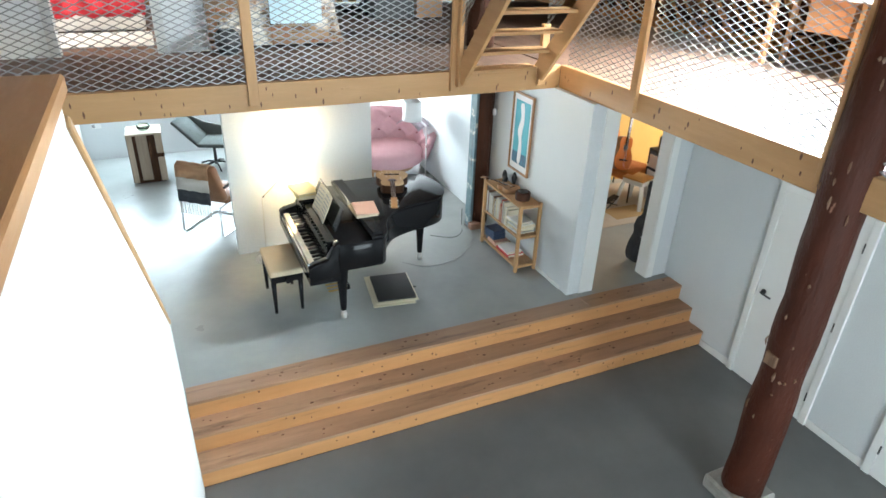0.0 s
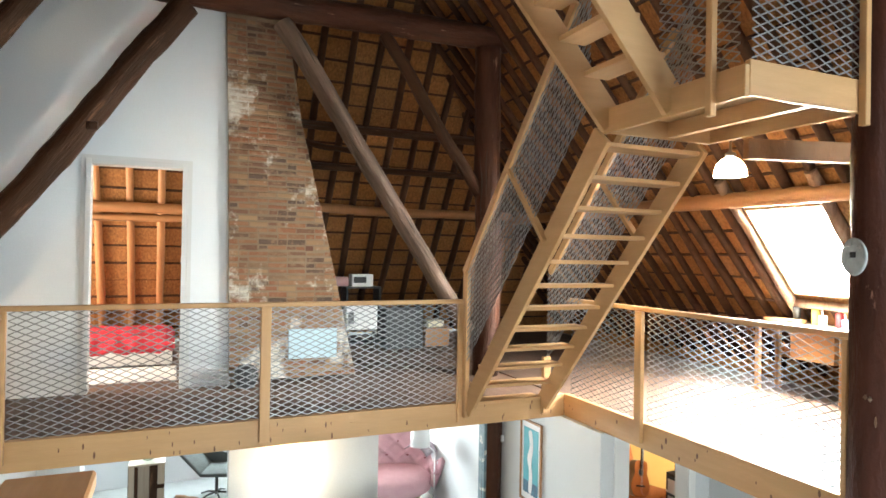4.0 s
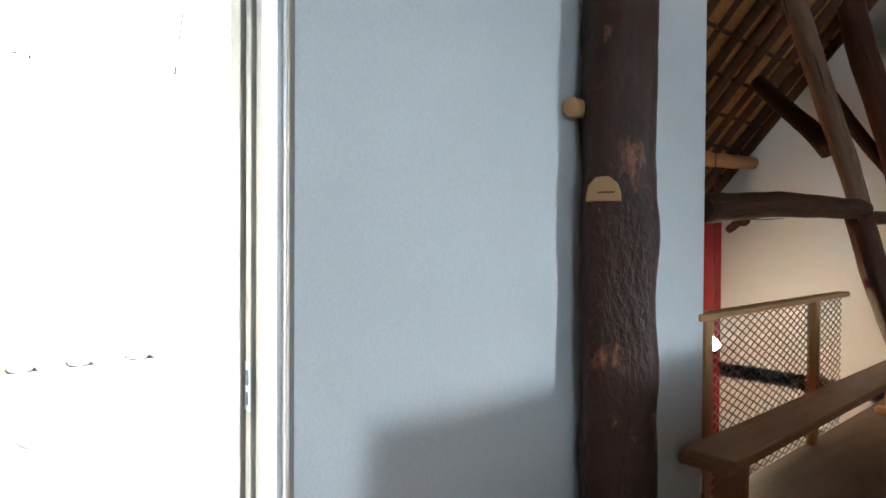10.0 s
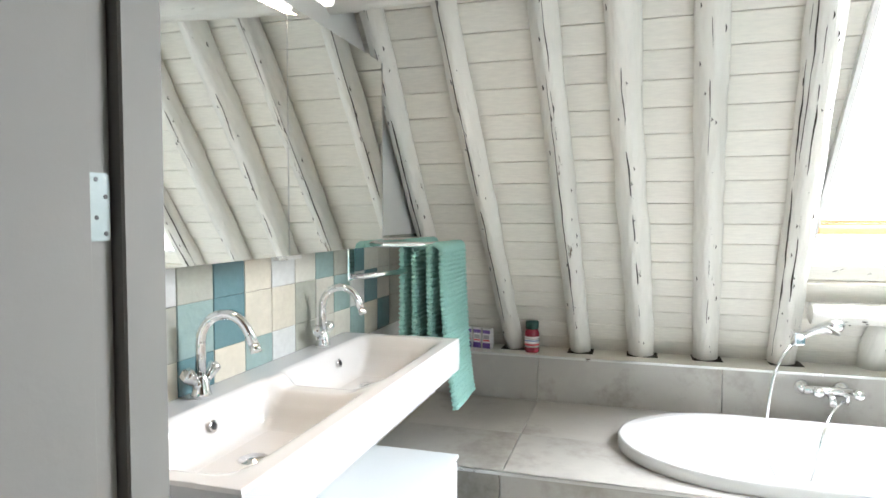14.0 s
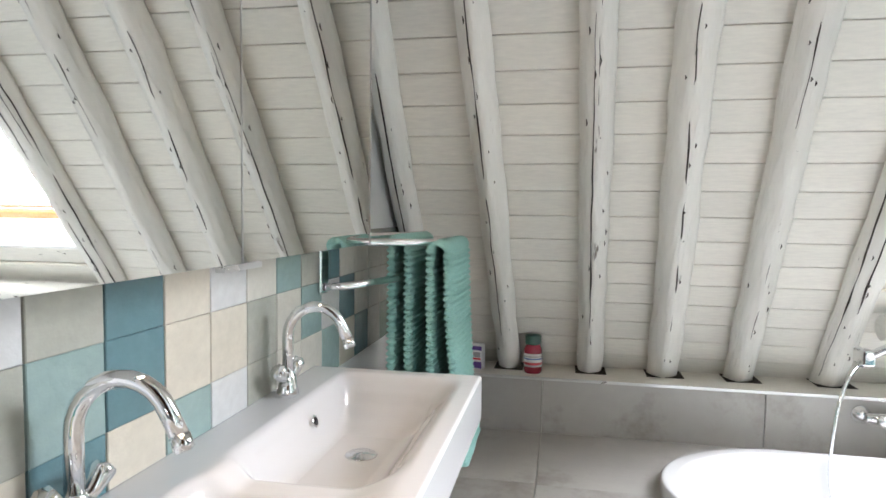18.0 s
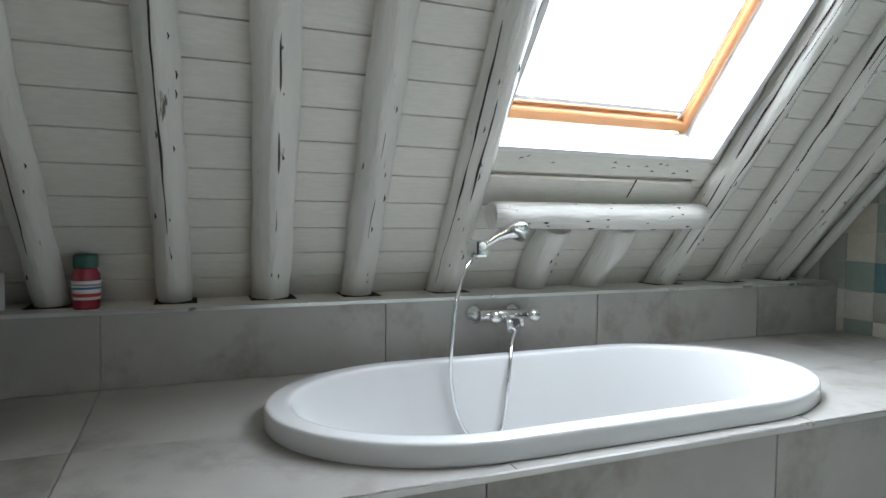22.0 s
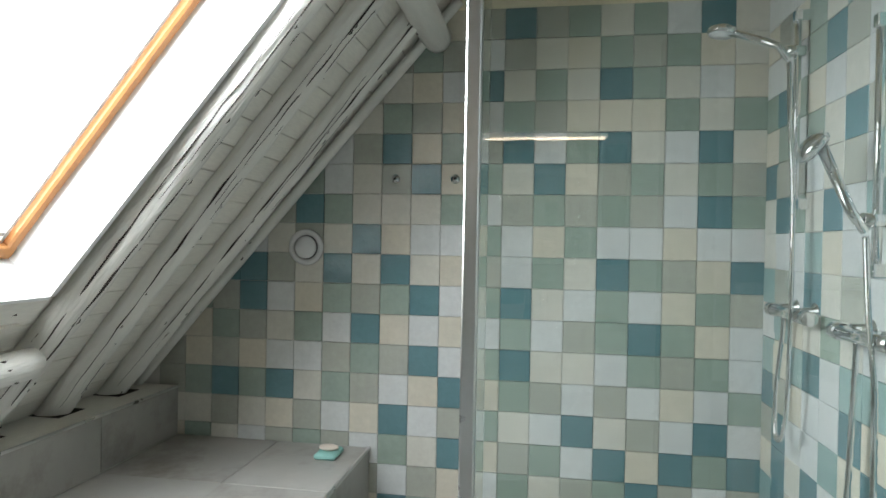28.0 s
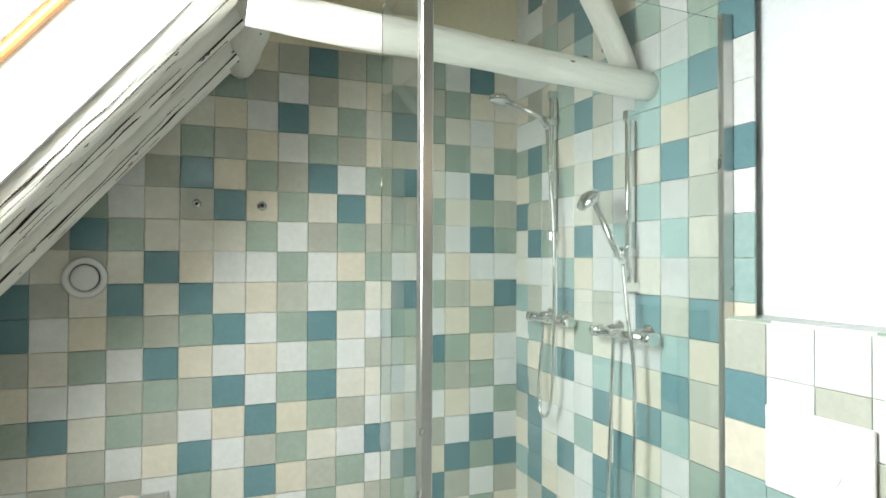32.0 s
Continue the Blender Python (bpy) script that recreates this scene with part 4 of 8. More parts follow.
# bedroom door lining
dl = tagged(new("door_1"), "pale grey door lining of the open bedroom doorway", "door frame", kind="structure")
for a in ((1.545, 1.60, NW - 0.03, NW + 0.14, 0, 2.43), (2.47, 2.525, NW - 0.03, NW + 0.14, 0, 2.43), (1.601, 2.469, NW - 0.03, NW + 0.14, 2.375, 2.43)):
    part("door_frame", B(*a, bevel=0.004), "frame_light", dl)
for a in ((1.505, 1.545, NW - 0.014, NW - 0.001, 0, 2.47), (2.525, 2.565, NW - 0.014, NW - 0.001, 0, 2.47), (1.546, 2.524, NW - 0.014, NW - 0.001, 2.43, 2.47)):
    part("architrave", B(*a), "frame_light", dl)
part("strike_plate", B(2.465, 2.469, NW, NW + 0.03, 1.35, 1.43), "white_paint", dl)

# attic stair
st = thing("attic_stair", "steep open pine stair with mesh sides up to the attic landing", "staircase")
S0, S1 = Vector((0, 2.56, 0.02)), Vector((0, 0.44, 2.40))
for x in (5.075, 5.95):
    part("stringer", obox(bmesh.new(), (x, 2.50, -0.02), (x, 0.44, 2.34), 0.04, 0.19, bevel=0.004), "pine_y", st)
for k in range(12):
    f = (k + 0.75) / 12.9
    c = Vector((0, 0.513 + 0.190 * (11 - k), 2.275 - 0.2045 * (11 - k)))
    part("tread", B(5.095, 5.93, c.y - 0.10, c.y + 0.095, c.z - 0.016, c.z + 0.016, bevel=0.004), "pine", st)
part("newel", B(5.03, 5.075, 2.46, 2.545, -0.1, 1.33, bevel=0.004), "pine_z", st)
part("newel", B(5.955, 6.04, 2.50, 2.545, -0.14, 0.45, bevel=0.004), "pine_z", st)
part("side_rail", obox(bmesh.new(), (5.045, 2.52, 1.33), (5.045, 0.72, 3.35), 0.05, 0.07, bevel=0.005), "pine_y", st)
part("side_rail", obox(bmesh.new(), (5.985, 2.45, 1.33), (5.985, 0.72, 3.30), 0.05, 0.07, bevel=0.005), "pine_y", st)
for x in (5.045, 5.985):
    part("rail_strut", obox(bmesh.new(), (x, 1.10, 1.62), (x, 1.67, 2.24), 0.035, 0.06, up=(1, 0, 0), bevel=0.003), "pine_y", st)
    dv = Vector((0, 0.52 - 2.50, 3.42 - 1.30))
    mesh_net("mesh_panel", st, (x, 2.50, 0.40), (0, -1, 0), (0, 0, 1), 1.95, 0.93, wire=0.006, shear=1.12)
ld = thing("attic_landing", "pine landing box high above the hall with mesh sides", "landing")
part("front_board", B(5.09, 5.125, -0.70, 0.47, 2.35, 2.52, bevel=0.004), "pine_y", ld)
part("side_board", B(5.126, 6.03, -0.70, -0.665, 2.36, 2.55, bevel=0.004), "pine", ld)
part("back_board", B(5.126, 6.03, 0.40, 0.435, 2.35, 2.50, bevel=0.004), "pine", ld)
part("east_board", B(5.995, 6.03, -0.66, 0.39, 2.35, 2.50, bevel=0.004), "pine_y", ld)
part("deck", B(5.126, 5.994, -0.66, 0.39, 2.47, 2.50), "pine", ld)
part("joist", B(5.6, 5.66, -0.66, 0.39, 2.36, 2.465), "pine_y", ld)
part("bearer", obox(bmesh.new(), (6.03, 0.10, 2.27), (7.9, -0.55, 2.25), 0.07, 0.14, bevel=0.004), "log_warm", ld)
for x, y in ((5.045, -0.52), (5.985, -0.747)):
    part("post", B(x, x + 0.043, y, y + 0.045, 2.28, 3.55, bevel=0.004), "pine_z", ld)
mesh_net("mesh_panel", ld, (5.16, -0.68, 2.56), (1, 0, 0), (0, 0, 1), 0.92, 0.95)
mesh_net("mesh_panel", ld, (5.11, -0.65, 2.54), (0, 1, 0), (0, 0, 1), 0.60, 0.95)
f2 = thing("upper_stair", "second short pine flight from the landing to the attic", "staircase")
for y in (0.42, -0.16):
    part("stringer", obox(bmesh.new(), (5.13, y, 2.42), (3.95, y, 3.75), 0.04, 0.20, bevel=0.004), "pine", f2)
for k in range(6):
    x, z = 4.98 - k * 0.195, 2.72 + k * 0.205
    part("tread", B(x - 0.11, x + 0.10, -0.138, 0.40, z - 0.018, z + 0.018, bevel=0.004), "pine_y", f2)
part("side_rail", obox(bmesh.new(), (5.13, 0.44, 3.45), (4.1, 0.44, 4.6), 0.05, 0.07), "pine", f2)

# hall lamp over the desk and other loft things
pl = thing("pendant_lamp", "white glass bell pendant lamp, lit", "lamp", (7.0, 1.10, 2.25))
part("shade", lathe(bmesh.new(), [(0.142, 0.0), (0.138, 0.05), (0.115, 0.11), (0.075, 0.155), (0.05, 0.165)], 28), glow("lit_opal_glass", (1.0, 0.86, 0.62), 5.0), pl, "glowing opal glass shade")
part("cap", lathe(bmesh.new(), [(0.05, 0.165), (0.045, 0.21), (0.012, 0.23), (0.010, 0.6)], 16), "steel", pl)
dk = thing("work_desk", "white topped desk with pine legs under the roof window", "desk", (0, 0, 0))
part("desktop", B(8.60, 9.05, 0.35, 2.25, 0.755, 0.79, bevel=0.004), "white_paint", dk)
# legs take the darker cap pine in place of shade under the desktop
for x in (8.62, 8.95):
    for y in (0.42, 1.12, 2.12):
        part("leg", B(x, x + 0.05, y, y + 0.05, 0, 0.755), "cap", dk)
part("drawer_box", B(8.66, 8.98, 1.25, 1.75, 0.42, 0.755, bevel=0.004), "cap", dk, "brown wooden drawer unit")
COL = dict((n, mat("plain_" + n, c, None, 0.5, bump=0.0)) for n, c in dict(redp=(0.55, 0.05, 0.06), yellow=(0.7, 0.5, 0.06), greenp=(0.05, 0.22, 0.08), white=(0.75, 0.75, 0.74), blue=(0.08, 0.16, 0.4), grey=(0.3, 0.3, 0.31), brown=(0.2, 0.09, 0.05), paper=(0.72, 0.66, 0.5), pink=(0.75, 0.45, 0.42)).items())
tr = thing("desk_tray", "brown wooden tray of pens on the desk", "tray", (8.80, 1.93, 0.79))
part("tray", B(-0.1, 0.1, -0.2, 0.2, 0, 0.05, bevel=0.006), "cap", tr)
for n, (dy, h, c) in enumerate(((-0.12, 0.14, "black"), (1.35 - 1.93, 0.16, "redp"), (1.5 - 1.93, 0.12, "white"), (1.62 - 1.93, 0.2, "yellow"), (1.25 - 1.93, 0.1, "blue"), (1.08 - 1.93, 0.15, "redp"), (0.95 - 1.93, 0.18, "greenp"))):
    cup = thing("desk_pot", "small " + {"black": "black", "redp": "red", "white": "white", "yellow": "yellow", "blue": "blue", "greenp": "green"}[c] + " pot standing on the desk", "pot", (8.84 + 0.05 * (n % 2), 1.93 + dy, 0.79 if n else 0.835), group="pots on the desk")
    part("pot", lathe(bmesh.new(), [(0.035, 0), (0.042, h * 0.7), (0.04, h)], 14), M["black_matt"] if c == "black" else COL[c], cup)
    part("contents", sweep(bmesh.new(), [(0, 0, h * 0.6), (0.01, 0.02, h + 0.06)], 0.008, 6), COL["white"], cup)

# things at the back of the loft
sh = thing("loft_shelf", "dark low shelf at the foot of the roof slope", "shelf", (4.95, 6.75, 0))
part("side", B(0, 0.03, 0, 0.35, 0, 0.95), "black_matt", sh)
part("side", B(0.55, 0.58, 0, 0.35, 0, 0.95), "black_matt", sh)
for z in (0.02, 0.45, 0.92):
    part("board", B(0.03, 0.55, 0, 0.35, z, z + 0.03), "black_matt", sh)
ra = thing("radio", "white box radio with a dark dial on the shelf", "radio", (5.05, 6.8, 0.95))
part("body", B(0, 0.36, 0, 0.2, 0, 0.2, bevel=0.01), COL["white"], ra)
part("dial", B(0.03, 0.24, -0.006, 0.0, 0.06, 0.16), "black_matt", ra)
lo = thing("rolled_blanket", "pinkish rolled blanket on the shelf", "blanket", (4.75, 6.9, 0.95))
part("roll", sweep(bmesh.new(), [(0, 0, 0.08), (0.25, 0, 0.08)], [0.08, 0.08], 14), COL["pink"], lo)
cb = thing("white_cabinet", "white metal cabinet box on thin legs", "cabinet", (4.85, 6.35, 0))
part("body", B(0, 0.5, 0, 0.3, 0.3, 0.68, bevel=0.008), COL["white"], cb)
part("dark_front", B(0.03, 0.12, -0.005, 0.0, 0.4, 0.58), "black_matt", cb)
for x in (0.01, 0.47):
    part("leg", B(x, x + 0.02, 0.02, 0.04, 0, 0.3), "black_matt", cb)
bx = thing("black_box", "matt black loudspeaker box on the loft floor", "loudspeaker", (5.45, 6.2, 0))
part("cabinet", B(0, 0.62, 0, 0.4, 0, 0.62, bevel=0.01), "black_matt", bx)
cr = thing("cardboard_box", "open brown cardboard box with papers", "box", (6.15, 6.3, 0))
part("carton", B(0, 0.42, 0, 0.35, 0, 0.3, bevel=0.006), "cap", cr)
part("papers", B(0.05, 0.35, 0.05, 0.3, 0.3, 0.42, bevel=0.02), COL["paper"], cr)
pf = thing("stone_pot", "dark round pot at the foot of the chimney", "pot", (3.15, 4.12, 0))
part("pot", lathe(bmesh.new(), [(0.09, 0), (0.13, 0.1), (0.12, 0.2), (0.08, 0.24)], 20), "black_matt", pf)

# bedroom seen by the door
bd = thing("bed", "low bed with a rumpled red quilt", "bed", (1.15, 5.75, 0))
part("base", B(0, 1.25, 0, 1.9, 0.02, 0.22, bevel=0.01), COL["white"], bd)
q = bmesh.new()
bmesh.ops.create_grid(q, x_segments=28, y_segments=36, size=0.5)
for v in q.verts:
    x, y = v.co.x * 2, v.co.y * 2
    v.co = Vector((0.62 + x * 0.66, 0.95 + y * 0.98, 0.34 + 0.05 * noise.noise(Vector((x * 4, y * 4, 3))) + 0.03 * noise.noise(Vector((x * 9, y * 9, 7))) - 0.12 * max(0, max(abs(x), abs(y)) - 0.85) / 0.15))
for f in q.faces:
    f.smooth = True
quilt = part("quilt", q, mat("red_quilt", (0.60, 0.02, 0.04), (0.45, 0.01, 0.03), 0.7, scale=14, bump=0.25), bd, "rumpled bright red quilt")
quilt.modifiers.new("thick", "SOLIDIFY").thickness = 0.05
rg = thing("bedroom_rug", "white woven rug on the bedroom floor", "rug", (1.2, 4.75, 0))
part("rug", B(0, 1.25, 0, 0.95, 0.0, 0.012, bevel=0.004), COL["white"], rg)
wb = thing("white_lamp_stand", "white wrapped floor lamp beside the bed", "lamp", (2.62, 5.4, 0))
part("body", lathe(bmesh.new(), [(0.10, 0), (0.11, 0.4), (0.10, 1.15), (0.03, 1.2)], 20), COL["paper"], wb)

# west void lamp and wall light
wl = thing("bare_bulb_lamp", "lit round bulb on a cable over the lower room", "lamp", (-1.46, 2.83, 0.45))
part("bulb", lathe(bmesh.new(), [(0.005, -0.06), (0.045, -0.04), (0.06, 0.0), (0.045, 0.04), (0.02, 0.07)], 20), glow("lit_bulb", (1.0, 0.80, 0.50), 25.0), wl, "glowing warm bulb")
part("cable", sweep(bmesh.new(), [(0, 0, 0.07), (0, 0, 1.9)], 0.006, 6), "black_matt", wl)
sco = thing("wall_light", "small white wall light on the post", "lamp", (0.09, 3.66, 2.03))
part("arm", sweep(bmesh.new(), [(-0.08, 0, 0), (0.0, 0, 0)], 0.012, 8), "white_paint", sco)
part("head", sweep(bmesh.new(), [(0.0, 0, 0), (0.07, 0, 0), (0.10, 0, 0)], [0.03, 0.025, 0.006], 12), "white_paint", sco)
kn = thing("brace_peg", "dark peg end on the slanting brace", "peg", (1.62, 3.88, 2.70))
part("peg", sweep(bmesh.new(), [(-0.03, 0, 0), (0.07, 0, 0.0)], [0.04, 0.045], 10), "log", kn)

# ---- bathroom ----
BF = 0.10                        # bathroom floor
RX, RZ0 = -3.24, 0.68            # foot of the rafters' front


def raf(z, off=0.0):
    """x of the rafters' inner line at a height, off metres into the room."""
    return RX + (z - RZ0) / SL + off


# doorway lining with two rebates
dj = tagged(new("door_2"), "grey-white door lining with steel hinges and strike plate", "door frame", kind="structure")
# the lining wears the darkened paint, so its shade is in the colour
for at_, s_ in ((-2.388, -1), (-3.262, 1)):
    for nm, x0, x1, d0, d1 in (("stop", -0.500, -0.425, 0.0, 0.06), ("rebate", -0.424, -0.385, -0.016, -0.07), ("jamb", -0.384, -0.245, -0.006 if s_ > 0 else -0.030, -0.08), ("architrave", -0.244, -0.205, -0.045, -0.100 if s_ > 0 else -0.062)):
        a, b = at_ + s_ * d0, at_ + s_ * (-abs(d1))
        part(nm, B(x0, x1, min(a, b), max(a, b), 0, 2.43, bevel=0.003), "frame_shaded", dj)
part("head", B(-0.50, -0.205, -3.24, -2.40, 2.37, 2.43, bevel=0.004), "frame_shaded", dj)
part("strike_plate", B(-0.423, -0.386, -2.3745, -2.3715, 0.945, 1.09), "steel", dj, "steel strike plate with two slots")
part("strike_slot", B(-0.414, -0.396, -2.3760, -2.3746, 1.02, 1.065), "black_matt", dj)
part("strike_slot", B(-0.412, -0.398, -2.3760, -2.3746, 0.962, 1.0), "black_matt", dj)
ZINC = mat("zinc_plated_steel", (0.27, 0.31, 0.30), (0.22, 0.26, 0.25), 0.6, 0.3, scale=12, bump=0.02)
for z in (0.32, 1.3235, 2.06):
    hg = part("hinge", prism(bmesh.new(), [(-0.386, 0), (-0.411, 0), (-0.4155, 0.002), (-0.417, 0.006), (-0.417, 0.078), (-0.4155, 0.082), (-0.411, 0.084), (-0.386, 0.084)], "y", -3.278, -3.2745), ZINC, dj, "zinc plated hinge leaf")
    hg.matrix_basis = pose(0, 0, z)
    for k in range(4):
        part("screw_hole", sweep(bmesh.new(), [(-0.403 + 0.007 * (-1 if k % 2 else 1), -3.2752, 0.076 - (0, 0.021, 0.047, 0.067)[k]), (-0.403 + 0.007 * (-1 if k % 2 else 1), -3.2738, 0.076 - (0, 0.021, 0.047, 0.067)[k])], 0.0030, 10), "black_matt", hg)

# the bathroom is laid out on a grid of its own and set beside the hall at the end
BATH = Matrix.Translation((0.312, 0.199, -0.115)) @ Matrix.Scale(1.1, 4)
BASIN_SIDE = Matrix.Translation((0.081, -0.0155, -0.027)) @ Matrix.Scale(0.99, 4)
_hall = set(scene.objects)

# boards of the slope
PIT = 0.0825                     # rise of one board


def slope_board(z0, z1, y0, y1):
    bm = bmesh.new()
    n = Vector((0.756, 0, -0.655))
    u = Vector((1 / SL, 0, 1)).normalized()
    o = Vector((west_x(z0), 0, z0)) + n * 0.006
    ln = (z1 - z0) / u.z
    ps = [(0.0006, 0.002), (0.0022, 0.012), (ln - 0.0022, 0.012), (ln - 0.0006, 0.002)]
    rows = [[bm.verts.new(o + u * a + n * b + Vector((0, y, 0))) for a, b in ps] for y in (y0, y1)]
    for k in range(3):
        bm.faces.new((rows[0][k], rows[0][k + 1], rows[1][k + 1], rows[1][k]))
    bmesh.ops.recalc_face_normals(bm, faces=bm.faces)
    return bm


roof_b = bpy.data.objects["roof_bath"]
k, z = 0, 0.50
while z < 3.1:
    if z + PIT > 1.12 and z < SKB[3] + 0.05:
        spans = ((-3.71, SKB[0] - 0.0), (SKB[1], 0.0))
    else:
        spans = ((-3.71, 0.0),)
    for a, b in spans:
        part("board", slope_board(z, z + PIT, a, b), "board", roof_b)
    z += PIT
    k += 1

# rafters, white logs with cracks
RAF = ((-3.50, -3.40, 0.046), (-3.15, -3.22, 0.048), (-2.812, -2.90, 0.050), (-2.517, -2.70, 0.060), (-2.222, -2.46, 0.054), (-1.885, -2.17, 0.058), (-0.88, -1.03, 0.060), (-0.52, -0.79, 0.054), (-0.19, -0.39, 0.054))
for n, (ya_, yb_, r) in enumerate(RAF):
    zt = 3.1
    rf = thing("white_rafter", "round white painted rafter with long drying cracks", "rafter", group="white rafters")
    a_p, b_p = Vector((raf(0.60, -r), ya_, 0.60)), Vector((raf(zt, -r * 0.9), yb_, zt))
    rf.matrix_world = along(a_p, b_p)
    back = rf.matrix_world.to_3x3().inverted()
    fwd, lat = back @ Vector((0.756, 0, -0.655)), back @ Vector((0, 1, 0))
    p0, p1 = Vector((0, 0, 0)), Vector((0, 0, (b_p - a_p).length))
    sd = 31 + n * 2.9
    part("log", log(bmesh.new(), p0, p1, r * 0.95, r * 0.82, sd, 0.007, 0.22, 20, 0.05, 0.12), "white_log", rf)
    o_ = (p1 - p0).orthogonal().normalized()
    q_o = (p1 - p0).normalized().cross(o_)

    def skin(f, a, k=1.0):
        """A point on the rafter's face: f along it, a round it."""
        bend_ = o_ * 0.014 * noise.noise(Vector((f * 2.3, sd * 3.1, 0.0))) + q_o * 0.014 * noise.noise(Vector((f * 2.3, 5.5, sd * 3.1)))
        return p0.lerp(p1, f) + bend_ + (fwd * math.cos(a) + lat * math.sin(a)) * r * k * (0.985 - 0.14 * f)

    for c, (f0, f1, wd) in enumerate((((0.02, 0.66, 0.0062), (0.6, 0.95, 0.0045)), ((0.04, 0.50, 0.0062), (0.42, 0.93, 0.005)), ((0.03, 0.24, 0.003), (0.33, 0.62, 0.0035), (0.7, 0.9, 0.004)))[(0, 0, 1, 0, 2, 0, 1, 2, 2)[n]]):
        cr_, rad = [], []
        m_ = int((f1 - f0) * 90)
        for i in range(m_ + 1):
            f = f0 + (f1 - f0) * i / m_
            cr_.append(skin(f, -0.15 + 0.45 * noise.noise(Vector((n * 1.7, f * 2.0, c))) + 0.10 * noise.noise(Vector((n, f * 26, c * 3.0)))))
            rad.append(max(0.0009, wd * 0.72 * math.sin(math.pi * (i + 0.3) / (m_ + 0.6)) * (0.65 + 0.7 * noise.noise(Vector((f * 22, n, c))))))
        part("crack", sweep(bmesh.new(), cr_, rad, 5, 0.0, n + c), "crack", rf)
    for c, (f0, f1, a0) in enumerate(((0.05, 0.55, -1.0), (0.35, 0.97, -0.75)) if n >= 5 else ()):
        m_ = int((f1 - f0) * 90)
        cr_ = [skin(f0 + (f1 - f0) * i / m_, a0 + 0.25 * noise.noise(Vector((n * 2.1, i * 0.05, c + 4.0))) + 0.08 * noise.noise(Vector((n, i * 0.4, c * 5.0)))) for i in range(m_ + 1)]
        rad = [max(0.0008, 0.0045 * math.sin(math.pi * (i + 0.3) / (m_ + 0.6)) * (0.6 + 0.8 * noise.noise(Vector((i * 0.3, n, c + 7.0))))) for i in range(m_ + 1)]
        part("crack", sweep(bmesh.new(), cr_, rad, 5, 0.0, n + c), "crack", rf)
    for i in range(30):
        f = (0.06 + 0.0313 * i + 0.05 * noise.noise(Vector((n * 3.3, i, 0.5)))) % 0.95
        a = 1.3 * noise.noise(Vector((n * 2.3, i * 2.1, 9))) * 1.6
        lg = 0.006 + 0.02 * abs(noise.noise(Vector((n, i, 4.4))))
        part("chip", sweep(bmesh.new(), [skin(f, a, 0.99), skin(f + lg * 0.25, a + 0.05, 1.0), skin(f + lg * 0.5, a, 0.99)], [0.001, 0.0024 + 0.0045 * abs(noise.noise(Vector((i, n, 7)))), 0.001], 5, 0.3, i), "crack", rf)
def white_timber(name, label, cat, p0, p1, r0, r1, seed, chips=10, grp="", bend=0.012, wob=0.08):
    """A white painted round timber whose paint has flaked in small dark chips."""
    ob = thing(name, label, cat, group=grp)
    ob.matrix_world = along(p0, p1)
    ln = (Vector(p1) - Vector(p0)).length
    part("log", log(bmesh.new(), (0, 0, 0), (0, 0, ln), r0, r1, seed, bend, 0.15, 18, 0.06, wob), "white_log", ob)
    rg_ = random.Random(int(seed * 10))
    for k in range(chips):
        z, a, w = rg_.uniform(0.04, ln - 0.06), rg_.uniform(0, 6.283), rg_.uniform(0.0014, 0.0042)
        rr = (r0 + (r1 - r0) * z / ln) * 1.03
        part("chip", sweep(bmesh.new(), [(rr * math.cos(a), rr * math.sin(a), z), (rr * math.cos(a + 0.04), rr * math.sin(a + 0.04), z + w * 3), (rr * math.cos(a), rr * math.sin(a), z + w * 6)], [0.001, w, 0.001], 5, 0.3, k), "crack", ob)
    return ob


for n, y in enumerate((-1.515, -1.228)):
    white_timber("white_rafter_stub", "short white painted rafter stub under the roof window", "rafter", (raf(0.58, -0.06), y, 0.58), (raf(0.93, -0.06), y - 0.03, 0.93), 0.060, 0.062, 61 + n, 8, "white rafters")
white_timber("window_header_log", "white painted log under the roof window with flaked paint", "log", (-2.968, -1.868, 0.946), (-2.968, -0.985, 0.952), 0.043, 0.045, 71, 44, bend=0.004, wob=0.05)
pu = white_timber("bath_purlin", "long white painted purlin log across the rafters", "purlin", (-1.965, -3.70, 2.045), (-1.945, -0.004, 2.20), 0.044, 0.062, 77, 34)
back = pu.matrix_world.inverted()
part("joint", sweep(bmesh.new(), [back @ Vector(p) for p in ((-1.935, -2.655, 2.055), (-1.915, -2.655, 2.09), (-1.935, -2.655, 2.128))], 0.004, 6), "crack", pu, "dark butt joint")
part("crack", sweep(bmesh.new(), [back @ Vector((-1.918 + 0.003 * math.sin(k), -3.5 + 0.07 * k, 2.058 + 0.0028 * k + 0.006 * math.sin(k * 0.7))) for k in range(12)], [0.001 + 0.003 * math.sin(k * 0.28) for k in range(12)], 5), "crack", pu)
white_timber("cross_log", "white painted log across the shower", "log", (-1.98, -0.98, 2.09), (-0.60, -1.0, 2.0), 0.056, 0.047, 79, 14)
white_timber("corner_strut", "white painted strut in the shower corner", "log", (-0.66, -0.90, 2.05), (-0.95, -0.84, 2.75), 0.045, 0.05, 83, 6)

white_timber("edge_batten", "thin weathered batten between roof slope and tiled wall", "batten", (raf(0.67, -0.05), -0.035, 0.67), (raf(2.35, -0.05), -0.035, 2.35), 0.022, 0.022, 91, 8, bend=0.004)

# roof window
N_ = Vector((-0.756, 0, 0.655))
U_ = Vector((1 / SL, 0, 1)).normalized()


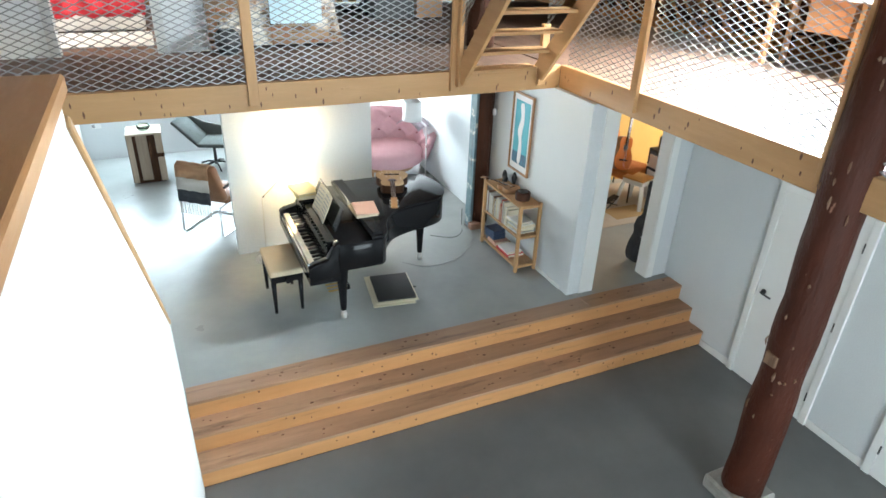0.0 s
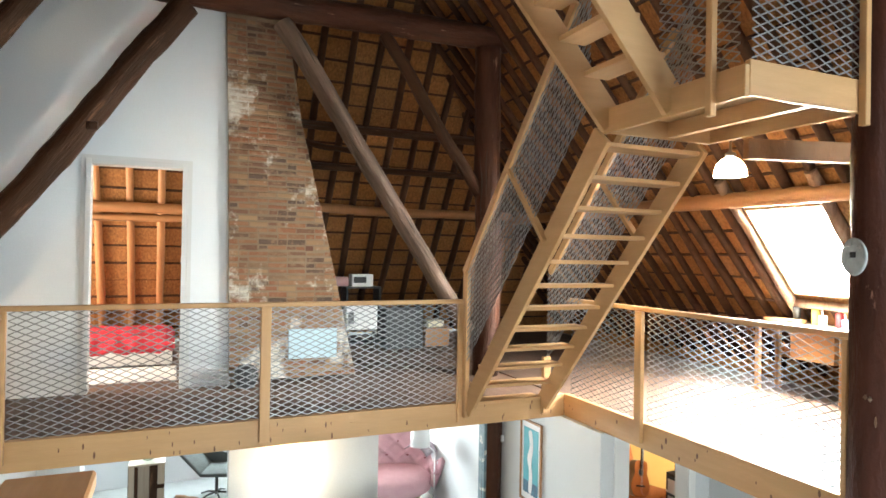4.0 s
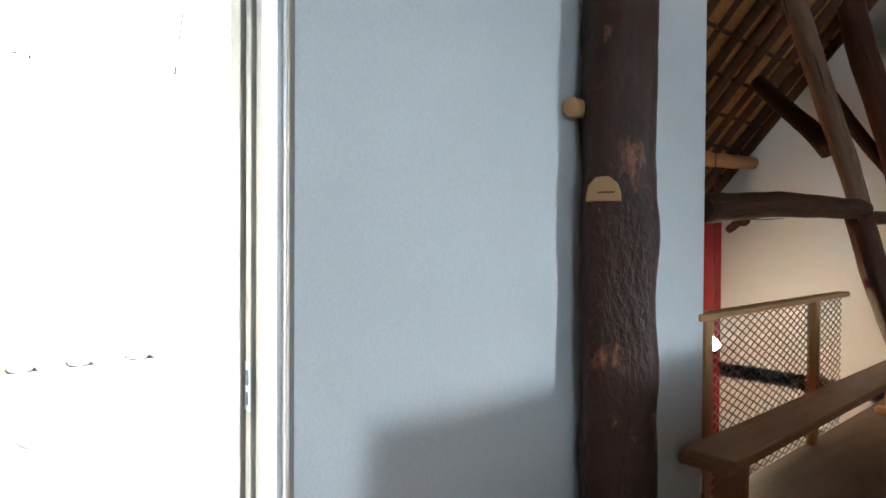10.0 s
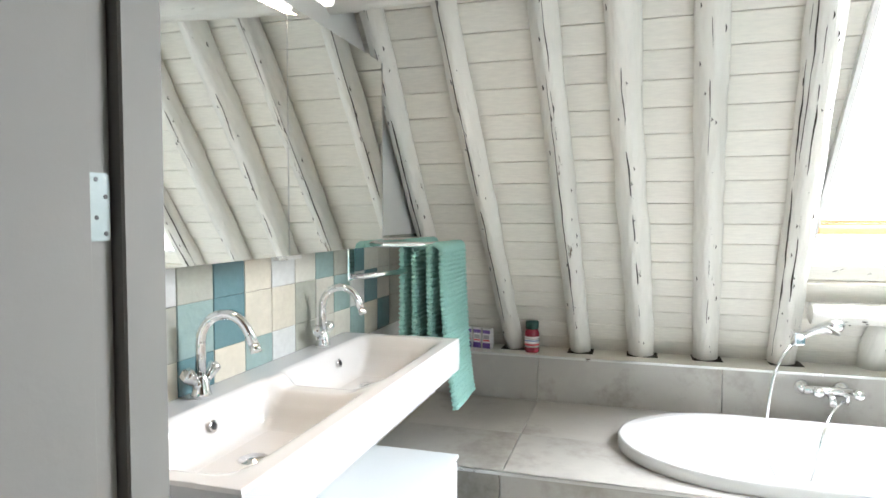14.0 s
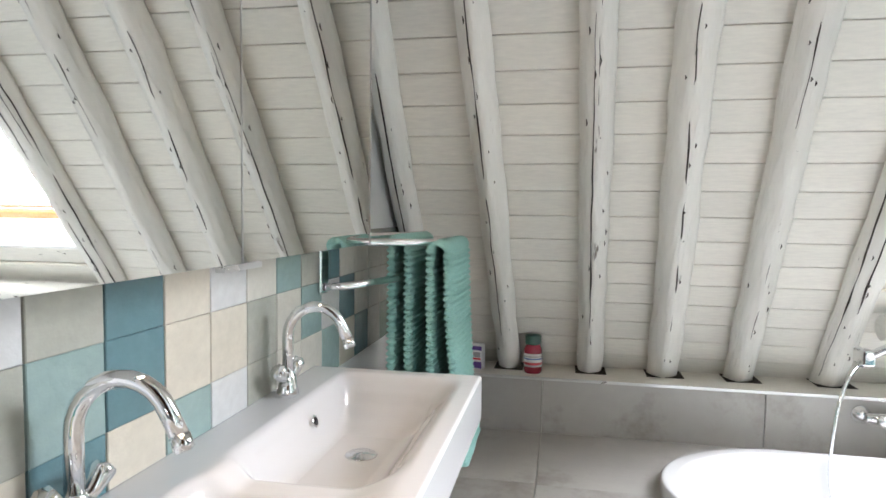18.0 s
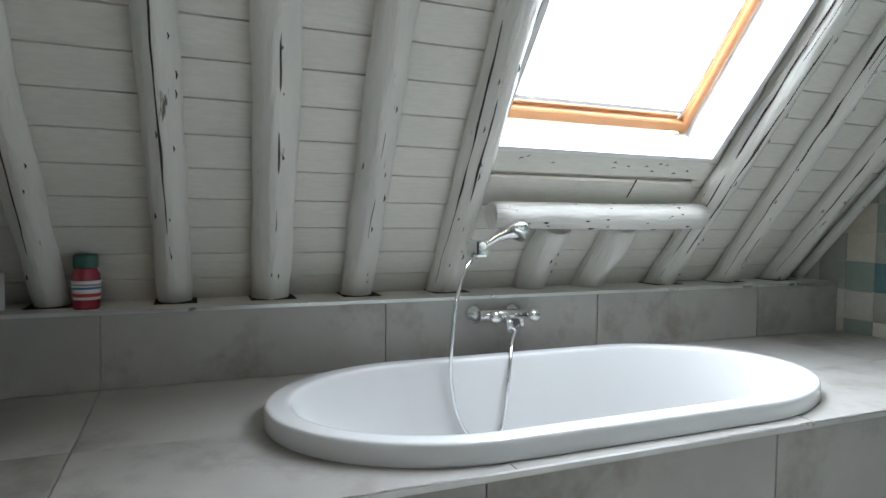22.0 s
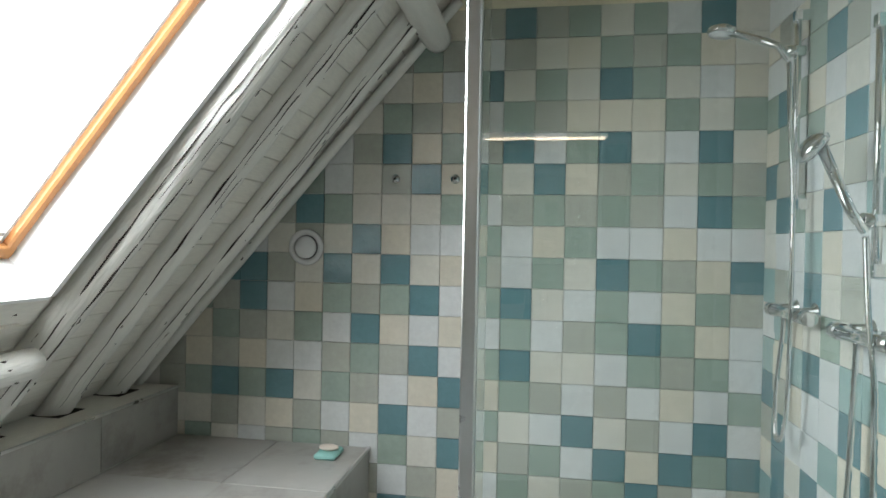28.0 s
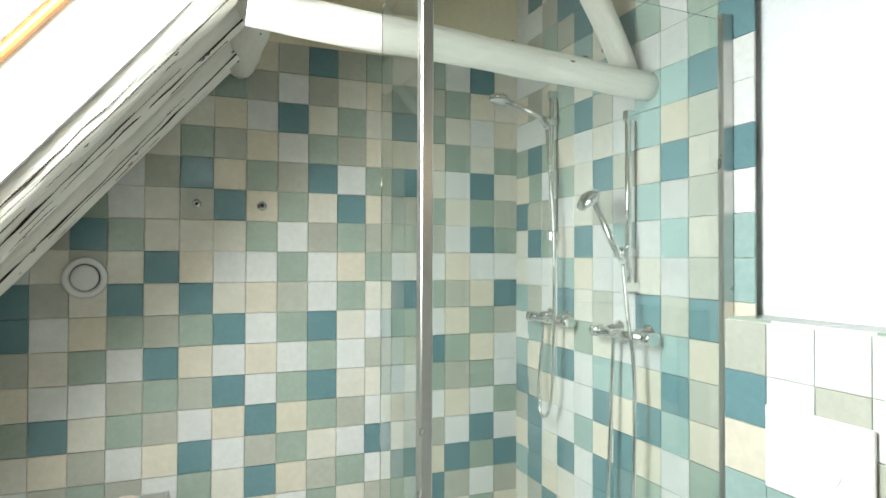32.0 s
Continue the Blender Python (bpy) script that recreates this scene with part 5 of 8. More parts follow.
def w_at(y, z, off):
    """A point off metres outward from the boards at the height z on them."""
    return Vector((west_x(z), y, z)) + N_ * off


win = tagged(new("window_2"), "roof window with a warm pine sash, white reveals and a white blind", "window", kind="structure")
y0, y1 = SKB[0] + 0.02, SKB[1] - 0.02
part("apron", obox(bmesh.new(), w_at(y0, 1.158, -0.052), w_at(y1, 1.158, -0.052), 0.018, 0.080, up=U_, bevel=0.002), "board", win, "white painted board below the window")
part("apron", obox(bmesh.new(), w_at(y0, 1.065, -0.040), w_at(y1, 1.065, -0.040), 0.016, 0.10, up=U_, bevel=0.002), "board", win)
part("board_joint", obox(bmesh.new(), w_at(-1.302, 1.052, -0.0485), w_at(-1.302, 1.112, -0.0485), 0.004, 0.003, up=(0, 1, 0)), "crack", win)
chrg = random.Random(17)
for k in range(12):
    yk, zk = chrg.uniform(y0 + 0.05, y1 - 0.05), chrg.uniform(1.138, 1.176)
    part("chip", sweep(bmesh.new(), [w_at(yk, zk, -0.0612), w_at(yk + chrg.uniform(0.004, 0.010), zk + 0.003, -0.0612), w_at(yk + 0.016, zk + chrg.uniform(-0.003, 0.006), -0.0612)], [0.0006, chrg.uniform(0.0012, 0.003), 0.0006], 5, 0.3, k), "crack", win)
lo0, lo1 = Vector((-2.868, 0, 1.160)), Vector((-3.008, 0, 1.266))
hi0, hi1 = w_at(0, 2.36, -0.03), w_at(0, 2.32, 0.16)


def quad(name, a, b, c, d, t, m, par):
    bm = slab(bmesh.new(), a, b, c, d, t)
    return part(name, bm, m, par)


Y = Vector((0, 1, 0))
quad("reveal", lo0 + Y * y0, lo0 + Y * y1, lo1 + Y * y1, lo1 + Y * y0, 0.02, "white_paint", win)
quad("reveal", lo0 + Y * y0, lo1 + Y * y0, hi1 + Y * y0, hi0 + Y * y0, 0.02, "white_paint", win)
quad("reveal", lo0 + Y * y1, hi0 + Y * y1, hi1 + Y * y1, lo1 + Y * y1, 0.02, "white_paint", win)
quad("reveal", hi0 + Y * y0, hi1 + Y * y0, hi1 + Y * y1, hi0 + Y * y1, 0.02, "white_paint", win)
SASH = mat("varnished_pine_sash", (0.58, 0.27, 0.10), (0.46, 0.20, 0.07), 0.35, scale=4, bump=0.04, stretch=(4, 1, 4), fine=30)
ua = (hi1 - lo1).normalized()
for a, b in ((lo1 + Y * y0, lo1 + Y * y1), (hi1 + Y * y0, hi1 + Y * y1)):
    part("sash", obox(bmesh.new(), a + ua * 0.028 + N_ * 0.01, b + ua * 0.028 + N_ * 0.01, 0.035, 0.042, up=ua, bevel=0.006), SASH, win)
    part("sash_lip", obox(bmesh.new(), a + ua * 0.055 + N_ * 0.03, b + ua * 0.055 + N_ * 0.03, 0.02, 0.016, up=ua, bevel=0.004), SASH, win)
for y in (y0 + 0.02, y1 - 0.02):
    part("sash", obox(bmesh.new(), lo1 + Y * y + N_ * 0.01, hi1 + Y * y + N_ * 0.01, 0.035, 0.035, up=Y, bevel=0.006), SASH, win)
    part("blind_rail", obox(bmesh.new(), lo1 + Y * (y + (0.03 if y < -1.5 else -0.03)) + N_ * 0.02, hi1 + Y * (y + (0.03 if y < -1.5 else -0.03)) + N_ * 0.02, 0.016, 0.012, up=Y), "white_paint", win)
part("blind_bar", obox(bmesh.new(), lo1 + ua * 0.078 + Y * (y0 + 0.04) + N_ * 0.02, lo1 + ua * 0.078 + Y * (y1 - 0.04) + N_ * 0.02, 0.012, 0.016, up=ua), "white_paint", win, "white bottom bar of the blind")

# tiled surround: big cement tiles as pieces
DX, UX = -2.205, -3.112
JY = (-3.71, -3.005, -2.176, -1.335, -0.502, 0.0)
FY = (-3.71, -3.012, -2.250, -1.477, -0.695, 0.0)
bs = bpy.data.objects["bath_surround"]
for a, b in zip(JY, JY[1:]):
    part("tile", B(UX - 0.012, UX, a + 0.0015, b - 0.0015, 0.442, 0.664, bevel=0.0015), "grey_tile", bs)
for a, b in zip(FY, FY[1:]):
    part("tile", B(DX - 0.012, DX, a + 0.0015, b - 0.0015, BF, 0.432, bevel=0.0015), "grey_tile", bs)
part("tile", B(-3.11, -2.625, -3.70, JY[1] - 0.0015, 0.43, 0.442, bevel=0.0015), "grey_tile", bs)
part("tile", B(-2.622, DX, -3.70, JY[1] - 0.0015, 0.43, 0.442, bevel=0.0015), "grey_tile", bs)
part("tile", B(-3.11, -2.625, JY[4] + 0.0015, -0.002, 0.43, 0.442, bevel=0.0015), "grey_tile", bs)
part("tile", B(-2.622, DX, JY[4] + 0.0015, -0.002, 0.43, 0.442, bevel=0.0015), "grey_tile", bs)
# deck tiles cut round the bath
TC, TW, TH = Vector((-2.618, -1.803, 0)), 0.364, 0.812
CAP = 1.257                       # the ends of the bath are longer than half circles


def stadium(cx, cy, rx, ry, n=72, pw=2.6):
    out = []
    for i in range(n):
        a = 2 * math.pi * i / n
        c, s = math.cos(a), math.sin(a)
        half = ry - rx * CAP
        out.append((cx + rx * c, cy + rx * CAP * s + (half if s > 0 else -half if s < 0 else 0)))
    return out


ring = stadium(TC.x, TC.y, TW - 0.02, TH - 0.02, 96)
for a, b in zip(JY[1:], JY[2:5]):
    for x0, x1 in ((-3.11, -2.618), (-2.618, DX)):
        ya2, yb2 = a + 0.0015, b - 0.0015
        bm = bmesh.new()
        n = 40
        rows = []
        for i in range(n + 1):
            y = ya2 + (yb2 - ya2) * i / n
            dy = (abs(y - TC.y) - (TH - TW * CAP)) / CAP
            w = TW - 0.02 if dy <= 0 else (math.sqrt(max(0.0, (TW - 0.02) ** 2 - dy * dy)) if dy < TW - 0.02 else 0.0)
            xi = (TC.x - w) if x0 < -3 else (TC.x + w)
            xo = x0 if x0 < -3 else x1
            rows.append([bm.verts.new((xx, y, zz)) for xx, zz in ((xo, 0.43), (xo, 0.442), (xi, 0.442), (xi, 0.43))])
        for r0, r1 in zip(rows, rows[1:]):
            for q2 in range(4):
                bm.faces.new((r0[q2], r0[(q2 + 1) % 4], r1[(q2 + 1) % 4], r1[q2]))
        bm.faces.new(rows[0])
        bm.faces.new(list(reversed(rows[-1])))
        bmesh.ops.recalc_face_normals(bm, faces=bm.faces)
        part("tile", bm, "grey_tile", bs)
part("edge_trim", B(DX - 0.006, DX + 0.004, -3.70, -0.002, 0.434, 0.446), "steel", bs, "thin steel edge strip")
part("edge_trim", B(UX - 0.002, UX + 0.004, -3.70, -0.002, 0.656, 0.667), "steel", bs, "thin steel edge strip")
for ya_, yb_, r in RAF:
    xr = raf(0.664, -r)
    part("rafter_socket", B(xr - 0.10, min(xr + 0.085, UX - 0.006), ya_ - r - 0.012, ya_ + r + 0.012, 0.6645, 0.6662), "crack", bs, "dark gap cut round the rafter foot")
part("ledge", B(-3.42, UX - 0.003, -3.70, -0.002, 0.652, 0.664), "board", bs, "narrow ledge behind the upstand")

# the bath
tub = thing("bathtub", "white oval acrylic bath set into the tiled deck", "bathtub", (TC.x, TC.y, 0))
PROF = ((TW, TH, 0.443), (TW + 0.003, TH + 0.003, 0.447), (TW + 0.003, TH + 0.003, 0.478), (TW + 0.0025, TH + 0.0025, 0.486), (TW, TH, 0.4905), (TW - 0.0045, TH - 0.0045, 0.4925), (TW - 0.012, TH - 0.012, 0.493), (TW - 0.040, TH - 0.044, 0.493), (TW - 0.048, TH - 0.054, 0.492), (TW - 0.052, TH - 0.059, 0.4885), (TW - 0.054, TH - 0.062, 0.482), (TW - 0.060, TH - 0.074, 0.46), (TW - 0.085, TH - 0.14, 0.30), (TW - 0.105, TH - 0.19, 0.14), (TW - 0.15, TH - 0.26, 0.085), (TW - 0.28, TH - 0.48, 0.075))
bm = bmesh.new()
rings = [[bm.verts.new((x, y, z)) for x, y in stadium(0, 0, rx, max(ry, rx * CAP + 0.01), 96)] for rx, ry, z in PROF]
for a, b in zip(rings, rings[1:]):
    for i in range(96):
        bm.faces.new((a[i], a[(i + 1) % 96], b[(i + 1) % 96], b[i])).smooth = True
bm.faces.new(rings[-1])
bmesh.ops.recalc_face_normals(bm, faces=bm.faces)
bmesh.ops.reverse_faces(bm, faces=bm.faces)
part("shell", bm, "acrylic", tub)
part("drain", lathe(bmesh.new(), [(0.001, 0.0), (0.03, 0.0), (0.034, 0.004), (0.001, 0.006)], 20, (0, 0.1, 0.075)), "chrome", tub)

# bright cloudy sky outside the two roof windows
SKY = glow("bright_cloud", (0.97, 0.99, 1.0), 14.0)
for nm, c, n, w, h in (("backdrop_sky", (-2.72, -1.47, 2.05), (-0.763, 0, 0.646), 2.2, 3.0), ("backdrop_sky", (8.80, 1.35, 1.95), (0.756, 0, 0.655), 2.0, 2.4)):
    c, n = Vector(c), Vector(n)
    u = Vector((0, 1, 0))
    v = n.cross(u)
    structure(nm, slab(bmesh.new(), c - u * w / 2 - v * h / 2, c + u * w / 2 - v * h / 2, c + u * w / 2 + v * h / 2, c - u * w / 2 + v * h / 2, 0.02), SKY, "bright overcast sky behind the roof window", "sky")

# floor tiles of the bathroom
fb = bpy.data.objects["floor_bath"]
for i, (xa, xb) in enumerate(((-2.203, -1.80), (-1.797, -1.20), (-1.197, -0.613))):
    for k in range(7):
        ya = -3.70 + 0.60 * k - (0.18 if i % 2 else 0.0)
        a, b = max(ya, -3.70), min(ya + 0.597, -0.002)
        if b - a > 0.02:
            part("tile", B(xa, xb, a, b, BF + 0.001, BF + 0.006, bevel=0.0015), "grey_tile", fb)

# bath mixer and hand shower
def bar(name, pts, r, m, par, sides=14):
    return part(name, sweep(bmesh.new(), pts, r, sides), m, par)


def soft_box(x0, x1, y0, y1, z0, z1, r):
    return box(bmesh.new(), x0, x1, y0, y1, z0, z1, bevel=r, seg=2)


def ribbed_hose(name, pts, r, par, n=140):
    """A metal hose: a smooth curve through pts with fine rings."""
    ctrl = [Vector(p) for p in pts]
    ctrl = [2 * ctrl[0] - ctrl[1]] + ctrl + [2 * ctrl[-1] - ctrl[-2]]
    out, rad = [], []
    segs = len(ctrl) - 3
    for i in range(n + 1):
        t = i / n * segs
        k = min(int(t), segs - 1)
        u = t - k
        a, b, c, d = ctrl[k:k + 4]
        out.append(0.5 * ((2 * b) + (c - a) * u + (2 * a - 5 * b + 4 * c - d) * u * u + (3 * b - a - 3 * c + d) * u ** 3))
        rad.append(r * (1.12 if i % 2 else 0.88))
    return part(name, sweep(bmesh.new(), out, rad, 8), "chrome", par, "ribbed chrome hose")


mx = thing("bath_mixer", "chrome two-handle bath mixer on the tiled upstand", "mixer tap", (UX, -1.778, 0.602))
for y in (-0.075, 0.075):
    part("flange", lathe(bmesh.new(), [(0.001, 0), (0.034, 0), (0.033, 0.006), (0.022, 0.014), (0.016, 0.03), (0.001, 0.03)], 24), "chrome", mx).matrix_basis = pose(0, y, 0, 0, 90, 0)
    hd_ = part("handle", lathe(bmesh.new(), [(0.012, 0.0), (0.021, 0.006), (0.025, 0.02), (0.020, 0.034), (0.001, 0.036)], 7), "chrome", mx)
    hd_.matrix_basis = pose(0.055, y + 0.045, -0.008, 0, 70, 0)
bar("body", [(0.045, -0.08, 0.0), (0.045, 0.10, 0.0)], [0.02, 0.02], "chrome", mx)
bar("spout", [(0.045, 0.02, -0.005), (0.075, 0.02, -0.02), (0.10, 0.02, -0.045)], [0.016, 0.015, 0.014], "chrome", mx)
bar("outlet", [(0.05, 0.085, -0.01), (0.05, 0.085, -0.05)], 0.011, "chrome", mx)
hs = thing("hand_shower", "chrome hand shower with ribbed hose in a holder on the rafter", "hand shower")
part("holder", soft_box(-3.03, -2.948, -1.926, -1.884, 0.812, 0.868, 0.008), "chrome", hs)
part("holder_button", lathe(bmesh.new(), [(0.001, 0.004), (0.012, 0.003), (0.014, 0.0)], 16), COL["white"], hs, "white button of the holder").matrix_basis = pose(-2.947, -1.905, 0.848, 0, 90, 0)
GR = [(-2.975, -1.925, 0.812), (-2.968, -1.905, 0.840), (-2.958, -1.878, 0.862), (-2.948, -1.850, 0.880), (-2.938, -1.822, 0.893), (-2.930, -1.792, 0.903), (-2.924, -1.766, 0.908), (-2.920, -1.752, 0.908)]
part("grip", sweep(bmesh.new(), GR, [0.013, 0.016, 0.015, 0.017, 0.024, 0.031, 0.027, 0.010], 16), "chrome", hs)
part("spray_face", lathe(bmesh.new(), [(0.001, 0.004), (0.029, 0.003), (0.034, 0.0), (0.031, -0.006)], 22), "steel", hs, "grey spray plate").matrix_basis = pose(-2.918, -1.800, 0.884, 148, -20, 0)
ribbed_hose("hose", [(-2.976, -1.927, 0.81), (-2.945, -1.972, 0.76), (-2.915, -2.012, 0.65), (-2.90, -2.030, 0.45), (-2.885, -2.0, 0.30), (-2.875, -1.93, 0.236), (-2.88, -1.86, 0.28), (-2.905, -1.825, 0.44), (-2.97, -1.78, 0.525), (-3.055, -1.71, 0.565)], 0.0065, hs, 170)

# washbasin
wb_ = thing("double_washbasin", "long white ceramic double washbasin on the tiled wall", "washbasin", (0, 0, 0))
bx0, bx1, by0, by1, bz0, bz1 = -2.035, -0.705, -3.705, -3.245, 0.845, 0.958
bm = bmesh.new()
NX, NYg = 150, 52
BAS = ((-1.345, -0.745), (-1.995, -1.395))
IY0, IY1 = -3.605, -3.285


def sm(a, b, t):
    t = min(max((t - a) / (b - a), 0), 1)
    return t * t * (3 - 2 * t)


def basin_z(x, y):
    z = bz1 - 0.030 * min(sm(BAS[1][0] + 0.06, BAS[1][0] + 0.16, x), sm(BAS[0][1] - 0.06, BAS[0][1] - 0.16, x)) * min(sm(IY0 + 0.01, IY0 + 0.06, y), sm(IY1, IY1 - 0.10, y))
    for xa, xb in BAS:
        d = min(sm(xa, xa + 0.10, x), sm(xb, xb - 0.10, x)) * min(sm(IY0, IY0 + 0.045, y), sm(IY1, IY1 - 0.14, y))
        z -= 0.072 * d ** 0.75 + (0.012 * d if d > 0.5 else 0)
    return z


grid = [[bm.verts.new((bx0 + (bx1 - bx0) * i / NX, by0 + (by1 - by0) * j / NYg, basin_z(bx0 + (bx1 - bx0) * i / NX, by0 + (by1 - by0) * j / NYg))) for j in range(NYg + 1)] for i in range(NX + 1)]
for i in range(NX):
    for j in range(NYg):
        bm.faces.new((grid[i][j], grid[i + 1][j], grid[i + 1][j + 1], grid[i][j + 1])).smooth = True
edge = [grid[i][0] for i in range(NX + 1)] + [grid[NX][j] for j in range(1, NYg + 1)] + [grid[i][NYg] for i in range(NX - 1, -1, -1)] + [grid[0][j] for j in range(NYg - 1, 0, -1)]
lip = [bm.verts.new((v.co.x, v.co.y, bz1 - 0.006)) for v in edge]
for v in edge:
    v.co.x += 0.004 if v.co.x < bx0 + 1e-4 else -0.004 if v.co.x > bx1 - 1e-4 else 0
    v.co.y -= 0.004 if v.co.y > by1 - 1e-4 else 0
low = [bm.verts.new((v.co.x, v.co.y, bz0)) for v in lip]
ne = len(edge)
for a, b in ((edge, lip), (lip, low)):
    for i in range(ne):
        bm.faces.new((a[i], b[i], b[(i + 1) % ne], a[(i + 1) % ne]))
bm.faces.new(list(reversed(low)))
bmesh.ops.recalc_face_normals(bm, faces=bm.faces)
part("basin", bm, "porcelain", wb_)
for x in (-1.075, -1.735):
    part("overflow_ring", lathe(bmesh.new(), [(0.008, 0.0), (0.0145, 0.0), (0.014, 0.003), (0.008, 0.003)], 20), "chrome", wb_).matrix_basis = pose(x, -3.578, 0.912, -72, 0, 0)
    part("overflow_hole", lathe(bmesh.new(), [(0.001, 0.0036), (0.0095, 0.0036)], 16), "black_matt", wb_).matrix_basis = pose(x, -3.578, 0.912, -72, 0, 0)
    zc = basin_z(x, -3.47)
    part("drain", lathe(bmesh.new(), [(0.001, 0.006), (0.020, 0.006), (0.022, 0.002), (0.034, 0.003), (0.036, 0.0)], 24, (x, -3.47, zc + 0.001)), "chrome", wb_)
    part("trap", sweep(bmesh.new(), [(x, -3.47, 0.845), (x, -3.47, 0.75), (x, -3.60, 0.72)], 0.02, 12), "chrome", wb_)
# taps
for n, x in enumerate((-1.135, -1.765)):
    tp = thing("basin_mixer", "chrome gooseneck basin mixer with two faceted handles", "tap", (x, -3.655, 0.958), group="basin mixers")
    part("body", lathe(bmesh.new(), [(0.025, 0), (0.026, 0.006), (0.021, 0.02), (0.019, 0.038), (0.015, 0.05), (0.012, 0.055)], 24), "chrome", tp)
    pts = [(0, 0, 0.05), (0, 0, 0.135)]
    for i in range(1, 12):
        a = math.pi * i / 12.5
        pts.append((-0.012 * (1 - math.cos(a)), 0.062 * (1 - math.cos(a)), 0.135 + 0.062 * math.sin(a) * 1.1))
    pts.append((-0.026, 0.134, 0.128))
    bar("spout", pts, 0.0125, "chrome", tp, 16)
    bar("nozzle", [(-0.026, 0.133, 0.130), (-0.027, 0.139, 0.112)], [0.0135, 0.0135], "chrome", tp, 16)
    for s in (-1, 1):
        bar("valve", [(0, 0, 0.024), (s * 0.020, 0.0, 0.040)], [0.017, 0.011], "chrome", tp, 14)
        part("handle", lathe(bmesh.new(), [(0.009, 0.0), (0.012, 0.004), (0.019, 0.040), (0.017, 0.046), (0.001, 0.047)], 6), "chrome", tp).matrix_basis = pose(s * 0.018, 0, 0.038, 0, s * 48, 0)

# cabinet under the basin
vc = thing("vanity_cabinet", "white gloss wall-hung drawer cabinet under the basin", "cabinet")
GLOSSW = mat("white_gloss_lacquer", (0.80, 0.83, 0.84), None, 0.12, bump=0.0, glossvar=0.03)
part("body", B(-2.02, -0.80, -3.70, -3.27, 0.16, 0.515, bevel=0.003), GLOSSW, vc)
part("top", B(-2.028, -0.79, -3.70, -3.245, 0.517, 0.532, bevel=0.002), GLOSSW, vc)
for x0, x1 in ((-2.022, -1.415), (-1.407, -0.80)):
    d = part("drawer_front", B(x0, x1, -3.268, -3.248, 0.16, 0.505, bevel=0.003), GLOSSW, vc)
    part("grip", B(x0 + 0.25, x1 - 0.25, -3.247, -3.237, 0.40, 0.412, bevel=0.002), "steel", d, "steel grip")

# mirror cabinet
mc = thing("mirror_cabinet", "wide two-door mirror cabinet above the double washbasin", "mirror cabinet")
part("body", B(-2.073, -0.70, -3.70, -3.573, 1.293, 1.975), "white_paint", mc)
part("mirror_door", B(-2.077, -1.398, -3.570, -3.562, 1.290, 1.978), "mirror", mc)
part("mirror_door", B(-1.392, -0.70, -3.570, -3.562, 1.290, 1.978), "mirror", mc)
part("mirror_edge", B(-2.0795, -2.0775, -3.572, -3.560, 1.290, 1.978), "steel", mc, "bright bevelled glass edge")
part("mirror_edge", B(-1.3965, -1.3935, -3.5715, -3.561, 1.290, 1.978), "steel", mc, "bright bevelled glass edge")
part("handle_strip", B(-1.455, -1.335, -3.575, -3.558, 1.279, 1.289), "steel", mc)
lb = thing("mirror_light", "slim white light bar above the mirror, lit", "lamp")
part("tube", B(-1.516, -0.82, -3.512, -3.478, 2.000, 2.022, bevel=0.006), glow("lit_white_bar", (1.0, 0.93, 0.82), 9.0), lb, "glowing white light bar")
part("arm", B(-1.28, -1.24, -3.66, -3.49, 1.980, 1.995), "chrome", lb)

# towel rack and towels
tk = thing("towel_rack", "chrome double towel rack on the tiled wall", "towel rack")
part("plate", B(-2.10, -2.045, -3.70, -3.688, 1.15, 1.31, bevel=0.004), "chrome", tk)
bar("bar", [(-2.07, -3.69, 1.295), (-2.09, -3.63, 1.292), (-2.26, -3.44, 1.288), (-2.40, -3.40, 1.288), (-2.62, -3.40, 1.288)], 0.011, "chrome", tk)
bar("bar", [(-2.07, -3.69, 1.295), (-2.20, -3.62, 1.305), (-2.36, -3.55, 1.305), (-2.62, -3.53, 1.305)], 0.009, "chrome", tk)
bar("lower_bar", [(-2.07, -3.69, 1.168), (-2.11, -3.64, 1.168), (-2.25, -3.53, 1.180)], 0.011, "chrome", tk)
TEAL = mat("teal_ribbed_terry", (0.42, 0.76, 0.69), (0.34, 0.68, 0.61), 0.95, scale=60, bump=0.4, fine=200)


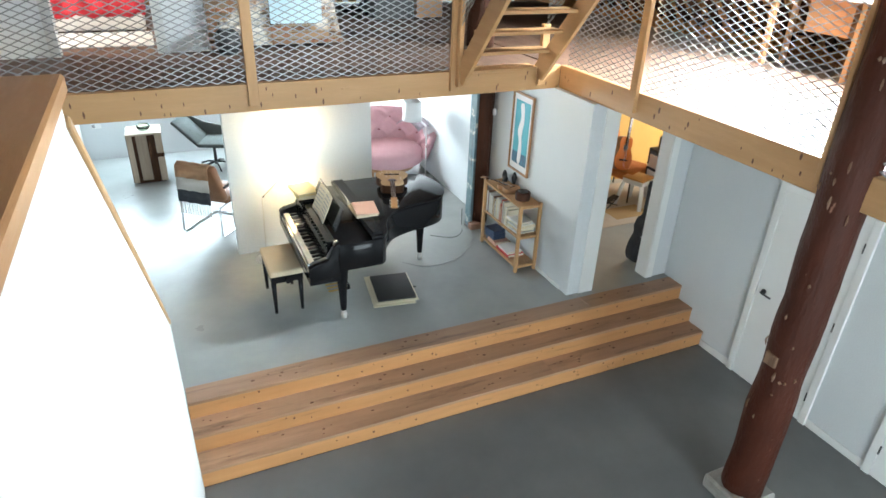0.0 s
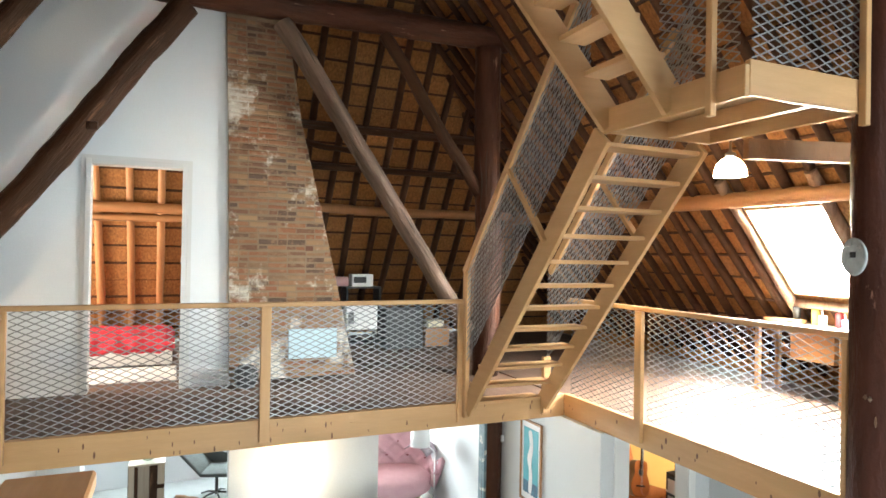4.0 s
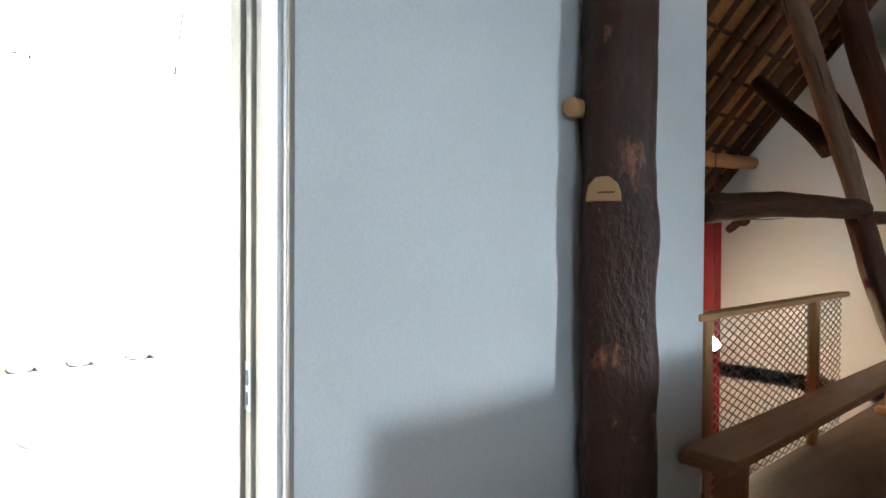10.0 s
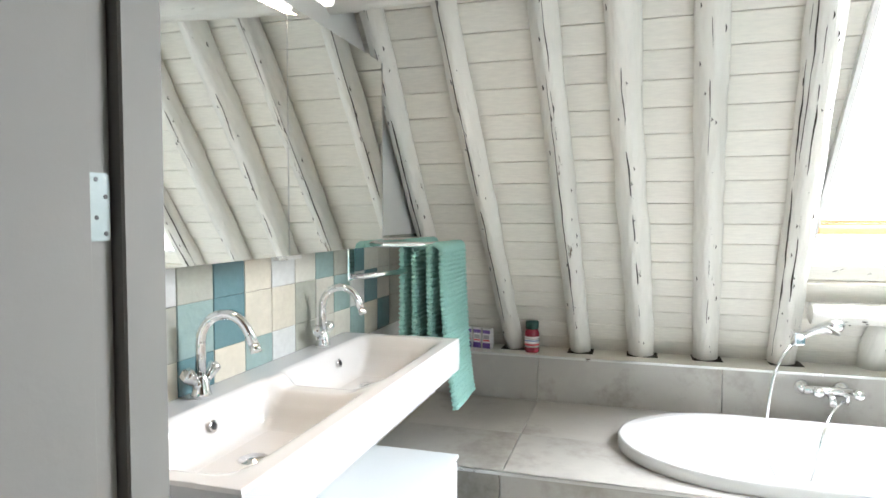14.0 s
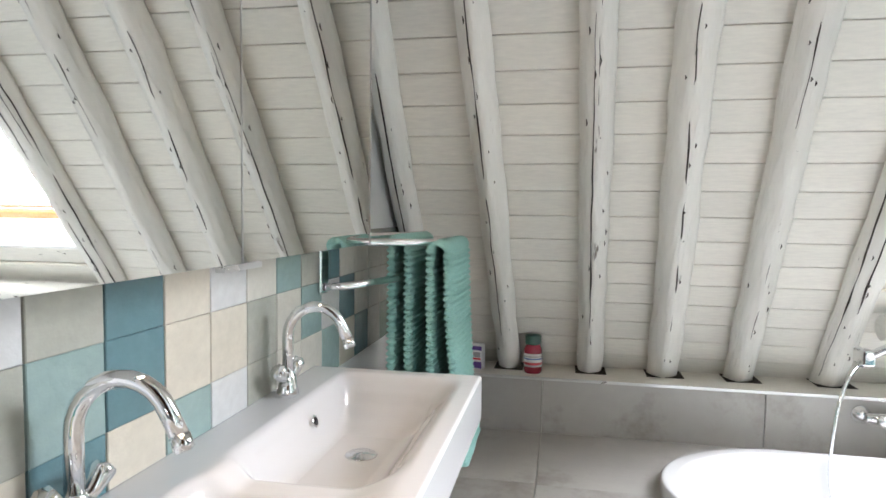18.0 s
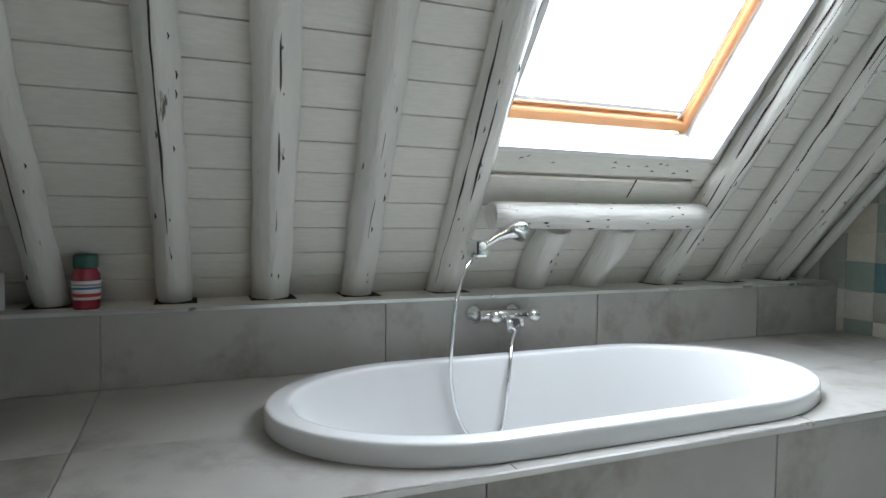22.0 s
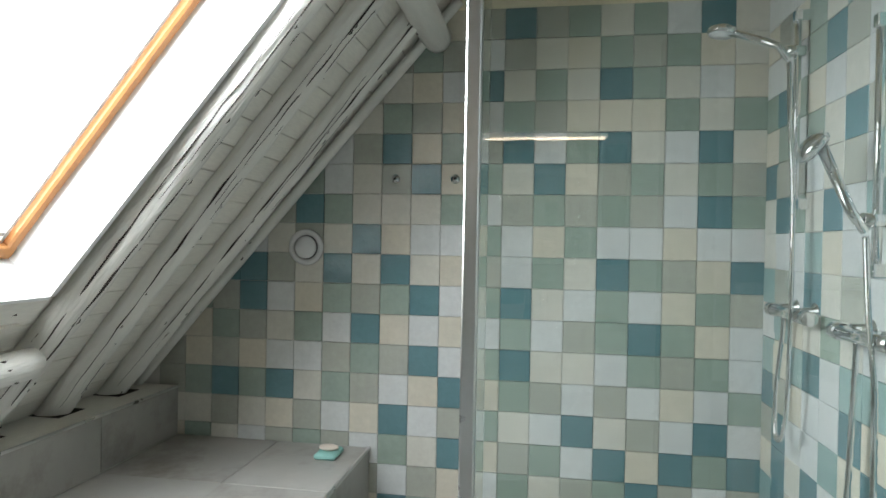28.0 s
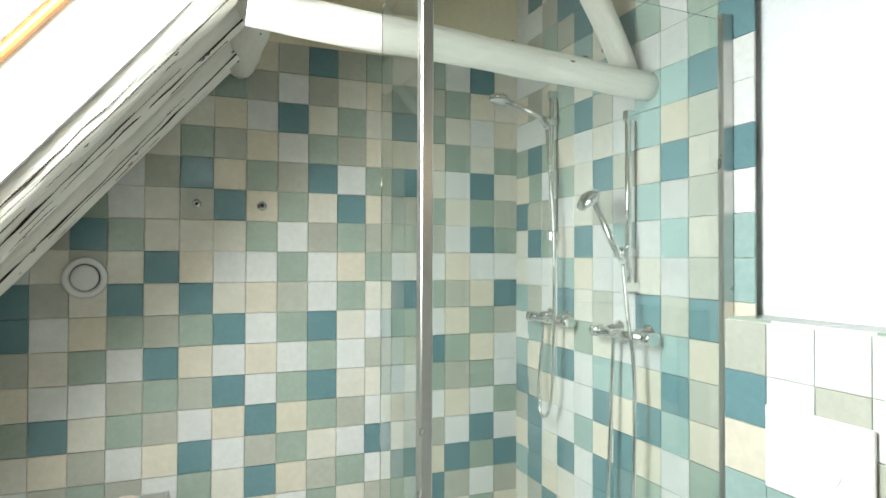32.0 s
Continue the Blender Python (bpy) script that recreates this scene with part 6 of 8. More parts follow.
def towel(x0, x1, y_mid, gap, ztop, z_back, z_front, flare, lab):
    """A thick ribbed towel laid over a bar that runs along x: up the back, over the bar, down the front."""
    path = []
    n_b, n_f = int((ztop - z_back) / 0.003), int((ztop - z_front) / 0.003)
    for i in range(n_b):
        path.append((y_mid - gap, z_back + (ztop - z_back) * i / n_b))
    for i in range(9):
        a = math.pi * i / 8
        path.append((y_mid - gap * math.cos(a), ztop + gap * math.sin(a)))
    for i in range(1, n_f + 1):
        f = i / n_f
        path.append((y_mid + gap + flare * f * f, ztop - (ztop - z_front) * f))
    bm = bmesh.new()
    xs = [x0, x0 - 0.004, x0 - 0.016] + [x0 + (x1 - x0) * k / 10 for k in range(1, 10)] + [x1 + 0.012, x1 + 0.003, x1]
    rings = []
    for k, x in enumerate(xs):
        thin = (0.6, 0.9, 1.0)[k] if k < 3 else (1.0, 0.8, 0.35)[k - len(xs) + 3] if k >= len(xs) - 3 else 1.0
        inner, outer = [], []
        for i, (y, z) in enumerate(path):
            ya, za = path[max(0, i - 1)]
            yb, zb = path[min(len(path) - 1, i + 1)]
            d = math.hypot(yb - ya, zb - za)
            ny, nz = -(zb - za) / d, (yb - ya) / d
            rib = 0.5 + 0.5 * math.sin(i * 2 * math.pi * 0.003 / 0.0185)
            h = (0.006 + 0.0085 * math.sqrt(rib)) * thin
            w = 0.010 * noise.noise(Vector((x * 6, z * 2.5, y_mid * 9)))
            xx = x + (0.007 * rib if k < 3 else 0) + 0.02 * noise.noise(Vector((z * 2.2, y_mid * 5, 1.0))) - max(0, ztop - z) * 0.02
            outer.append(bm.verts.new((xx, y + ny * h + w, z + nz * h)))
            inner.append(bm.verts.new((xx, y - ny * h + w, z - nz * h)))
        rings.append(outer + list(reversed(inner)))
    m_ = len(rings[0])
    for a, b in zip(rings, rings[1:]):
        for i in range(m_):
            bm.faces.new((a[i], a[(i + 1) % m_], b[(i + 1) % m_], b[i])).smooth = True
    for ring_ in (rings[0], rings[-1]):
        h_ = m_ // 2
        for i in range(h_ - 1):
            bm.faces.new((ring_[i], ring_[i + 1], ring_[m_ - 2 - i], ring_[m_ - 1 - i])).smooth = True
    bmesh.ops.recalc_face_normals(bm, faces=bm.faces)
    th = thing("bath_towel", lab, "towel", group="towels on the rack")
    part("cloth", bm, TEAL, th)
    return th


towel(-2.25, -2.58, -3.40, 0.026, 1.262, 0.70, 0.62, 0.05, "ribbed teal towel hanging over the chrome rack")
towel(-2.27, -2.58, -3.53, 0.026, 1.278, 0.70, 0.64, 0.01, "ribbed teal towel folded over the inner bar of the rack")

# soap dishes
for nm, p, lab, sc_ in (("soap_dish", (-0.815, -3.60, 0.958), "teal dish with a cream soap bar on the washbasin", 1.0), ("soap_dish", (-2.34, -0.14, 0.442), "rectangular teal dish with a pale soap on the bath deck", 0.75)):
    so = thing(nm, lab, "soap dish", p)
    part("dish", B(-0.045, 0.045, -0.062, 0.062, 0, 0.024, bevel=0.007), TEAL, so) if sc_ < 1 else part("dish", lathe(bmesh.new(), [(0.045 * sc_, 0), (0.068 * sc_, 0.014 * sc_), (0.072 * sc_, 0.022 * sc_), (0.066 * sc_, 0.019 * sc_), (0.001, 0.010)], 28), mat("teal_glaze", (0.12, 0.42, 0.38), None, 0.2, bump=0.0), so)
    bm = bmesh.new()
    bmesh.ops.create_uvsphere(bm, u_segments=20, v_segments=12, radius=1.0)
    bmesh.ops.scale(bm, vec=(0.056 * sc_, 0.036 * sc_, 0.017 * sc_), verts=bm.verts)
    bmesh.ops.translate(bm, vec=(0, 0, 0.030 * sc_ + (0 if sc_ == 1 else 0.013)), verts=bm.verts)
    for f in bm.faces:
        f.smooth = True
    part("soap", bm, mat("cream_soap", (0.70, 0.60, 0.38) if sc_ == 1 else (0.66, 0.56, 0.48), None, 0.45, bump=0.0), so)

# things on the ledge
bt = thing("bath_salt_jar", "red bath salt jar with a dark green lid on the ledge", "jar", (-3.20, -3.048, 0.664))
part("body", lathe(bmesh.new(), [(0.034, 0), (0.037, 0.008), (0.037, 0.098), (0.030, 0.112), (0.028, 0.12)], 24), mat("red_bath_salt", (0.30, 0.03, 0.05), (0.22, 0.02, 0.04), 0.15, bump=0.0, coat=0.3), bt)
part("label", lathe(bmesh.new(), [(0.0376, 0.028), (0.0376, 0.082)], 24), COL["white"], bt, "white and blue paper label")
for z0, z1, c in ((0.036, 0.046, "redp"), (0.058, 0.064, "blue"), (0.068, 0.073, "grey")):
    part("label_bar", lathe(bmesh.new(), [(0.0380, z0), (0.0380, z1)], 24), COL[c], bt)
part("lid", lathe(bmesh.new(), [(0.031, 0.118), (0.033, 0.122), (0.033, 0.152), (0.030, 0.157), (0.001, 0.158)], 24), mat("dark_green_cap", (0.015, 0.07, 0.055), None, 0.4, bump=0.0), bt)
for n in range(3):
    bxs = thing("soap_box", "small white and purple printed carton on the ledge", "carton", (-3.235 + 0.012 * n, -3.381 + 0.052 * n, 0.664), -14, group="cartons on the ledge")
    part("carton", B(-0.02, 0.02, -0.022, 0.022, 0, 0.105, bevel=0.0015), COL["white"], bxs)
    for z0, z1, c, hw in ((0.004, 0.032, "blue", 0.0215), (0.05, 0.072, "grey", 0.016), (0.040, 0.048, "redp", 0.018), (0.080, 0.098, "blue", 0.0215)):
        part("print_bar", B(0.0201, 0.0207, -hw, hw, z0, z1), COL[c] if c != "blue" else mat("purple_print", (0.10, 0.05, 0.25), None, 0.5, bump=0.0), bxs)

# shower: screen, profiles, sets
scr = thing("shower_screen", "clear glass shower screen with brushed steel corner profile", "shower screen")
gl = part("pane", obox(bmesh.new(), (-1.600, -1.402, 1.105), (-0.655, -1.350, 1.105), 0.008, 1.99), GLASS, scr, "clear glass pane")
gl2 = part("pane", B(-1.622, -1.614, -1.385, -1.06, BF + 0.01, 2.10), GLASS, scr, "short clear return pane")
part("corner_profile", B(-1.630, -1.600, -1.42, -1.387, BF, 2.75, bevel=0.003), "steel", scr)
part("wall_profile", B(-0.660, -0.618, -1.358, -1.332, BF, 2.12, bevel=0.003), "steel", scr)
for g in (gl, gl2):
    g.visible_shadow = False
for n, (yb, ya2, zr0, zr1, ym0, ym1, zm) in enumerate(((-0.40, 0, 1.47, 2.12, -0.24, -0.54, 1.122), (-0.92, 0, 1.27, 1.92, -0.735, -1.045, 1.112))):
    ss = thing("shower_set", "chrome thermostatic shower set with rail, hand shower and hose", "shower", group="shower sets")
    x = -0.66
    bar("rail", [(x, yb, zr0), (x, yb, zr1)], 0.0115, "chrome", ss, 16)
    for z in (zr0 + 0.015, zr1 - 0.015):
        part("bracket", B(x - 0.014, -0.612, yb - 0.014, yb + 0.014, z - 0.018, z + 0.018, bevel=0.003), "chrome", ss)
    zh = zr1 - 0.13 if n == 0 else zr0 + 0.14
    part("slider", sweep(bmesh.new(), [(x - 0.035, yb + 0.0, zh), (x + 0.02, yb, zh)], [0.019, 0.019], 14), "chrome", ss)
    hx, hy, hz = (x - 0.20, yb + 0.06, zh + 0.09) if n == 0 else (x - 0.11, yb + 0.05, zh + 0.19)
    bar("grip", [(x - 0.03, yb - 0.01, zh - 0.03), (x - 0.06, yb, zh + 0.02), (hx, hy, hz)], [0.011, 0.013, 0.014], "chrome", ss)
    hd2 = part("head", lathe(bmesh.new(), [(0.001, -0.010), (0.046, -0.008), (0.050, 0.0), (0.046, 0.012), (0.018, 0.026), (0.001, 0.027)], 26), "chrome", ss)
    hd2.matrix_basis = pose(hx - 0.02, hy + 0.006, hz, 0, 8 if n == 0 else -50, 0)
    fc = part("spray_face", lathe(bmesh.new(), [(0.001, -0.013), (0.043, -0.0105)], 26), COL["white"], ss, "white spray plate")
    fc.matrix_basis = hd2.matrix_basis
    bar("mixer_body", [(-0.665, ym0, zm), (-0.665, ym1, zm)], 0.021, "chrome", ss, 18)
    for y in (ym0 - 0.005, ym1 + 0.005):
        bar("knob", [(-0.665, y + 0.02, zm), (-0.665, y - 0.02, zm)], 0.024, "chrome", ss, 18)
    for y in (ym0 - 0.08, ym1 + 0.07):
        part("flange", lathe(bmesh.new(), [(0.001, 0), (0.034, 0), (0.032, 0.008), (0.018, 0.016), (0.016, 0.055), (0.001, 0.055)], 24), "chrome", ss).matrix_basis = pose(-0.612, y, zm + 0.012, 0, -90, 0)
    my = (ym0 + ym1) / 2 + 0.05
    zl = 0.70 if n == 0 else 0.30
    ribbed_hose("hose", [(x - 0.03, yb - 0.01, zh - 0.04), (x - 0.035, yb - 0.045, zh - 0.25), (x - 0.03, yb - 0.07, (zh + zl) / 2 + 0.1), (x - 0.03, yb - 0.055, zl + 0.12), (x - 0.03, (yb + my) / 2, zl), (x - 0.02, my + 0.01, zl + 0.14), (-0.665, my, zm - 0.06), (-0.665, my, zm - 0.02)], 0.0075, ss, 190)
# tile vent and two water points on the end wall
vt = thing("vent_grille", "round white ventilation valve in the tiled wall", "vent", (-2.505, -0.006, 1.307))
part("ring", lathe(bmesh.new(), [(0.052, 0), (0.080, 0.002), (0.078, 0.012), (0.060, 0.016), (0.054, 0.008), (0.052, 0)], 36), "acrylic", vt).matrix_basis = pose(0, 0, 0, 90, 0, 0)
part("disc", lathe(bmesh.new(), [(0.001, 0.022), (0.044, 0.021), (0.050, 0.014), (0.046, 0.004)], 36), "acrylic", vt).matrix_basis = pose(0, 0, 0, 90, 0, 0)
part("gap", lathe(bmesh.new(), [(0.001, 0.003), (0.054, 0.003)], 32), "black_matt", vt).matrix_basis = pose(0, 0, 0, 90, 0, 0)
for x in (-2.106, -1.847):
    wpt = thing("water_point", "capped chrome water point in the tiled wall", "pipe cap", (x, -0.008, 1.607), group="water points")
    part("cap", lathe(bmesh.new(), [(0.020, 0), (0.020, 0.010), (0.012, 0.013), (0.010, 0.02), (0.001, 0.021)], 20), "chrome", wpt).matrix_basis = pose(0, 0, 0, 90, 0, 0)
    part("hole", lathe(bmesh.new(), [(0.001, 0.0215), (0.007, 0.0215)], 14), "black_matt", wpt).matrix_basis = pose(0, 0, 0, 90, 0, 0)
# toilet ledge
tl = thing("toilet_ledge", "tiled toilet cistern box with white flush plate", "cistern box")
part("core", B(-0.738, -0.56, -2.32, -1.442, BF, 1.222), "grout", tl)
part("flush_plate", B(-0.760, -0.746, -1.860, -1.585, 0.812, 1.020, bevel=0.004), "white_paint", tl, "white flush plate with two round buttons")
for y in (-1.663, -1.748):
    part("button", lathe(bmesh.new(), [(0.001, 0.004), (0.036, 0.004), (0.039, 0.0), (0.041, 0.003), (0.041, 0.0)], 32), "white_paint", tl).matrix_basis = pose(-0.760, y, 0.905, 0, -90, 0)
part("paper_roll", lathe(bmesh.new(), [(0.02, 0), (0.05, 0), (0.05, 0.1), (0.02, 0.1)], 24, (-0.66, -1.905, 1.2295)), COL["white"], tl)

for ob in list(scene.objects):
    if ob.parent is None and ob not in _hall and ob.name != "backdrop_sky.001":
        south = ob.name.split(".")[0] in ("double_washbasin", "basin_mixer", "vanity_cabinet", "mirror_cabinet", "mirror_light", "towel_rack", "bath_towel") or ob.name == "soap_dish"
        ob.matrix_basis = (BASIN_SIDE if south else BATH) @ ob.matrix_basis
for nm in ("floor_bath", "wall_bath_north", "wall_bath_gable", "wall_shower_east", "wall_toilet", "ceiling_bath", "roof_bath", "bath_surround"):
    bpy.data.objects[nm].matrix_basis = BATH
bpy.data.objects["wall_bath_south"].matrix_basis = BASIN_SIDE

# ---- ground floor: piano corner ----
IVORY = mat("ivory_key", (0.72, 0.68, 0.58), None, 0.25, bump=0.0)
BRASS = mat("worn_brass", (0.65, 0.45, 0.18), (0.5, 0.33, 0.12), 0.3, 1.0, bump=0.01)
SPRUCE = mat("guitar_top_spruce", (0.66, 0.44, 0.22), (0.60, 0.38, 0.17), 0.25, scale=3, stretch=(8, 1, 8), bump=0.01, coat=0.3)
CEDAR = mat("orange_guitar_cedar", (0.55, 0.16, 0.035), (0.45, 0.12, 0.025), 0.25, scale=3, stretch=(1, 1, 0.2), bump=0.01, coat=0.3)
CLOTH = dict((n, mat(n + "_cloth", a, b, 0.9, scale=9, bump=0.18, fine=140)) for n, a, b in (("pink", (0.70, 0.42, 0.45), (0.63, 0.36, 0.39)), ("cream", (0.70, 0.60, 0.44), (0.64, 0.54, 0.38)), ("tan", (0.42, 0.24, 0.13), (0.35, 0.19, 0.10)), ("offwhite", (0.62, 0.58, 0.52), (0.55, 0.51, 0.46)), ("charcoal", (0.045, 0.05, 0.06), (0.03, 0.033, 0.04)), ("greengrey", (0.10, 0.115, 0.11), (0.075, 0.085, 0.08)), ("orange", (0.58, 0.20, 0.05), (0.50, 0.16, 0.04)), ("rug", (0.60, 0.52, 0.42), (0.52, 0.45, 0.36))))
LEATHER = mat("brown_leather", (0.30, 0.135, 0.06), (0.22, 0.095, 0.04), 0.45, scale=7, bump=0.08, fine=120)


def smooth_outline(pts, n=8):
    """A closed rounded outline through pts."""
    out, m = [], len(pts)
    for i in range(m):
        p0, p1, p2, p3 = (Vector(pts[(i + k - 1) % m]) for k in range(4))
        for s in range(n):
            t = s / n
            out.append(tuple(0.5 * ((2 * p1) + (p2 - p0) * t + (2 * p0 - 5 * p1 + 4 * p2 - p3) * t * t + (3 * p1 - p0 - 3 * p2 + p3) * t ** 3)))
    return out


def soft(bm, off=0.012, seg=2):
    bmesh.ops.bevel(bm, geom=[e for e in bm.edges if e.is_manifold and e.calc_face_angle(0) > 0.6], offset=off, segments=seg, affect="EDGES", profile=0.5)
    for f in bm.faces:
        f.smooth = True
    return bm


gp = thing("grand_piano", "black lacquered grand piano with open keyboard and folded lid", "piano", (0, 0, ZP))
PY0, PY1 = 2.13, 3.60
rim_in = [(4.14, PY0), (4.20, 2.20), (4.27, 2.40), (4.42, 2.60), (4.66, 2.71), (4.90, 2.76), (5.08, 2.86), (5.17, 3.05), (5.16, 3.30), (5.06, 3.52), (4.86, PY1)]


def curve_open(pts, n=6):
    out = []
    for i in range(len(pts) - 1):
        p0, p1, p2, p3 = (Vector(pts[min(max(i + k - 1, 0), len(pts) - 1)]) for k in range(4))
        for s in range(n):
            t = s / n
            out.append(tuple(0.5 * ((2 * p1) + (p2 - p0) * t + (2 * p0 - 5 * p1 + 4 * p2 - p3) * t * t + (3 * p1 - p0 - 3 * p2 + p3) * t ** 3)))
    return out + [pts[-1]]


tail = curve_open(rim_in)
part("case", soft(prism(bmesh.new(), [(3.70, PY0)] + tail + [(3.70, PY1)], "z", 0.66, 0.945), 0.006, 1), "black", gp)
part("lid", soft(prism(bmesh.new(), [(4.03, PY0 - 0.012)] + [(x + 0.012, y - 0.006) for x, y in tail] + [(4.03, PY1 + 0.01)], "z", 0.955, 0.982), 0.006, 2), "black", gp, "closed rear part of the lid")
part("lid_flap", B(4.05, 4.16, PY0 + 0.02, PY1 - 0.02, 0.984, 1.012, bevel=0.005), "black", gp, "front lid flap folded back")
part("lid_hinge", sweep(bmesh.new(), [(4.045, PY0, 0.992), (4.045, PY1, 0.992)], 0.012, 8), "black", gp)
for ya, yb in ((PY0, PY0 + 0.10), (PY1 - 0.10, PY1)):
    part("cheek", soft(prism(bmesh.new(), [(3.42, 0.60), (3.42, 0.74), (3.47, 0.77), (3.60, 0.80), (3.66, 0.93), (3.72, 0.965), (3.72, 0.60)], "y", ya, yb), 0.005), "black", gp)
part("key_bed", B(3.42, 3.72, PY0 + 0.002, PY1 - 0.002, 0.56, 0.66, bevel=0.005), "black", gp)
part("key_slip", B(3.425, 3.447, PY0 + 0.102, PY1 - 0.102, 0.661, 0.715, bevel=0.003), "black", gp)
part("fall_board", obox(bmesh.new(), (3.615, PY0 + 0.102, 0.80), (3.615, PY1 - 0.102, 0.80), 0.02, 0.15, up=(0.25, 0, 1)), "black", gp)
part("top_rail", B(3.62, 3.72, PY0 + 0.102, PY1 - 0.102, 0.872, 0.945, bevel=0.004), "black", gp)
part("pin_block", B(3.725, 4.02, PY0 + 0.03, PY1 - 0.03, 0.90, 0.925), mat("bronzed_iron", (0.10, 0.065, 0.03), (0.07, 0.045, 0.02), 0.4, 0.6), gp, "bronzed iron frame under the open lid")
for k in range(14):
    part("string_bar", B(3.80 + 0.004 * k, 4.02, PY0 + 0.10 + k * 0.095, PY0 + 0.108 + k * 0.095, 0.926, 0.934), "steel", gp)
nk, y0k = 52, PY0 + 0.106
wk = (PY1 - PY0 - 0.212) / nk
for k in range(nk):
    part("white_key", B(3.452, 3.604, y0k + k * wk + 0.0007, y0k + (k + 1) * wk - 0.0007, 0.70, 0.727, bevel=0.0015), IVORY, gp)
for k in range(nk - 1):
    if k % 7 not in (1, 4):
        yk = y0k + (nk - 1 - k) * wk
        part("black_key", B(3.506, 3.604, yk - 0.006, yk + 0.006, 0.727, 0.739, bevel=0.002), "black", gp)
for x, y in ((3.78, 2.33), (3.78, 3.42), (4.98, 3.22)):
    lg = part("leg", soft(lathe(bmesh.new(), [(0.03, 0.10), (0.034, 0.14), (0.042, 0.30), (0.062, 0.52), (0.075, 0.60), (0.068, 0.66)], 8, (x, y, 0)), 0.002, 1), "black", gp)
    part("caster", lathe(bmesh.new(), [(0.012, 0.0), (0.032, 0.006), (0.034, 0.045), (0.028, 0.06), (0.022, 0.10)], 14, (x, y, 0)), "steel", lg, "steel caster")
part("lyre", boxes((3.92, 3.95, 2.78, 2.80, 0.10, 0.66), (3.92, 3.95, 2.92, 2.94, 0.10, 0.66), (3.88, 3.97, 2.75, 2.97, 0.06, 0.11)), "black", gp)
for y in (2.79, 2.86, 2.93):
    part("pedal", B(3.74, 3.90, y - 0.012, y + 0.012, 0.05, 0.062, bevel=0.003), BRASS, gp)
part("music_desk", obox(bmesh.new(), (3.80, 2.42, 1.05), (3.80, 3.32, 1.05), 0.016, 0.24, up=(0.42, 0, 1), bevel=0.003), "black", gp)

bk = thing("sheet_music", "open white sheet music on the music desk", "sheet music", (3.752, 2.86, ZP + 1.065))
for s in (-1, 1):
    pg = part("page", obox(bmesh.new(), (-0.0, s * 0.005, 0.0), (-0.012, s * 0.225, 0.0), 0.004, 0.31, up=(0.42, 0, 1)), COL["paper"], bk)
    for k in range(7):
        part("staff_line", obox(bmesh.new(), (-0.0055 - 0.012 * 0.1 + (k - 3) * 0.0147, s * 0.025, (k - 3) * 0.035), (-0.0055 - 0.012 * 0.9 + (k - 3) * 0.0147, s * 0.205, (k - 3) * 0.035), 0.002, 0.008, up=(0.42, 0, 1)), COL["grey"], pg)


def book(at, size, col, label, turn=0.0, name="book", grp=""):
    """A closed book: covers, spine and a block of pages."""
    w, d, h = size
    ob = thing(name, label, "book", at, turn, grp)
    part("page_block", B(0.004, w - 0.004, 0.004, d - 0.004, 0.003, h - 0.003), COL["paper"], ob)
    part("cover", B(0, w, 0, d, h - 0.003, h, bevel=0.001), col, ob)
    part("cover", B(0, w, 0, d, 0, 0.003, bevel=0.001), col, ob)
    part("spine", B(-0.002, 0.004, 0, d, 0.0031, h - 0.0031), col, ob)
    return ob


TOP = ZP + 0.947
YEL, CRM, PNK = mat("pale_yellow_cover", (0.72, 0.58, 0.22), None, 0.6, bump=0.01), mat("cream_paper_cover", (0.66, 0.55, 0.36), None, 0.6, bump=0.01), mat("salmon_cover", (0.62, 0.36, 0.26), None, 0.6, bump=0.01)
for k, (dx, t, c, l) in enumerate(((0.0, 0.012, CRM, "cream"), (0.006, 0.014, COL["paper"], "pale"), (-0.005, 0.016, YEL, "yellow"), (0.004, 0.014, YEL, "yellow"))):
    book((3.58 + dx, 3.22 + dx, TOP + 0.03 + (0, 0.012, 0.026, 0.042)[k]), (0.24, 0.33, t), c, l + " music book in a stack on the piano", 3 * k, "music_book", "music books on the piano")
part("support", B(3.58, 3.84, 3.23, 3.53, 0.945, 0.976), "black", gp)
for k, (dx, t, c, l) in enumerate(((0.0, 0.018, COL["paper"], "white"), (0.008, 0.016, CRM, "cream"), (0.0, 0.012, PNK, "salmon pink"))):
    book((4.0 + dx, 2.50 + dx, ZP + 1.013 + (0, 0.018, 0.034)[k]), (0.225, 0.31, t), c, l + " music book stacked on the open piano", -4 * k, "music_book", "music books on the piano")


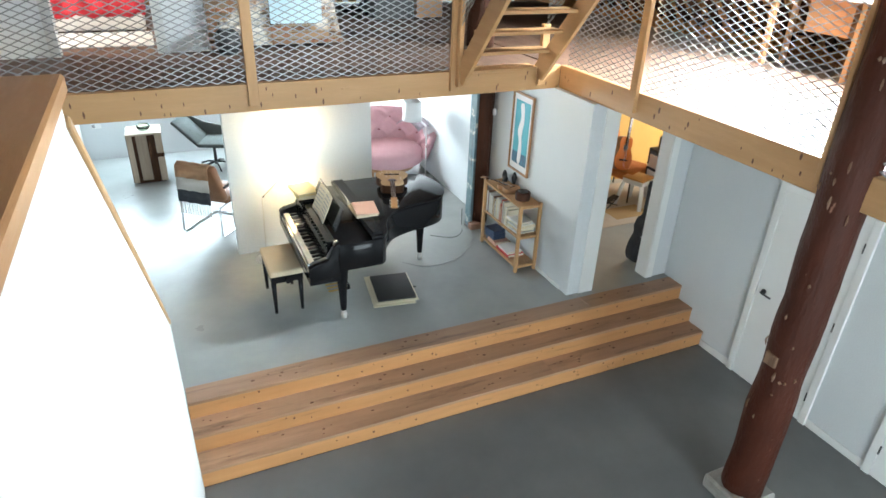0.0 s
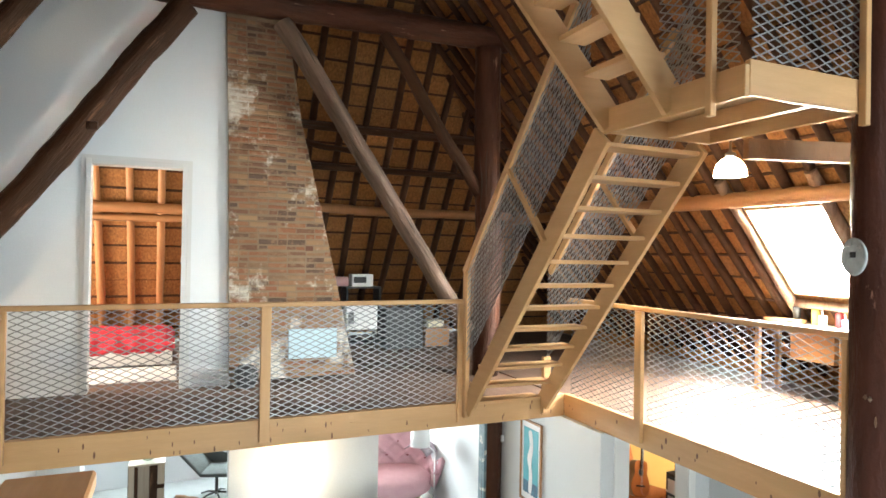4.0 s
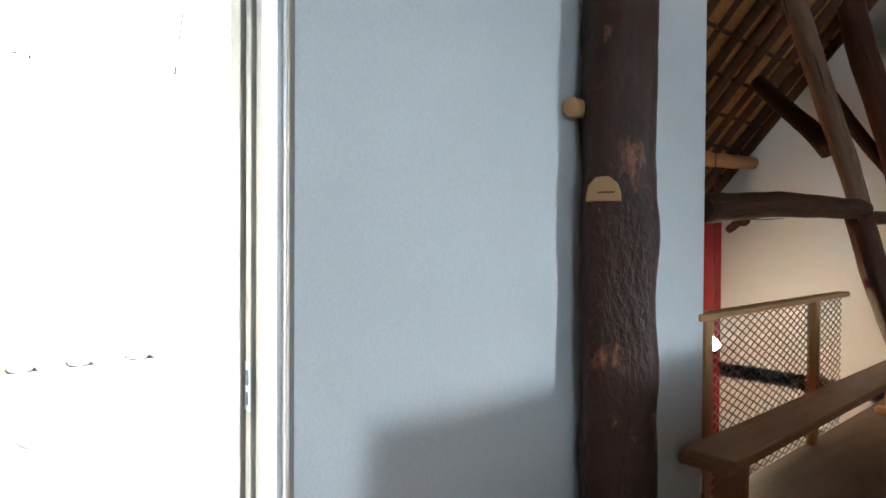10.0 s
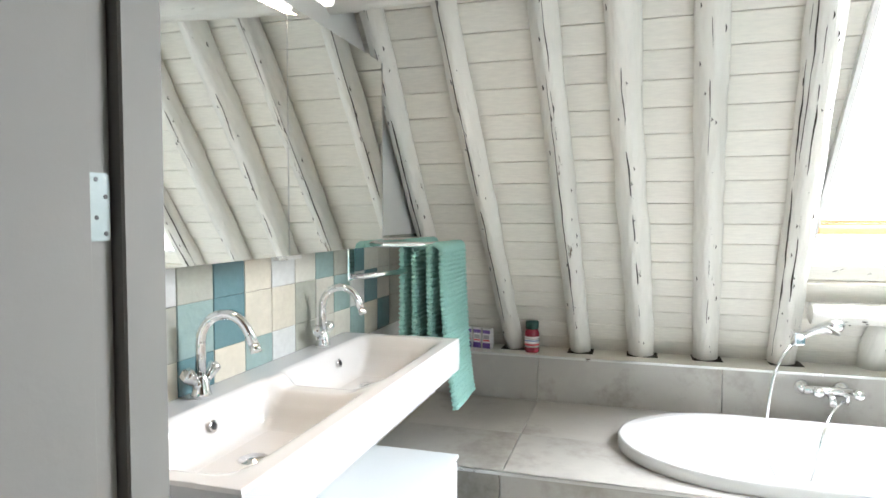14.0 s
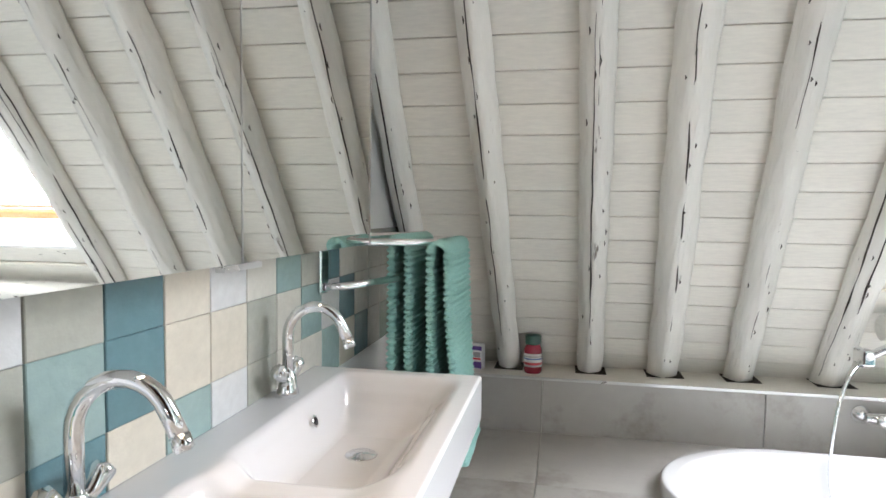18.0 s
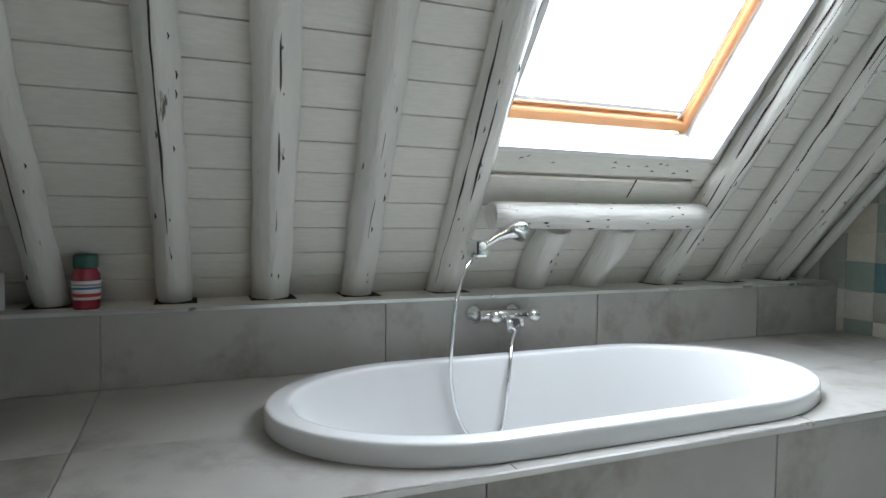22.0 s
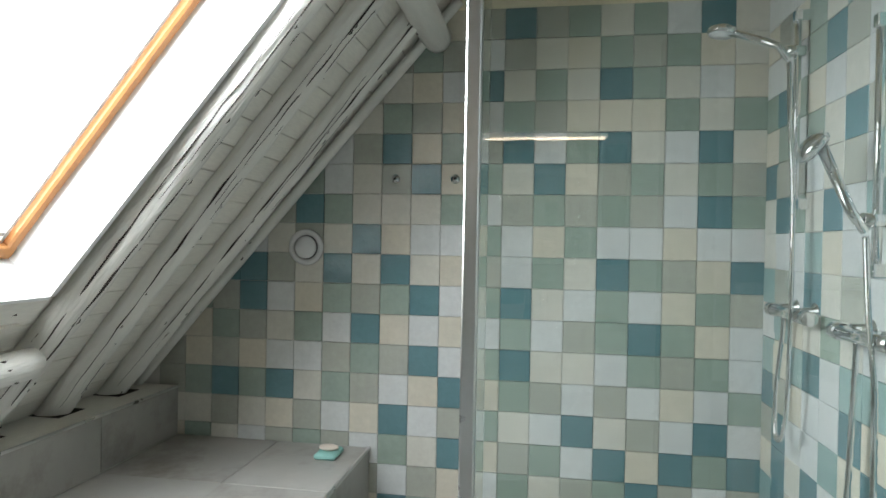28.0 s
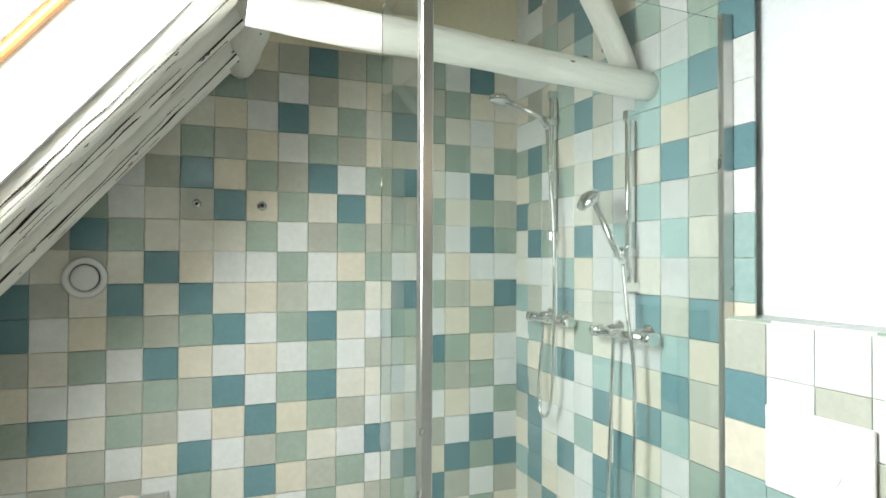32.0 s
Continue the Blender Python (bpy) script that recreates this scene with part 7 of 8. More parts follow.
def guitar(name, label, at, turn, tilt, scale, top, side):
    """A guitar along +y with its face up: body, face, hole, bridge, neck, head, strings."""
    g = thing(name, label, "guitar", at)
    g.matrix_world = pose(*at, tilt, 0, turn) @ Matrix.Scale(scale, 4)
    half = [(0.0, -0.24), (0.12, -0.225), (0.185, -0.13), (0.175, -0.03), (0.125, 0.07), (0.135, 0.15), (0.11, 0.225), (0.03, 0.245)]
    ol = smooth_outline([(x, y) for x, y in half] + [(-x, y) for x, y in reversed(half[1:])], 5)
    part("body", prism(bmesh.new(), ol, "z", -0.095, -0.001), side, g, "dark sides and back")
    part("face", prism(bmesh.new(), [(x * 1.005, y * 1.005) for x, y in ol], "z", 0.0, 0.004), top, g)
    part("sound_hole", lathe(bmesh.new(), [(0.044, 0.0042), (0.044, 0.0052)], 24, (0, 0.085, 0)), "black_matt", g)
    part("rosette", lathe(bmesh.new(), [(0.045, 0.0042), (0.058, 0.0042), (0.058, 0.0048), (0.045, 0.0048)], 24, (0, 0.085, 0)), "cap", g)
    part("bridge", B(-0.09, 0.09, -0.11, -0.085, 0.004, 0.013, bevel=0.002), "log", g)
    part("neck", B(-0.026, 0.026, 0.13, 0.62, 0.006, 0.022, bevel=0.004), "log", g)
    hd = part("head", obox(bmesh.new(), (0, 0.62, 0.013), (0, 0.80, -0.03), 0.07, 0.016, bevel=0.004), "cap", g)
    for k in range(3):
        for s in (-1, 1):
            part("tuner", B(s * 0.036 - 0.012, s * 0.036 + 0.012, 0.65 + 0.05 * k, 0.662 + 0.05 * k, -0.012 - 0.012 * k, 0.0 - 0.012 * k), "steel", hd)
    for k in range(6):
        part("string", B(-0.020 + 0.008 * k, -0.019 + 0.008 * k, -0.10, 0.62, 0.0235, 0.0245), "steel", g)
    return g


guitar("small_guitar", "small guitar with pale spruce face lying on the piano lid", (4.63, 3.22, TOP + 0.153), 162, 0, 0.95, SPRUCE, "log")

ps = thing("piano_stool", "black piano stool with a cream upholstered seat", "stool", (3.12, 2.62, ZP))
part("seat", soft(B(0, 0.34, 0, 0.60, 0.435, 0.50), 0.02, 3), CLOTH["cream"], ps, "cream cloth seat")
part("apron", B(0.01, 0.33, 0.01, 0.59, 0.36, 0.434, bevel=0.006), "black", ps)
for x in (0.035, 0.305):
    for y in (0.035, 0.565):
        part("leg", lathe(bmesh.new(), [(0.016, 0), (0.022, 0.2), (0.026, 0.36)], 8, (x, y, 0)), "black", ps)
part("knob", sweep(bmesh.new(), [(0.17, 0.01, 0.40), (0.17, -0.05, 0.40)], [0.022, 0.026], 12), "black", ps)

fl = thing("floor_lamp", "lit floor lamp with white shade and bent steel arm", "lamp", (3.27, 3.86, ZP))
part("base", lathe(bmesh.new(), [(0.13, 0), (0.13, 0.012), (0.02, 0.02)], 28), "steel", fl)
part("pole", sweep(bmesh.new(), [(0, 0, 0.015), (0.02, 0.0, 0.80)], 0.008, 8), "steel", fl)
part("arm", sweep(bmesh.new(), [(0.02, 0, 0.79), (0.31, 0.0, 1.06), (0.355, 0.0, 1.12)], 0.007, 8), "steel", fl)
part("shade", lathe(bmesh.new(), [(0.142, 1.09), (0.115, 1.44), (0.112, 1.44), (0.139, 1.09)], 32, (0.37, -0.02, 0)), glow("lit_lamp_shade", (1.0, 0.90, 0.72), 2.2), fl, "glowing white cloth shade")
lamp_point("floor_lamp_light", (3.64, 3.84, ZP + 1.46), 2.3, (1.0, 0.70, 0.36), 0.05)

mp_ = thing("score_folder", "black score folder with paper sheets lying on the floor", "folder", (4.12, 2.38, ZP), -8)
part("sheet", B(0.0, 0.46, 0.0, 0.66, 0.0, 0.008, bevel=0.002), COL["paper"], mp_)
part("sheet", box(bmesh.new(), 0.03, 0.50, 0.04, 0.63, 0.009, 0.02, bevel=0.003), COL["paper"], mp_)
part("cover", soft(B(0.06, 0.48, 0.07, 0.60, 0.021, 0.045), 0.006), "black_matt", mp_)
part("ribbon", B(0.45, 0.53, 0.30, 0.32, 0.012, 0.02), "black_matt", mp_)
ca = thing("floor_cable", "thin grey cable trailing over the concrete floor", "cable", (0, 0, ZP))
part("cable", sweep(bmesh.new(), curve_open([(4.75, 3.2, 0.008), (5.0, 3.0, 0.008), (5.4, 3.05, 0.008), (5.75, 3.35, 0.008), (5.95, 3.72, 0.008), (5.9, 3.9, 0.02)], 8), 0.004, 6), COL["grey"], ca)
part("loop", sweep(bmesh.new(), curve_open([(5.35, 3.75, 0.008), (5.6, 3.6, 0.008), (5.78, 3.7, 0.008), (5.9, 3.95, 0.008), (5.92, 4.0, 0.2)], 8), 0.004, 6), "black_matt", ca)

# old pillar
op = thing("old_pillar", "old brown pillar with peeling blue paint on one side", "post", (5.98, 3.74, ZP))
part("shaft", log(bmesh.new(), (0.12, 0.11, 0.05), (0.12, 0.11, 2.17), 0.105, 0.105, 31.0, 0.01, 0.9, 12, 0.2, 0.06), "log_red", op)
part("blue_side", B(-0.03, 0.005, 0.06, 0.22, 0.0, 2.17, bevel=0.006), mat("peeling_blue_paint", (0.10, 0.18, 0.22), (0.22, 0.28, 0.29), 0.7, scale=5, bump=0.2, spots=(0.5, 0.5, 0.46), spot_scale=6, spot_at=0.56), op, "peeling blue painted board")
part("brick_foot", B(-0.06, 0.10, -0.03, 0.06, 0, 0.09, bevel=0.008), mat("old_brick", (0.33, 0.17, 0.11), (0.45, 0.33, 0.26), 0.85, scale=6, bump=0.2), op, "crumbling brick foot")
part("switch", B(0.16, 0.20, -0.03, -0.005, 1.55, 1.63, bevel=0.004), COL["white"], op)

# bookshelf
bs = thing("pine_bookshelf", "low open pine bookshelf half full of books and sheet music", "shelf", (5.90, 2.50, ZP))
for x in (0.0, 0.255):
    for y in (0.0, 0.86):
        part("upright", B(x, x + 0.035, y, y + 0.04, 0, 0.86, bevel=0.003), "pine_z", bs)
for z in (0.06, 0.44, 0.82):
    part("shelf_board", B(0.004, 0.286, 0.041, 0.859, z, z + 0.022, bevel=0.002), "pine_y", bs)
    for x in (0.036, 0.235):
        part("cross_bar", B(0.036, 0.254, 0.012 if x < 0.1 else 0.87, 0.030 if x < 0.1 else 0.888, z - 0.01, z + 0.02), "pine", bs)
random.seed(14)
pal = [COL[c] for c in ("redp", "white", "grey", "paper", "brown", "grey", "paper", "white")] + [CRM, PNK]
nmz = ["red", "white", "grey", "pale", "brown", "grey", "pale", "white", "cream", "salmon"]
y = 3.34
while y > 2.80:
    t = random.uniform(0.008, 0.024)
    hh, dd, c = random.uniform(0.20, 0.29), random.uniform(0.16, 0.22), random.randrange(10)
    ob = book((5.93, y, ZP + 0.463), (hh, dd, t), pal[c], nmz[c] + " book standing upright on the pine shelf", 0, "book", "books on the shelf")
    ob.matrix_world = Matrix.Translation((5.925, y, ZP + 0.463)) @ Matrix(((0, 1, 0, 0), (0, 0, -1, 0), (-1, 0, 0, hh), (0, 0, 0, 1)))
    y -= t + 0.001
for k in range(9):
    c = random.choice((3, 1, 6, 8, 5, 7))
    book((5.93 + random.uniform(-0.01, 0.02), 2.56 + random.uniform(-0.01, 0.02), ZP + 0.463 + k * 0.017), (0.21, 0.24, 0.016), pal[c], nmz[c] + " magazine in a flat pile on the shelf", random.uniform(-5, 5), "magazine", "magazines on the shelf")
for k, (yy, c, w, d, t) in enumerate(((3.05, 9, 0.2, 0.2, 0.05), (2.72, 0, 0.22, 0.30, 0.035), (2.74, 1, 0.2, 0.24, 0.03))):
    book((5.93, yy, ZP + 0.083 + (0.036 if k == 2 else 0)), (w, d, t), pal[c], nmz[c] + " folder lying on the lowest shelf", 0, "folder", "folders on the shelf")
for k in range(3):
    bx = thing("storage_box", "small dark blue box stacked on the lowest shelf", "box", (5.94, 3.12, ZP + 0.083 + 0.056 * k), 4 * k, "blue boxes")
    part("box", B(0, 0.18, 0.0, 0.2, 0, 0.055, bevel=0.004), mat("navy_card", (0.03, 0.05, 0.10), None, 0.6, bump=0.02) if k == 0 else bpy.data.materials["navy_card"], bx)
dr = thing("wooden_drum", "small round red-brown wooden box on the bookshelf", "box", (6.05, 2.72, ZP + 0.842))
part("body", lathe(bmesh.new(), [(0.085, 0), (0.088, 0.01), (0.088, 0.085), (0.08, 0.095)], 24), "log_red", dr)
part("lid", lathe(bmesh.new(), [(0.06, 0.096), (0.02, 0.11)], 20), "black_matt", dr)
uk = guitar("ukulele", "small brown ukulele lying on top of the bookshelf", (6.02, 3.0, ZP + 0.842 + 0.058), 20, 0, 0.55, "cap", "cap")
for k, yy in enumerate((3.22, 3.30, 3.12)):
    tk = thing("trinket", "small dark metal ornament on the bookshelf", "ornament", (6.10 + 0.03 * k, yy, ZP + 0.842), group="ornaments on the shelf")
    part("body", lathe(bmesh.new(), [(0.03, 0), (0.02, 0.03), (0.035, 0.06 + 0.02 * k), (0.01, 0.11 + 0.03 * k)], 14), "black_matt", tk)

po = thing("framed_poster", "framed blue poster with a pale shape hanging on the wall", "poster", (6.198, 2.88, ZP + 1.02))
for a in ((-0.025, 0, 0, 0.445, 0, 0.022), (-0.025, 0, 0, 0.445, 0.918, 0.94), (-0.025, 0, 0, 0.02, 0.0221, 0.9179), (-0.025, 0, 0.425, 0.445, 0.0221, 0.9179)):
    part("frame", B(*a), "cap", po)
part("mount", B(-0.010, -0.002, 0.021, 0.424, 0.023, 0.917), COL["white"], po)
part("print", B(-0.013, -0.0105, 0.065, 0.38, 0.10, 0.85), mat("poster_blue", (0.06, 0.36, 0.44), (0.10, 0.42, 0.50), 0.5, bump=0.0), po)
part("dark_band", B(-0.0145, -0.0132, 0.066, 0.379, 0.101, 0.24), mat("poster_dark_blue", (0.02, 0.06, 0.12), (0.05, 0.18, 0.26), 0.5, scale=20, bump=0.0), po)
part("pale_shape", prism(bmesh.new(), smooth_outline([(0.20, 0.12), (0.26, 0.14), (0.25, 0.36), (0.29, 0.50), (0.24, 0.66), (0.27, 0.80), (0.20, 0.82), (0.17, 0.64), (0.20, 0.46), (0.18, 0.30)], 4), "x", -0.0165, -0.0147), COL["white"], po)

# ---- sitting corner behind the slab ----
so = thing("tufted_sofa", "pink tufted shell sofa with a woven throw", "sofa", (5.62, 6.15, ZP), -20)
bm = bmesh.new()
n, m = 84, 24
grid = []
for i in range(n + 1):
    a = radians(-25 + 230 * i / n)
    row = []
    for j in range(m + 1):
        f = j / m
        hgt = 0.32 + f * (0.42 + 0.20 * min(1.0, max(0.0, min(i * 230 / n - 12, 218 - i * 230 / n) / 34)))
        u_, v_ = i / 12.0, j / 12.0
        fold = [abs((w + 0.5) % 1.0 - 0.5) for w in (u_ + v_, u_ - v_)]
        tuft = 0.030 * sum(math.exp(-(q_ / 0.10) ** 2) for q_ in fold) if 0.1 < f < 0.95 else 0.0
        r = 0.50 + 0.16 * f - tuft
        row.append(bm.verts.new((r * 1.15 * math.cos(a), r * 0.85 * math.sin(a), hgt)))
    grid.append(row)
for i in range(n):
    for j in range(m):
        bm.faces.new((grid[i][j], grid[i + 1][j], grid[i + 1][j + 1], grid[i][j + 1])).smooth = True
bs_ = part("backrest", bm, CLOTH["pink"], so, "buttoned pink back")
bs_.modifiers.new("thick", "SOLIDIFY").thickness = -0.09
part("seat", soft(lathe(bmesh.new(), [(0.50, 0.20), (0.56, 0.24), (0.56, 0.38), (0.50, 0.44), (0.1, 0.45)], 32), 0.01), CLOTH["pink"], so)
part("base", lathe(bmesh.new(), [(0.42, 0.12), (0.46, 0.2)], 28), "cap", so)
for a in (45, 135, 225, 315):
    part("leg", lathe(bmesh.new(), [(0.014, 0), (0.02, 0.14)], 8, (0.34 * math.cos(radians(a)), 0.34 * math.sin(radians(a)), 0)), "cap", so)
for i in range(5):
    for j in range(2):
        a = radians(40 + 32 * i + 16 * j)
        r = 0.545 + 0.075 * j
        part("button", lathe(bmesh.new(), [(0.022, -0.008), (0.018, 0.008), (0.004, 0.012)], 10, (r * 1.13 * math.cos(a), r * 0.82 * math.sin(a), 0.58 + 0.2 * j)), mat("dark_pink_button", (0.35, 0.12, 0.15), None, 0.8) if i + j == 0 else bpy.data.materials["dark_pink_button"], so)
th = thing("woven_throw", "grey and pink woven throw over the sofa arm", "blanket", (0, 0, 0))
bm = bmesh.new()
rows = []
for i in range(13):
    f = i / 12
    p = Vector((5.92 + 0.20 * f, 6.28 - 0.42 * f, ZP + 0.80 + 0.16 * math.sin(f * 2.6) - 0.10 * f))
    rows.append([bm.verts.new(p + Vector((0.14 * s, 0.10 * s, -0.03 * abs(s) + 0.01 * noise.noise(Vector((f * 5, s * 3, 1)))))) for s in (-1, -0.5, 0, 0.5, 1)])
for a, b in zip(rows, rows[1:]):
    for k in range(4):
        bm.faces.new((a[k], a[k + 1], b[k + 1], b[k])).smooth = True
thp = part("throw", bm, mat("throw_weave", (0.28, 0.24, 0.27), (0.52, 0.40, 0.42), 0.9, scale=14, bump=0.2, stretch=(1, 4, 1)), th)
thp.modifiers.new("thick", "SOLIDIFY").thickness = 0.015
wf = thing("white_floor_lamp", "white floor lamp with a drum shade behind the sofa", "lamp", (6.10, 5.72, ZP))
part("base", lathe(bmesh.new(), [(0.12, 0), (0.12, 0.015), (0.015, 0.02)], 24), "white_paint", wf)
part("pole", sweep(bmesh.new(), [(0, 0, 0.015), (0, 0, 0.8), (-0.02, 0, 0.86), (-0.24, -0.05, 1.05)], 0.012, 8), "white_paint", wf)
part("shade", lathe(bmesh.new(), [(0.15, 0.98), (0.14, 1.27), (0.135, 1.27), (0.145, 0.98)], 28, (-0.26, -0.06, 0)), COL["white"], wf)

# ---- sitting room west of the slab ----
cd = thing("wooden_cabinet", "low cabinet of reclaimed pale and dark wooden strips", "cabinet", (1.86, 6.84, ZP))
part("carcass", B(0.01, 0.47, 0.012, 0.44, 0.06, 0.745), "log", cd)
part("plinth", B(0.04, 0.44, 0.04, 0.42, 0.0, 0.06), "log", cd)
wood_pale = mat("bleached_plank", (0.40, 0.32, 0.24), (0.30, 0.22, 0.15), 0.7, scale=4, bump=0.15, stretch=(5, 5, 0.5), fine=30, vary=0.2)
for a, b, z0, z1, mm in ((0.0, 0.075, 0.03, 0.745, wood_pale), (0.078, 0.12, 0.06, 0.745, "log"), (0.123, 0.27, 0.06, 0.745, wood_pale), (0.273, 0.375, 0.06, 0.745, "log"), (0.378, 0.47, 0.03, 0.40, wood_pale), (0.378, 0.47, 0.405, 0.46, "log"), (0.378, 0.47, 0.465, 0.745, wood_pale)):
    part("strip", B(a, b, -0.008 if mm == wood_pale else 0.0, 0.012, z0, z1, bevel=0.002), mm, cd)
part("top", B(-0.005, 0.48, -0.012, 0.45, 0.746, 0.77, bevel=0.003), wood_pale, cd)
for k in range(5):
    part("side_strip", B(-0.008, 0.009, 0.014 + 0.085 * k, 0.096 + 0.085 * k, 0.03, 0.745, bevel=0.002), wood_pale if k % 2 else M["log"], cd)
gb = thing("glass_bowl", "clear green-tinted glass bowl on the wooden cabinet", "bowl", (2.11, 7.04, ZP + 0.77))
part("bowl", lathe(bmesh.new(), [(0.05, 0.0), (0.09, 0.03), (0.10, 0.08), (0.095, 0.08), (0.085, 0.033), (0.045, 0.006)], 24), glass_mat("green_glass", (0.75, 0.95, 0.88)), gb)
sk = thing("wall_socket", "white double socket on the back wall", "socket", (1.32, 8.196, ZP + 0.52))
part("plate", B(0, 0.15, -0.008, 0, 0, 0.08, bevel=0.003), COL["white"], sk)
part("insert", B(0.015, 0.06, -0.010, -0.0085, 0.015, 0.065), COL["grey"], sk)

lc = thing("cantilever_chair", "brown leather cantilever armchair on a chrome sled base", "chair", (3.00, 4.86, ZP), 50)
part("sled", sweep(bmesh.new(), [(0.30, 0.50, 0.42), (-0.28, 0.50, 0.40), (-0.30, 0.50, 0.03), (-0.26, 0.50, 0.014), (0.36, 0.50, 0.014), (0.38, 0.46, 0.014), (0.38, -0.02, 0.014), (0.36, -0.06, 0.014), (-0.26, -0.06, 0.014), (-0.30, -0.06, 0.03), (-0.28, -0.06, 0.40), (0.30, -0.06, 0.42)], 0.013, 8), "chrome", lc)
part("seat", soft(box(bmesh.new(), -0.05, 0.46, -0.02, 0.46, 0.36, 0.46), 0.03, 3), LEATHER, lc)
part("backrest", soft(obox(bmesh.new(), (-0.05, 0.22, 0.42), (-0.24, 0.22, 0.92), 0.50, 0.11, up=(1, 0, 0.3)), 0.04, 3), LEATHER, lc)
for y in (-0.045, 0.485):
    part("armrest", sweep(bmesh.new(), [(0.40, y, 0.42), (0.38, y, 0.60), (0.25, y, 0.64), (-0.12, y, 0.62)], 0.016, 8), "black_matt", lc)
bl = thing("striped_blanket", "tan, white and charcoal striped blanket with fringes over the chair back", "blanket", (3.00, 4.86, ZP), 50)
prof = [(-0.17, 0.80), (-0.20, 0.93), (-0.26, 0.965), (-0.325, 0.93), (-0.34, 0.78), (-0.345, 0.62), (-0.35, 0.46)]
for k, (a, b, c) in enumerate(((0, 1, "tan"), (1, 2, "tan"), (2, 3, "tan"), (3, 4, "tan"), (4, 5, "offwhite"), (5, 6, "charcoal"))):
    q = bmesh.new()
    ra, rb = [], []
    for s in range(9):
        yy = 0.02 + 0.44 * s / 8
        wv = 0.012 * math.sin(s * 2.2)
        ra.append(q.verts.new((prof[a][0] + wv, yy, prof[a][1])))
        rb.append(q.verts.new((prof[b][0] + wv, yy, prof[b][1])))
    for s in range(8):
        q.faces.new((ra[s], ra[s + 1], rb[s + 1], rb[s])).smooth = True
    part("stripe", q, CLOTH[c], bl).modifiers.new("thick", "SOLIDIFY").thickness = 0.014
for s in range(13):
    yy = 0.025 + 0.43 * s / 12
    part("fringe", sweep(bmesh.new(), [(-0.35, yy, 0.46), (-0.352, yy + 0.006 * (s % 3 - 1), 0.38), (-0.35, yy, 0.30)], 0.006, 5), CLOTH["offwhite"], bl)
sv = thing("swivel_chair", "grey-green shell swivel chair on a black star foot", "chair", (2.98, 7.32, ZP), -20)
part("shell", soft(obox(bmesh.new(), (-0.42, 0, 0.80), (-0.05, 0, 0.42), 0.56, 0.05, up=(0.6, 0, 0.6)), 0.02), CLOTH["greengrey"], sv)
part("seat", soft(box(bmesh.new(), -0.08, 0.42, -0.28, 0.28, 0.40, 0.46), 0.02), CLOTH["greengrey"], sv)
part("side", soft(prism(bmesh.new(), [(-0.30, 0.44), (-0.40, 0.80), (-0.1, 0.66), (0.38, 0.56), (0.38, 0.46)], "y", 0.28, 0.31), 0.006), CLOTH["greengrey"], sv)
part("pole", sweep(bmesh.new(), [(0.1, 0, 0.05), (0.1, 0, 0.40)], 0.025, 10), "black_matt", sv)
for k in range(5):
    a = radians(72 * k + 10)
    part("foot", sweep(bmesh.new(), [(0.1, 0, 0.09), (0.1 + 0.16 * math.cos(a), 0.16 * math.sin(a), 0.07), (0.1 + 0.30 * math.cos(a), 0.30 * math.sin(a), 0.014)], [0.018, 0.014, 0.012], 8), "black_matt", sv)

# ---- music room ----
structure("wall_music_room", boxes((6.36, 10.4, 4.62, 4.76, ZP, -0.2)), mat("warm_yellow_paint", (0.72, 0.44, 0.12), (0.68, 0.40, 0.10), 0.7, scale=2, bump=0.02), "warm yellow painted back wall of the music room", "wall")
structure("wall_music_east", boxes((10.4, 10.55, 1.0, 4.76, ZP, -0.2)), "plaster", "white end wall of the music room", "wall")
structure("wall_music_south", boxes((7.76, 10.4, 1.80, 1.94, ZP, -0.2)), "plaster", "white wall of the music room", "wall")
wd = thing("white_door_leaf", "white painted door leaf leaning at the yellow wall", "door leaf", (8.45, 4.5, ZP))
part("panel", B(-0.30, 0.12, 0.0, 0.05, 0, 1.3, bevel=0.004), COL["white"], wd)
rgm = thing("music_rug", "pale woven rug in the music room", "rug", (7.62, 3.14, ZP))
part("rug", B(0, 1.9, 0, 1.3, 0.0, 0.012, bevel=0.004), CLOTH["rug"], rgm)
part("border", B(0.4, 1.0, 0.15, 0.5, 0.0121, 0.015), mat("rug_ochre", (0.50, 0.34, 0.16), (0.42, 0.28, 0.13), 0.9, bump=0.1), rgm)
oc = thing("orange_armchair", "orange upholstered armchair with a black frame in the music room", "chair", (8.72, 4.12, ZP), 25)
part("seat", soft(B(-0.32, 0.32, -0.30, 0.28, 0.34, 0.46), 0.03, 3), CLOTH["orange"], oc)
part("backrest", soft(obox(bmesh.new(), (0, 0.24, 0.42), (0, 0.38, 0.98), 0.62, 0.10, up=(0, 1, 0)), 0.03, 3), CLOTH["orange"], oc)
for x in (-0.30, 0.30):
    for y in (-0.26, 0.26):
        part("leg", sweep(bmesh.new(), [(x, y, 0.35), (x * 1.08, y * 1.08, 0)], 0.012, 8), "black_matt", oc)
g2 = guitar("classical_guitar", "orange-brown classical guitar leaning on the armchair", (8.50, 3.98, ZP + 0.72), 168, 0, 1.0, CEDAR, "cap")
g2.matrix_world = Matrix.Translation((8.50, 3.92, ZP + 0.73)) @ Matrix.Rotation(radians(10), 4, "Z") @ Matrix.Rotation(radians(80), 4, "X") @ Matrix.Rotation(radians(-14), 4, "Z")
sl = thing("side_stool", "white metal stool with an orange wooden top", "stool", (8.62, 3.66, ZP), 20)
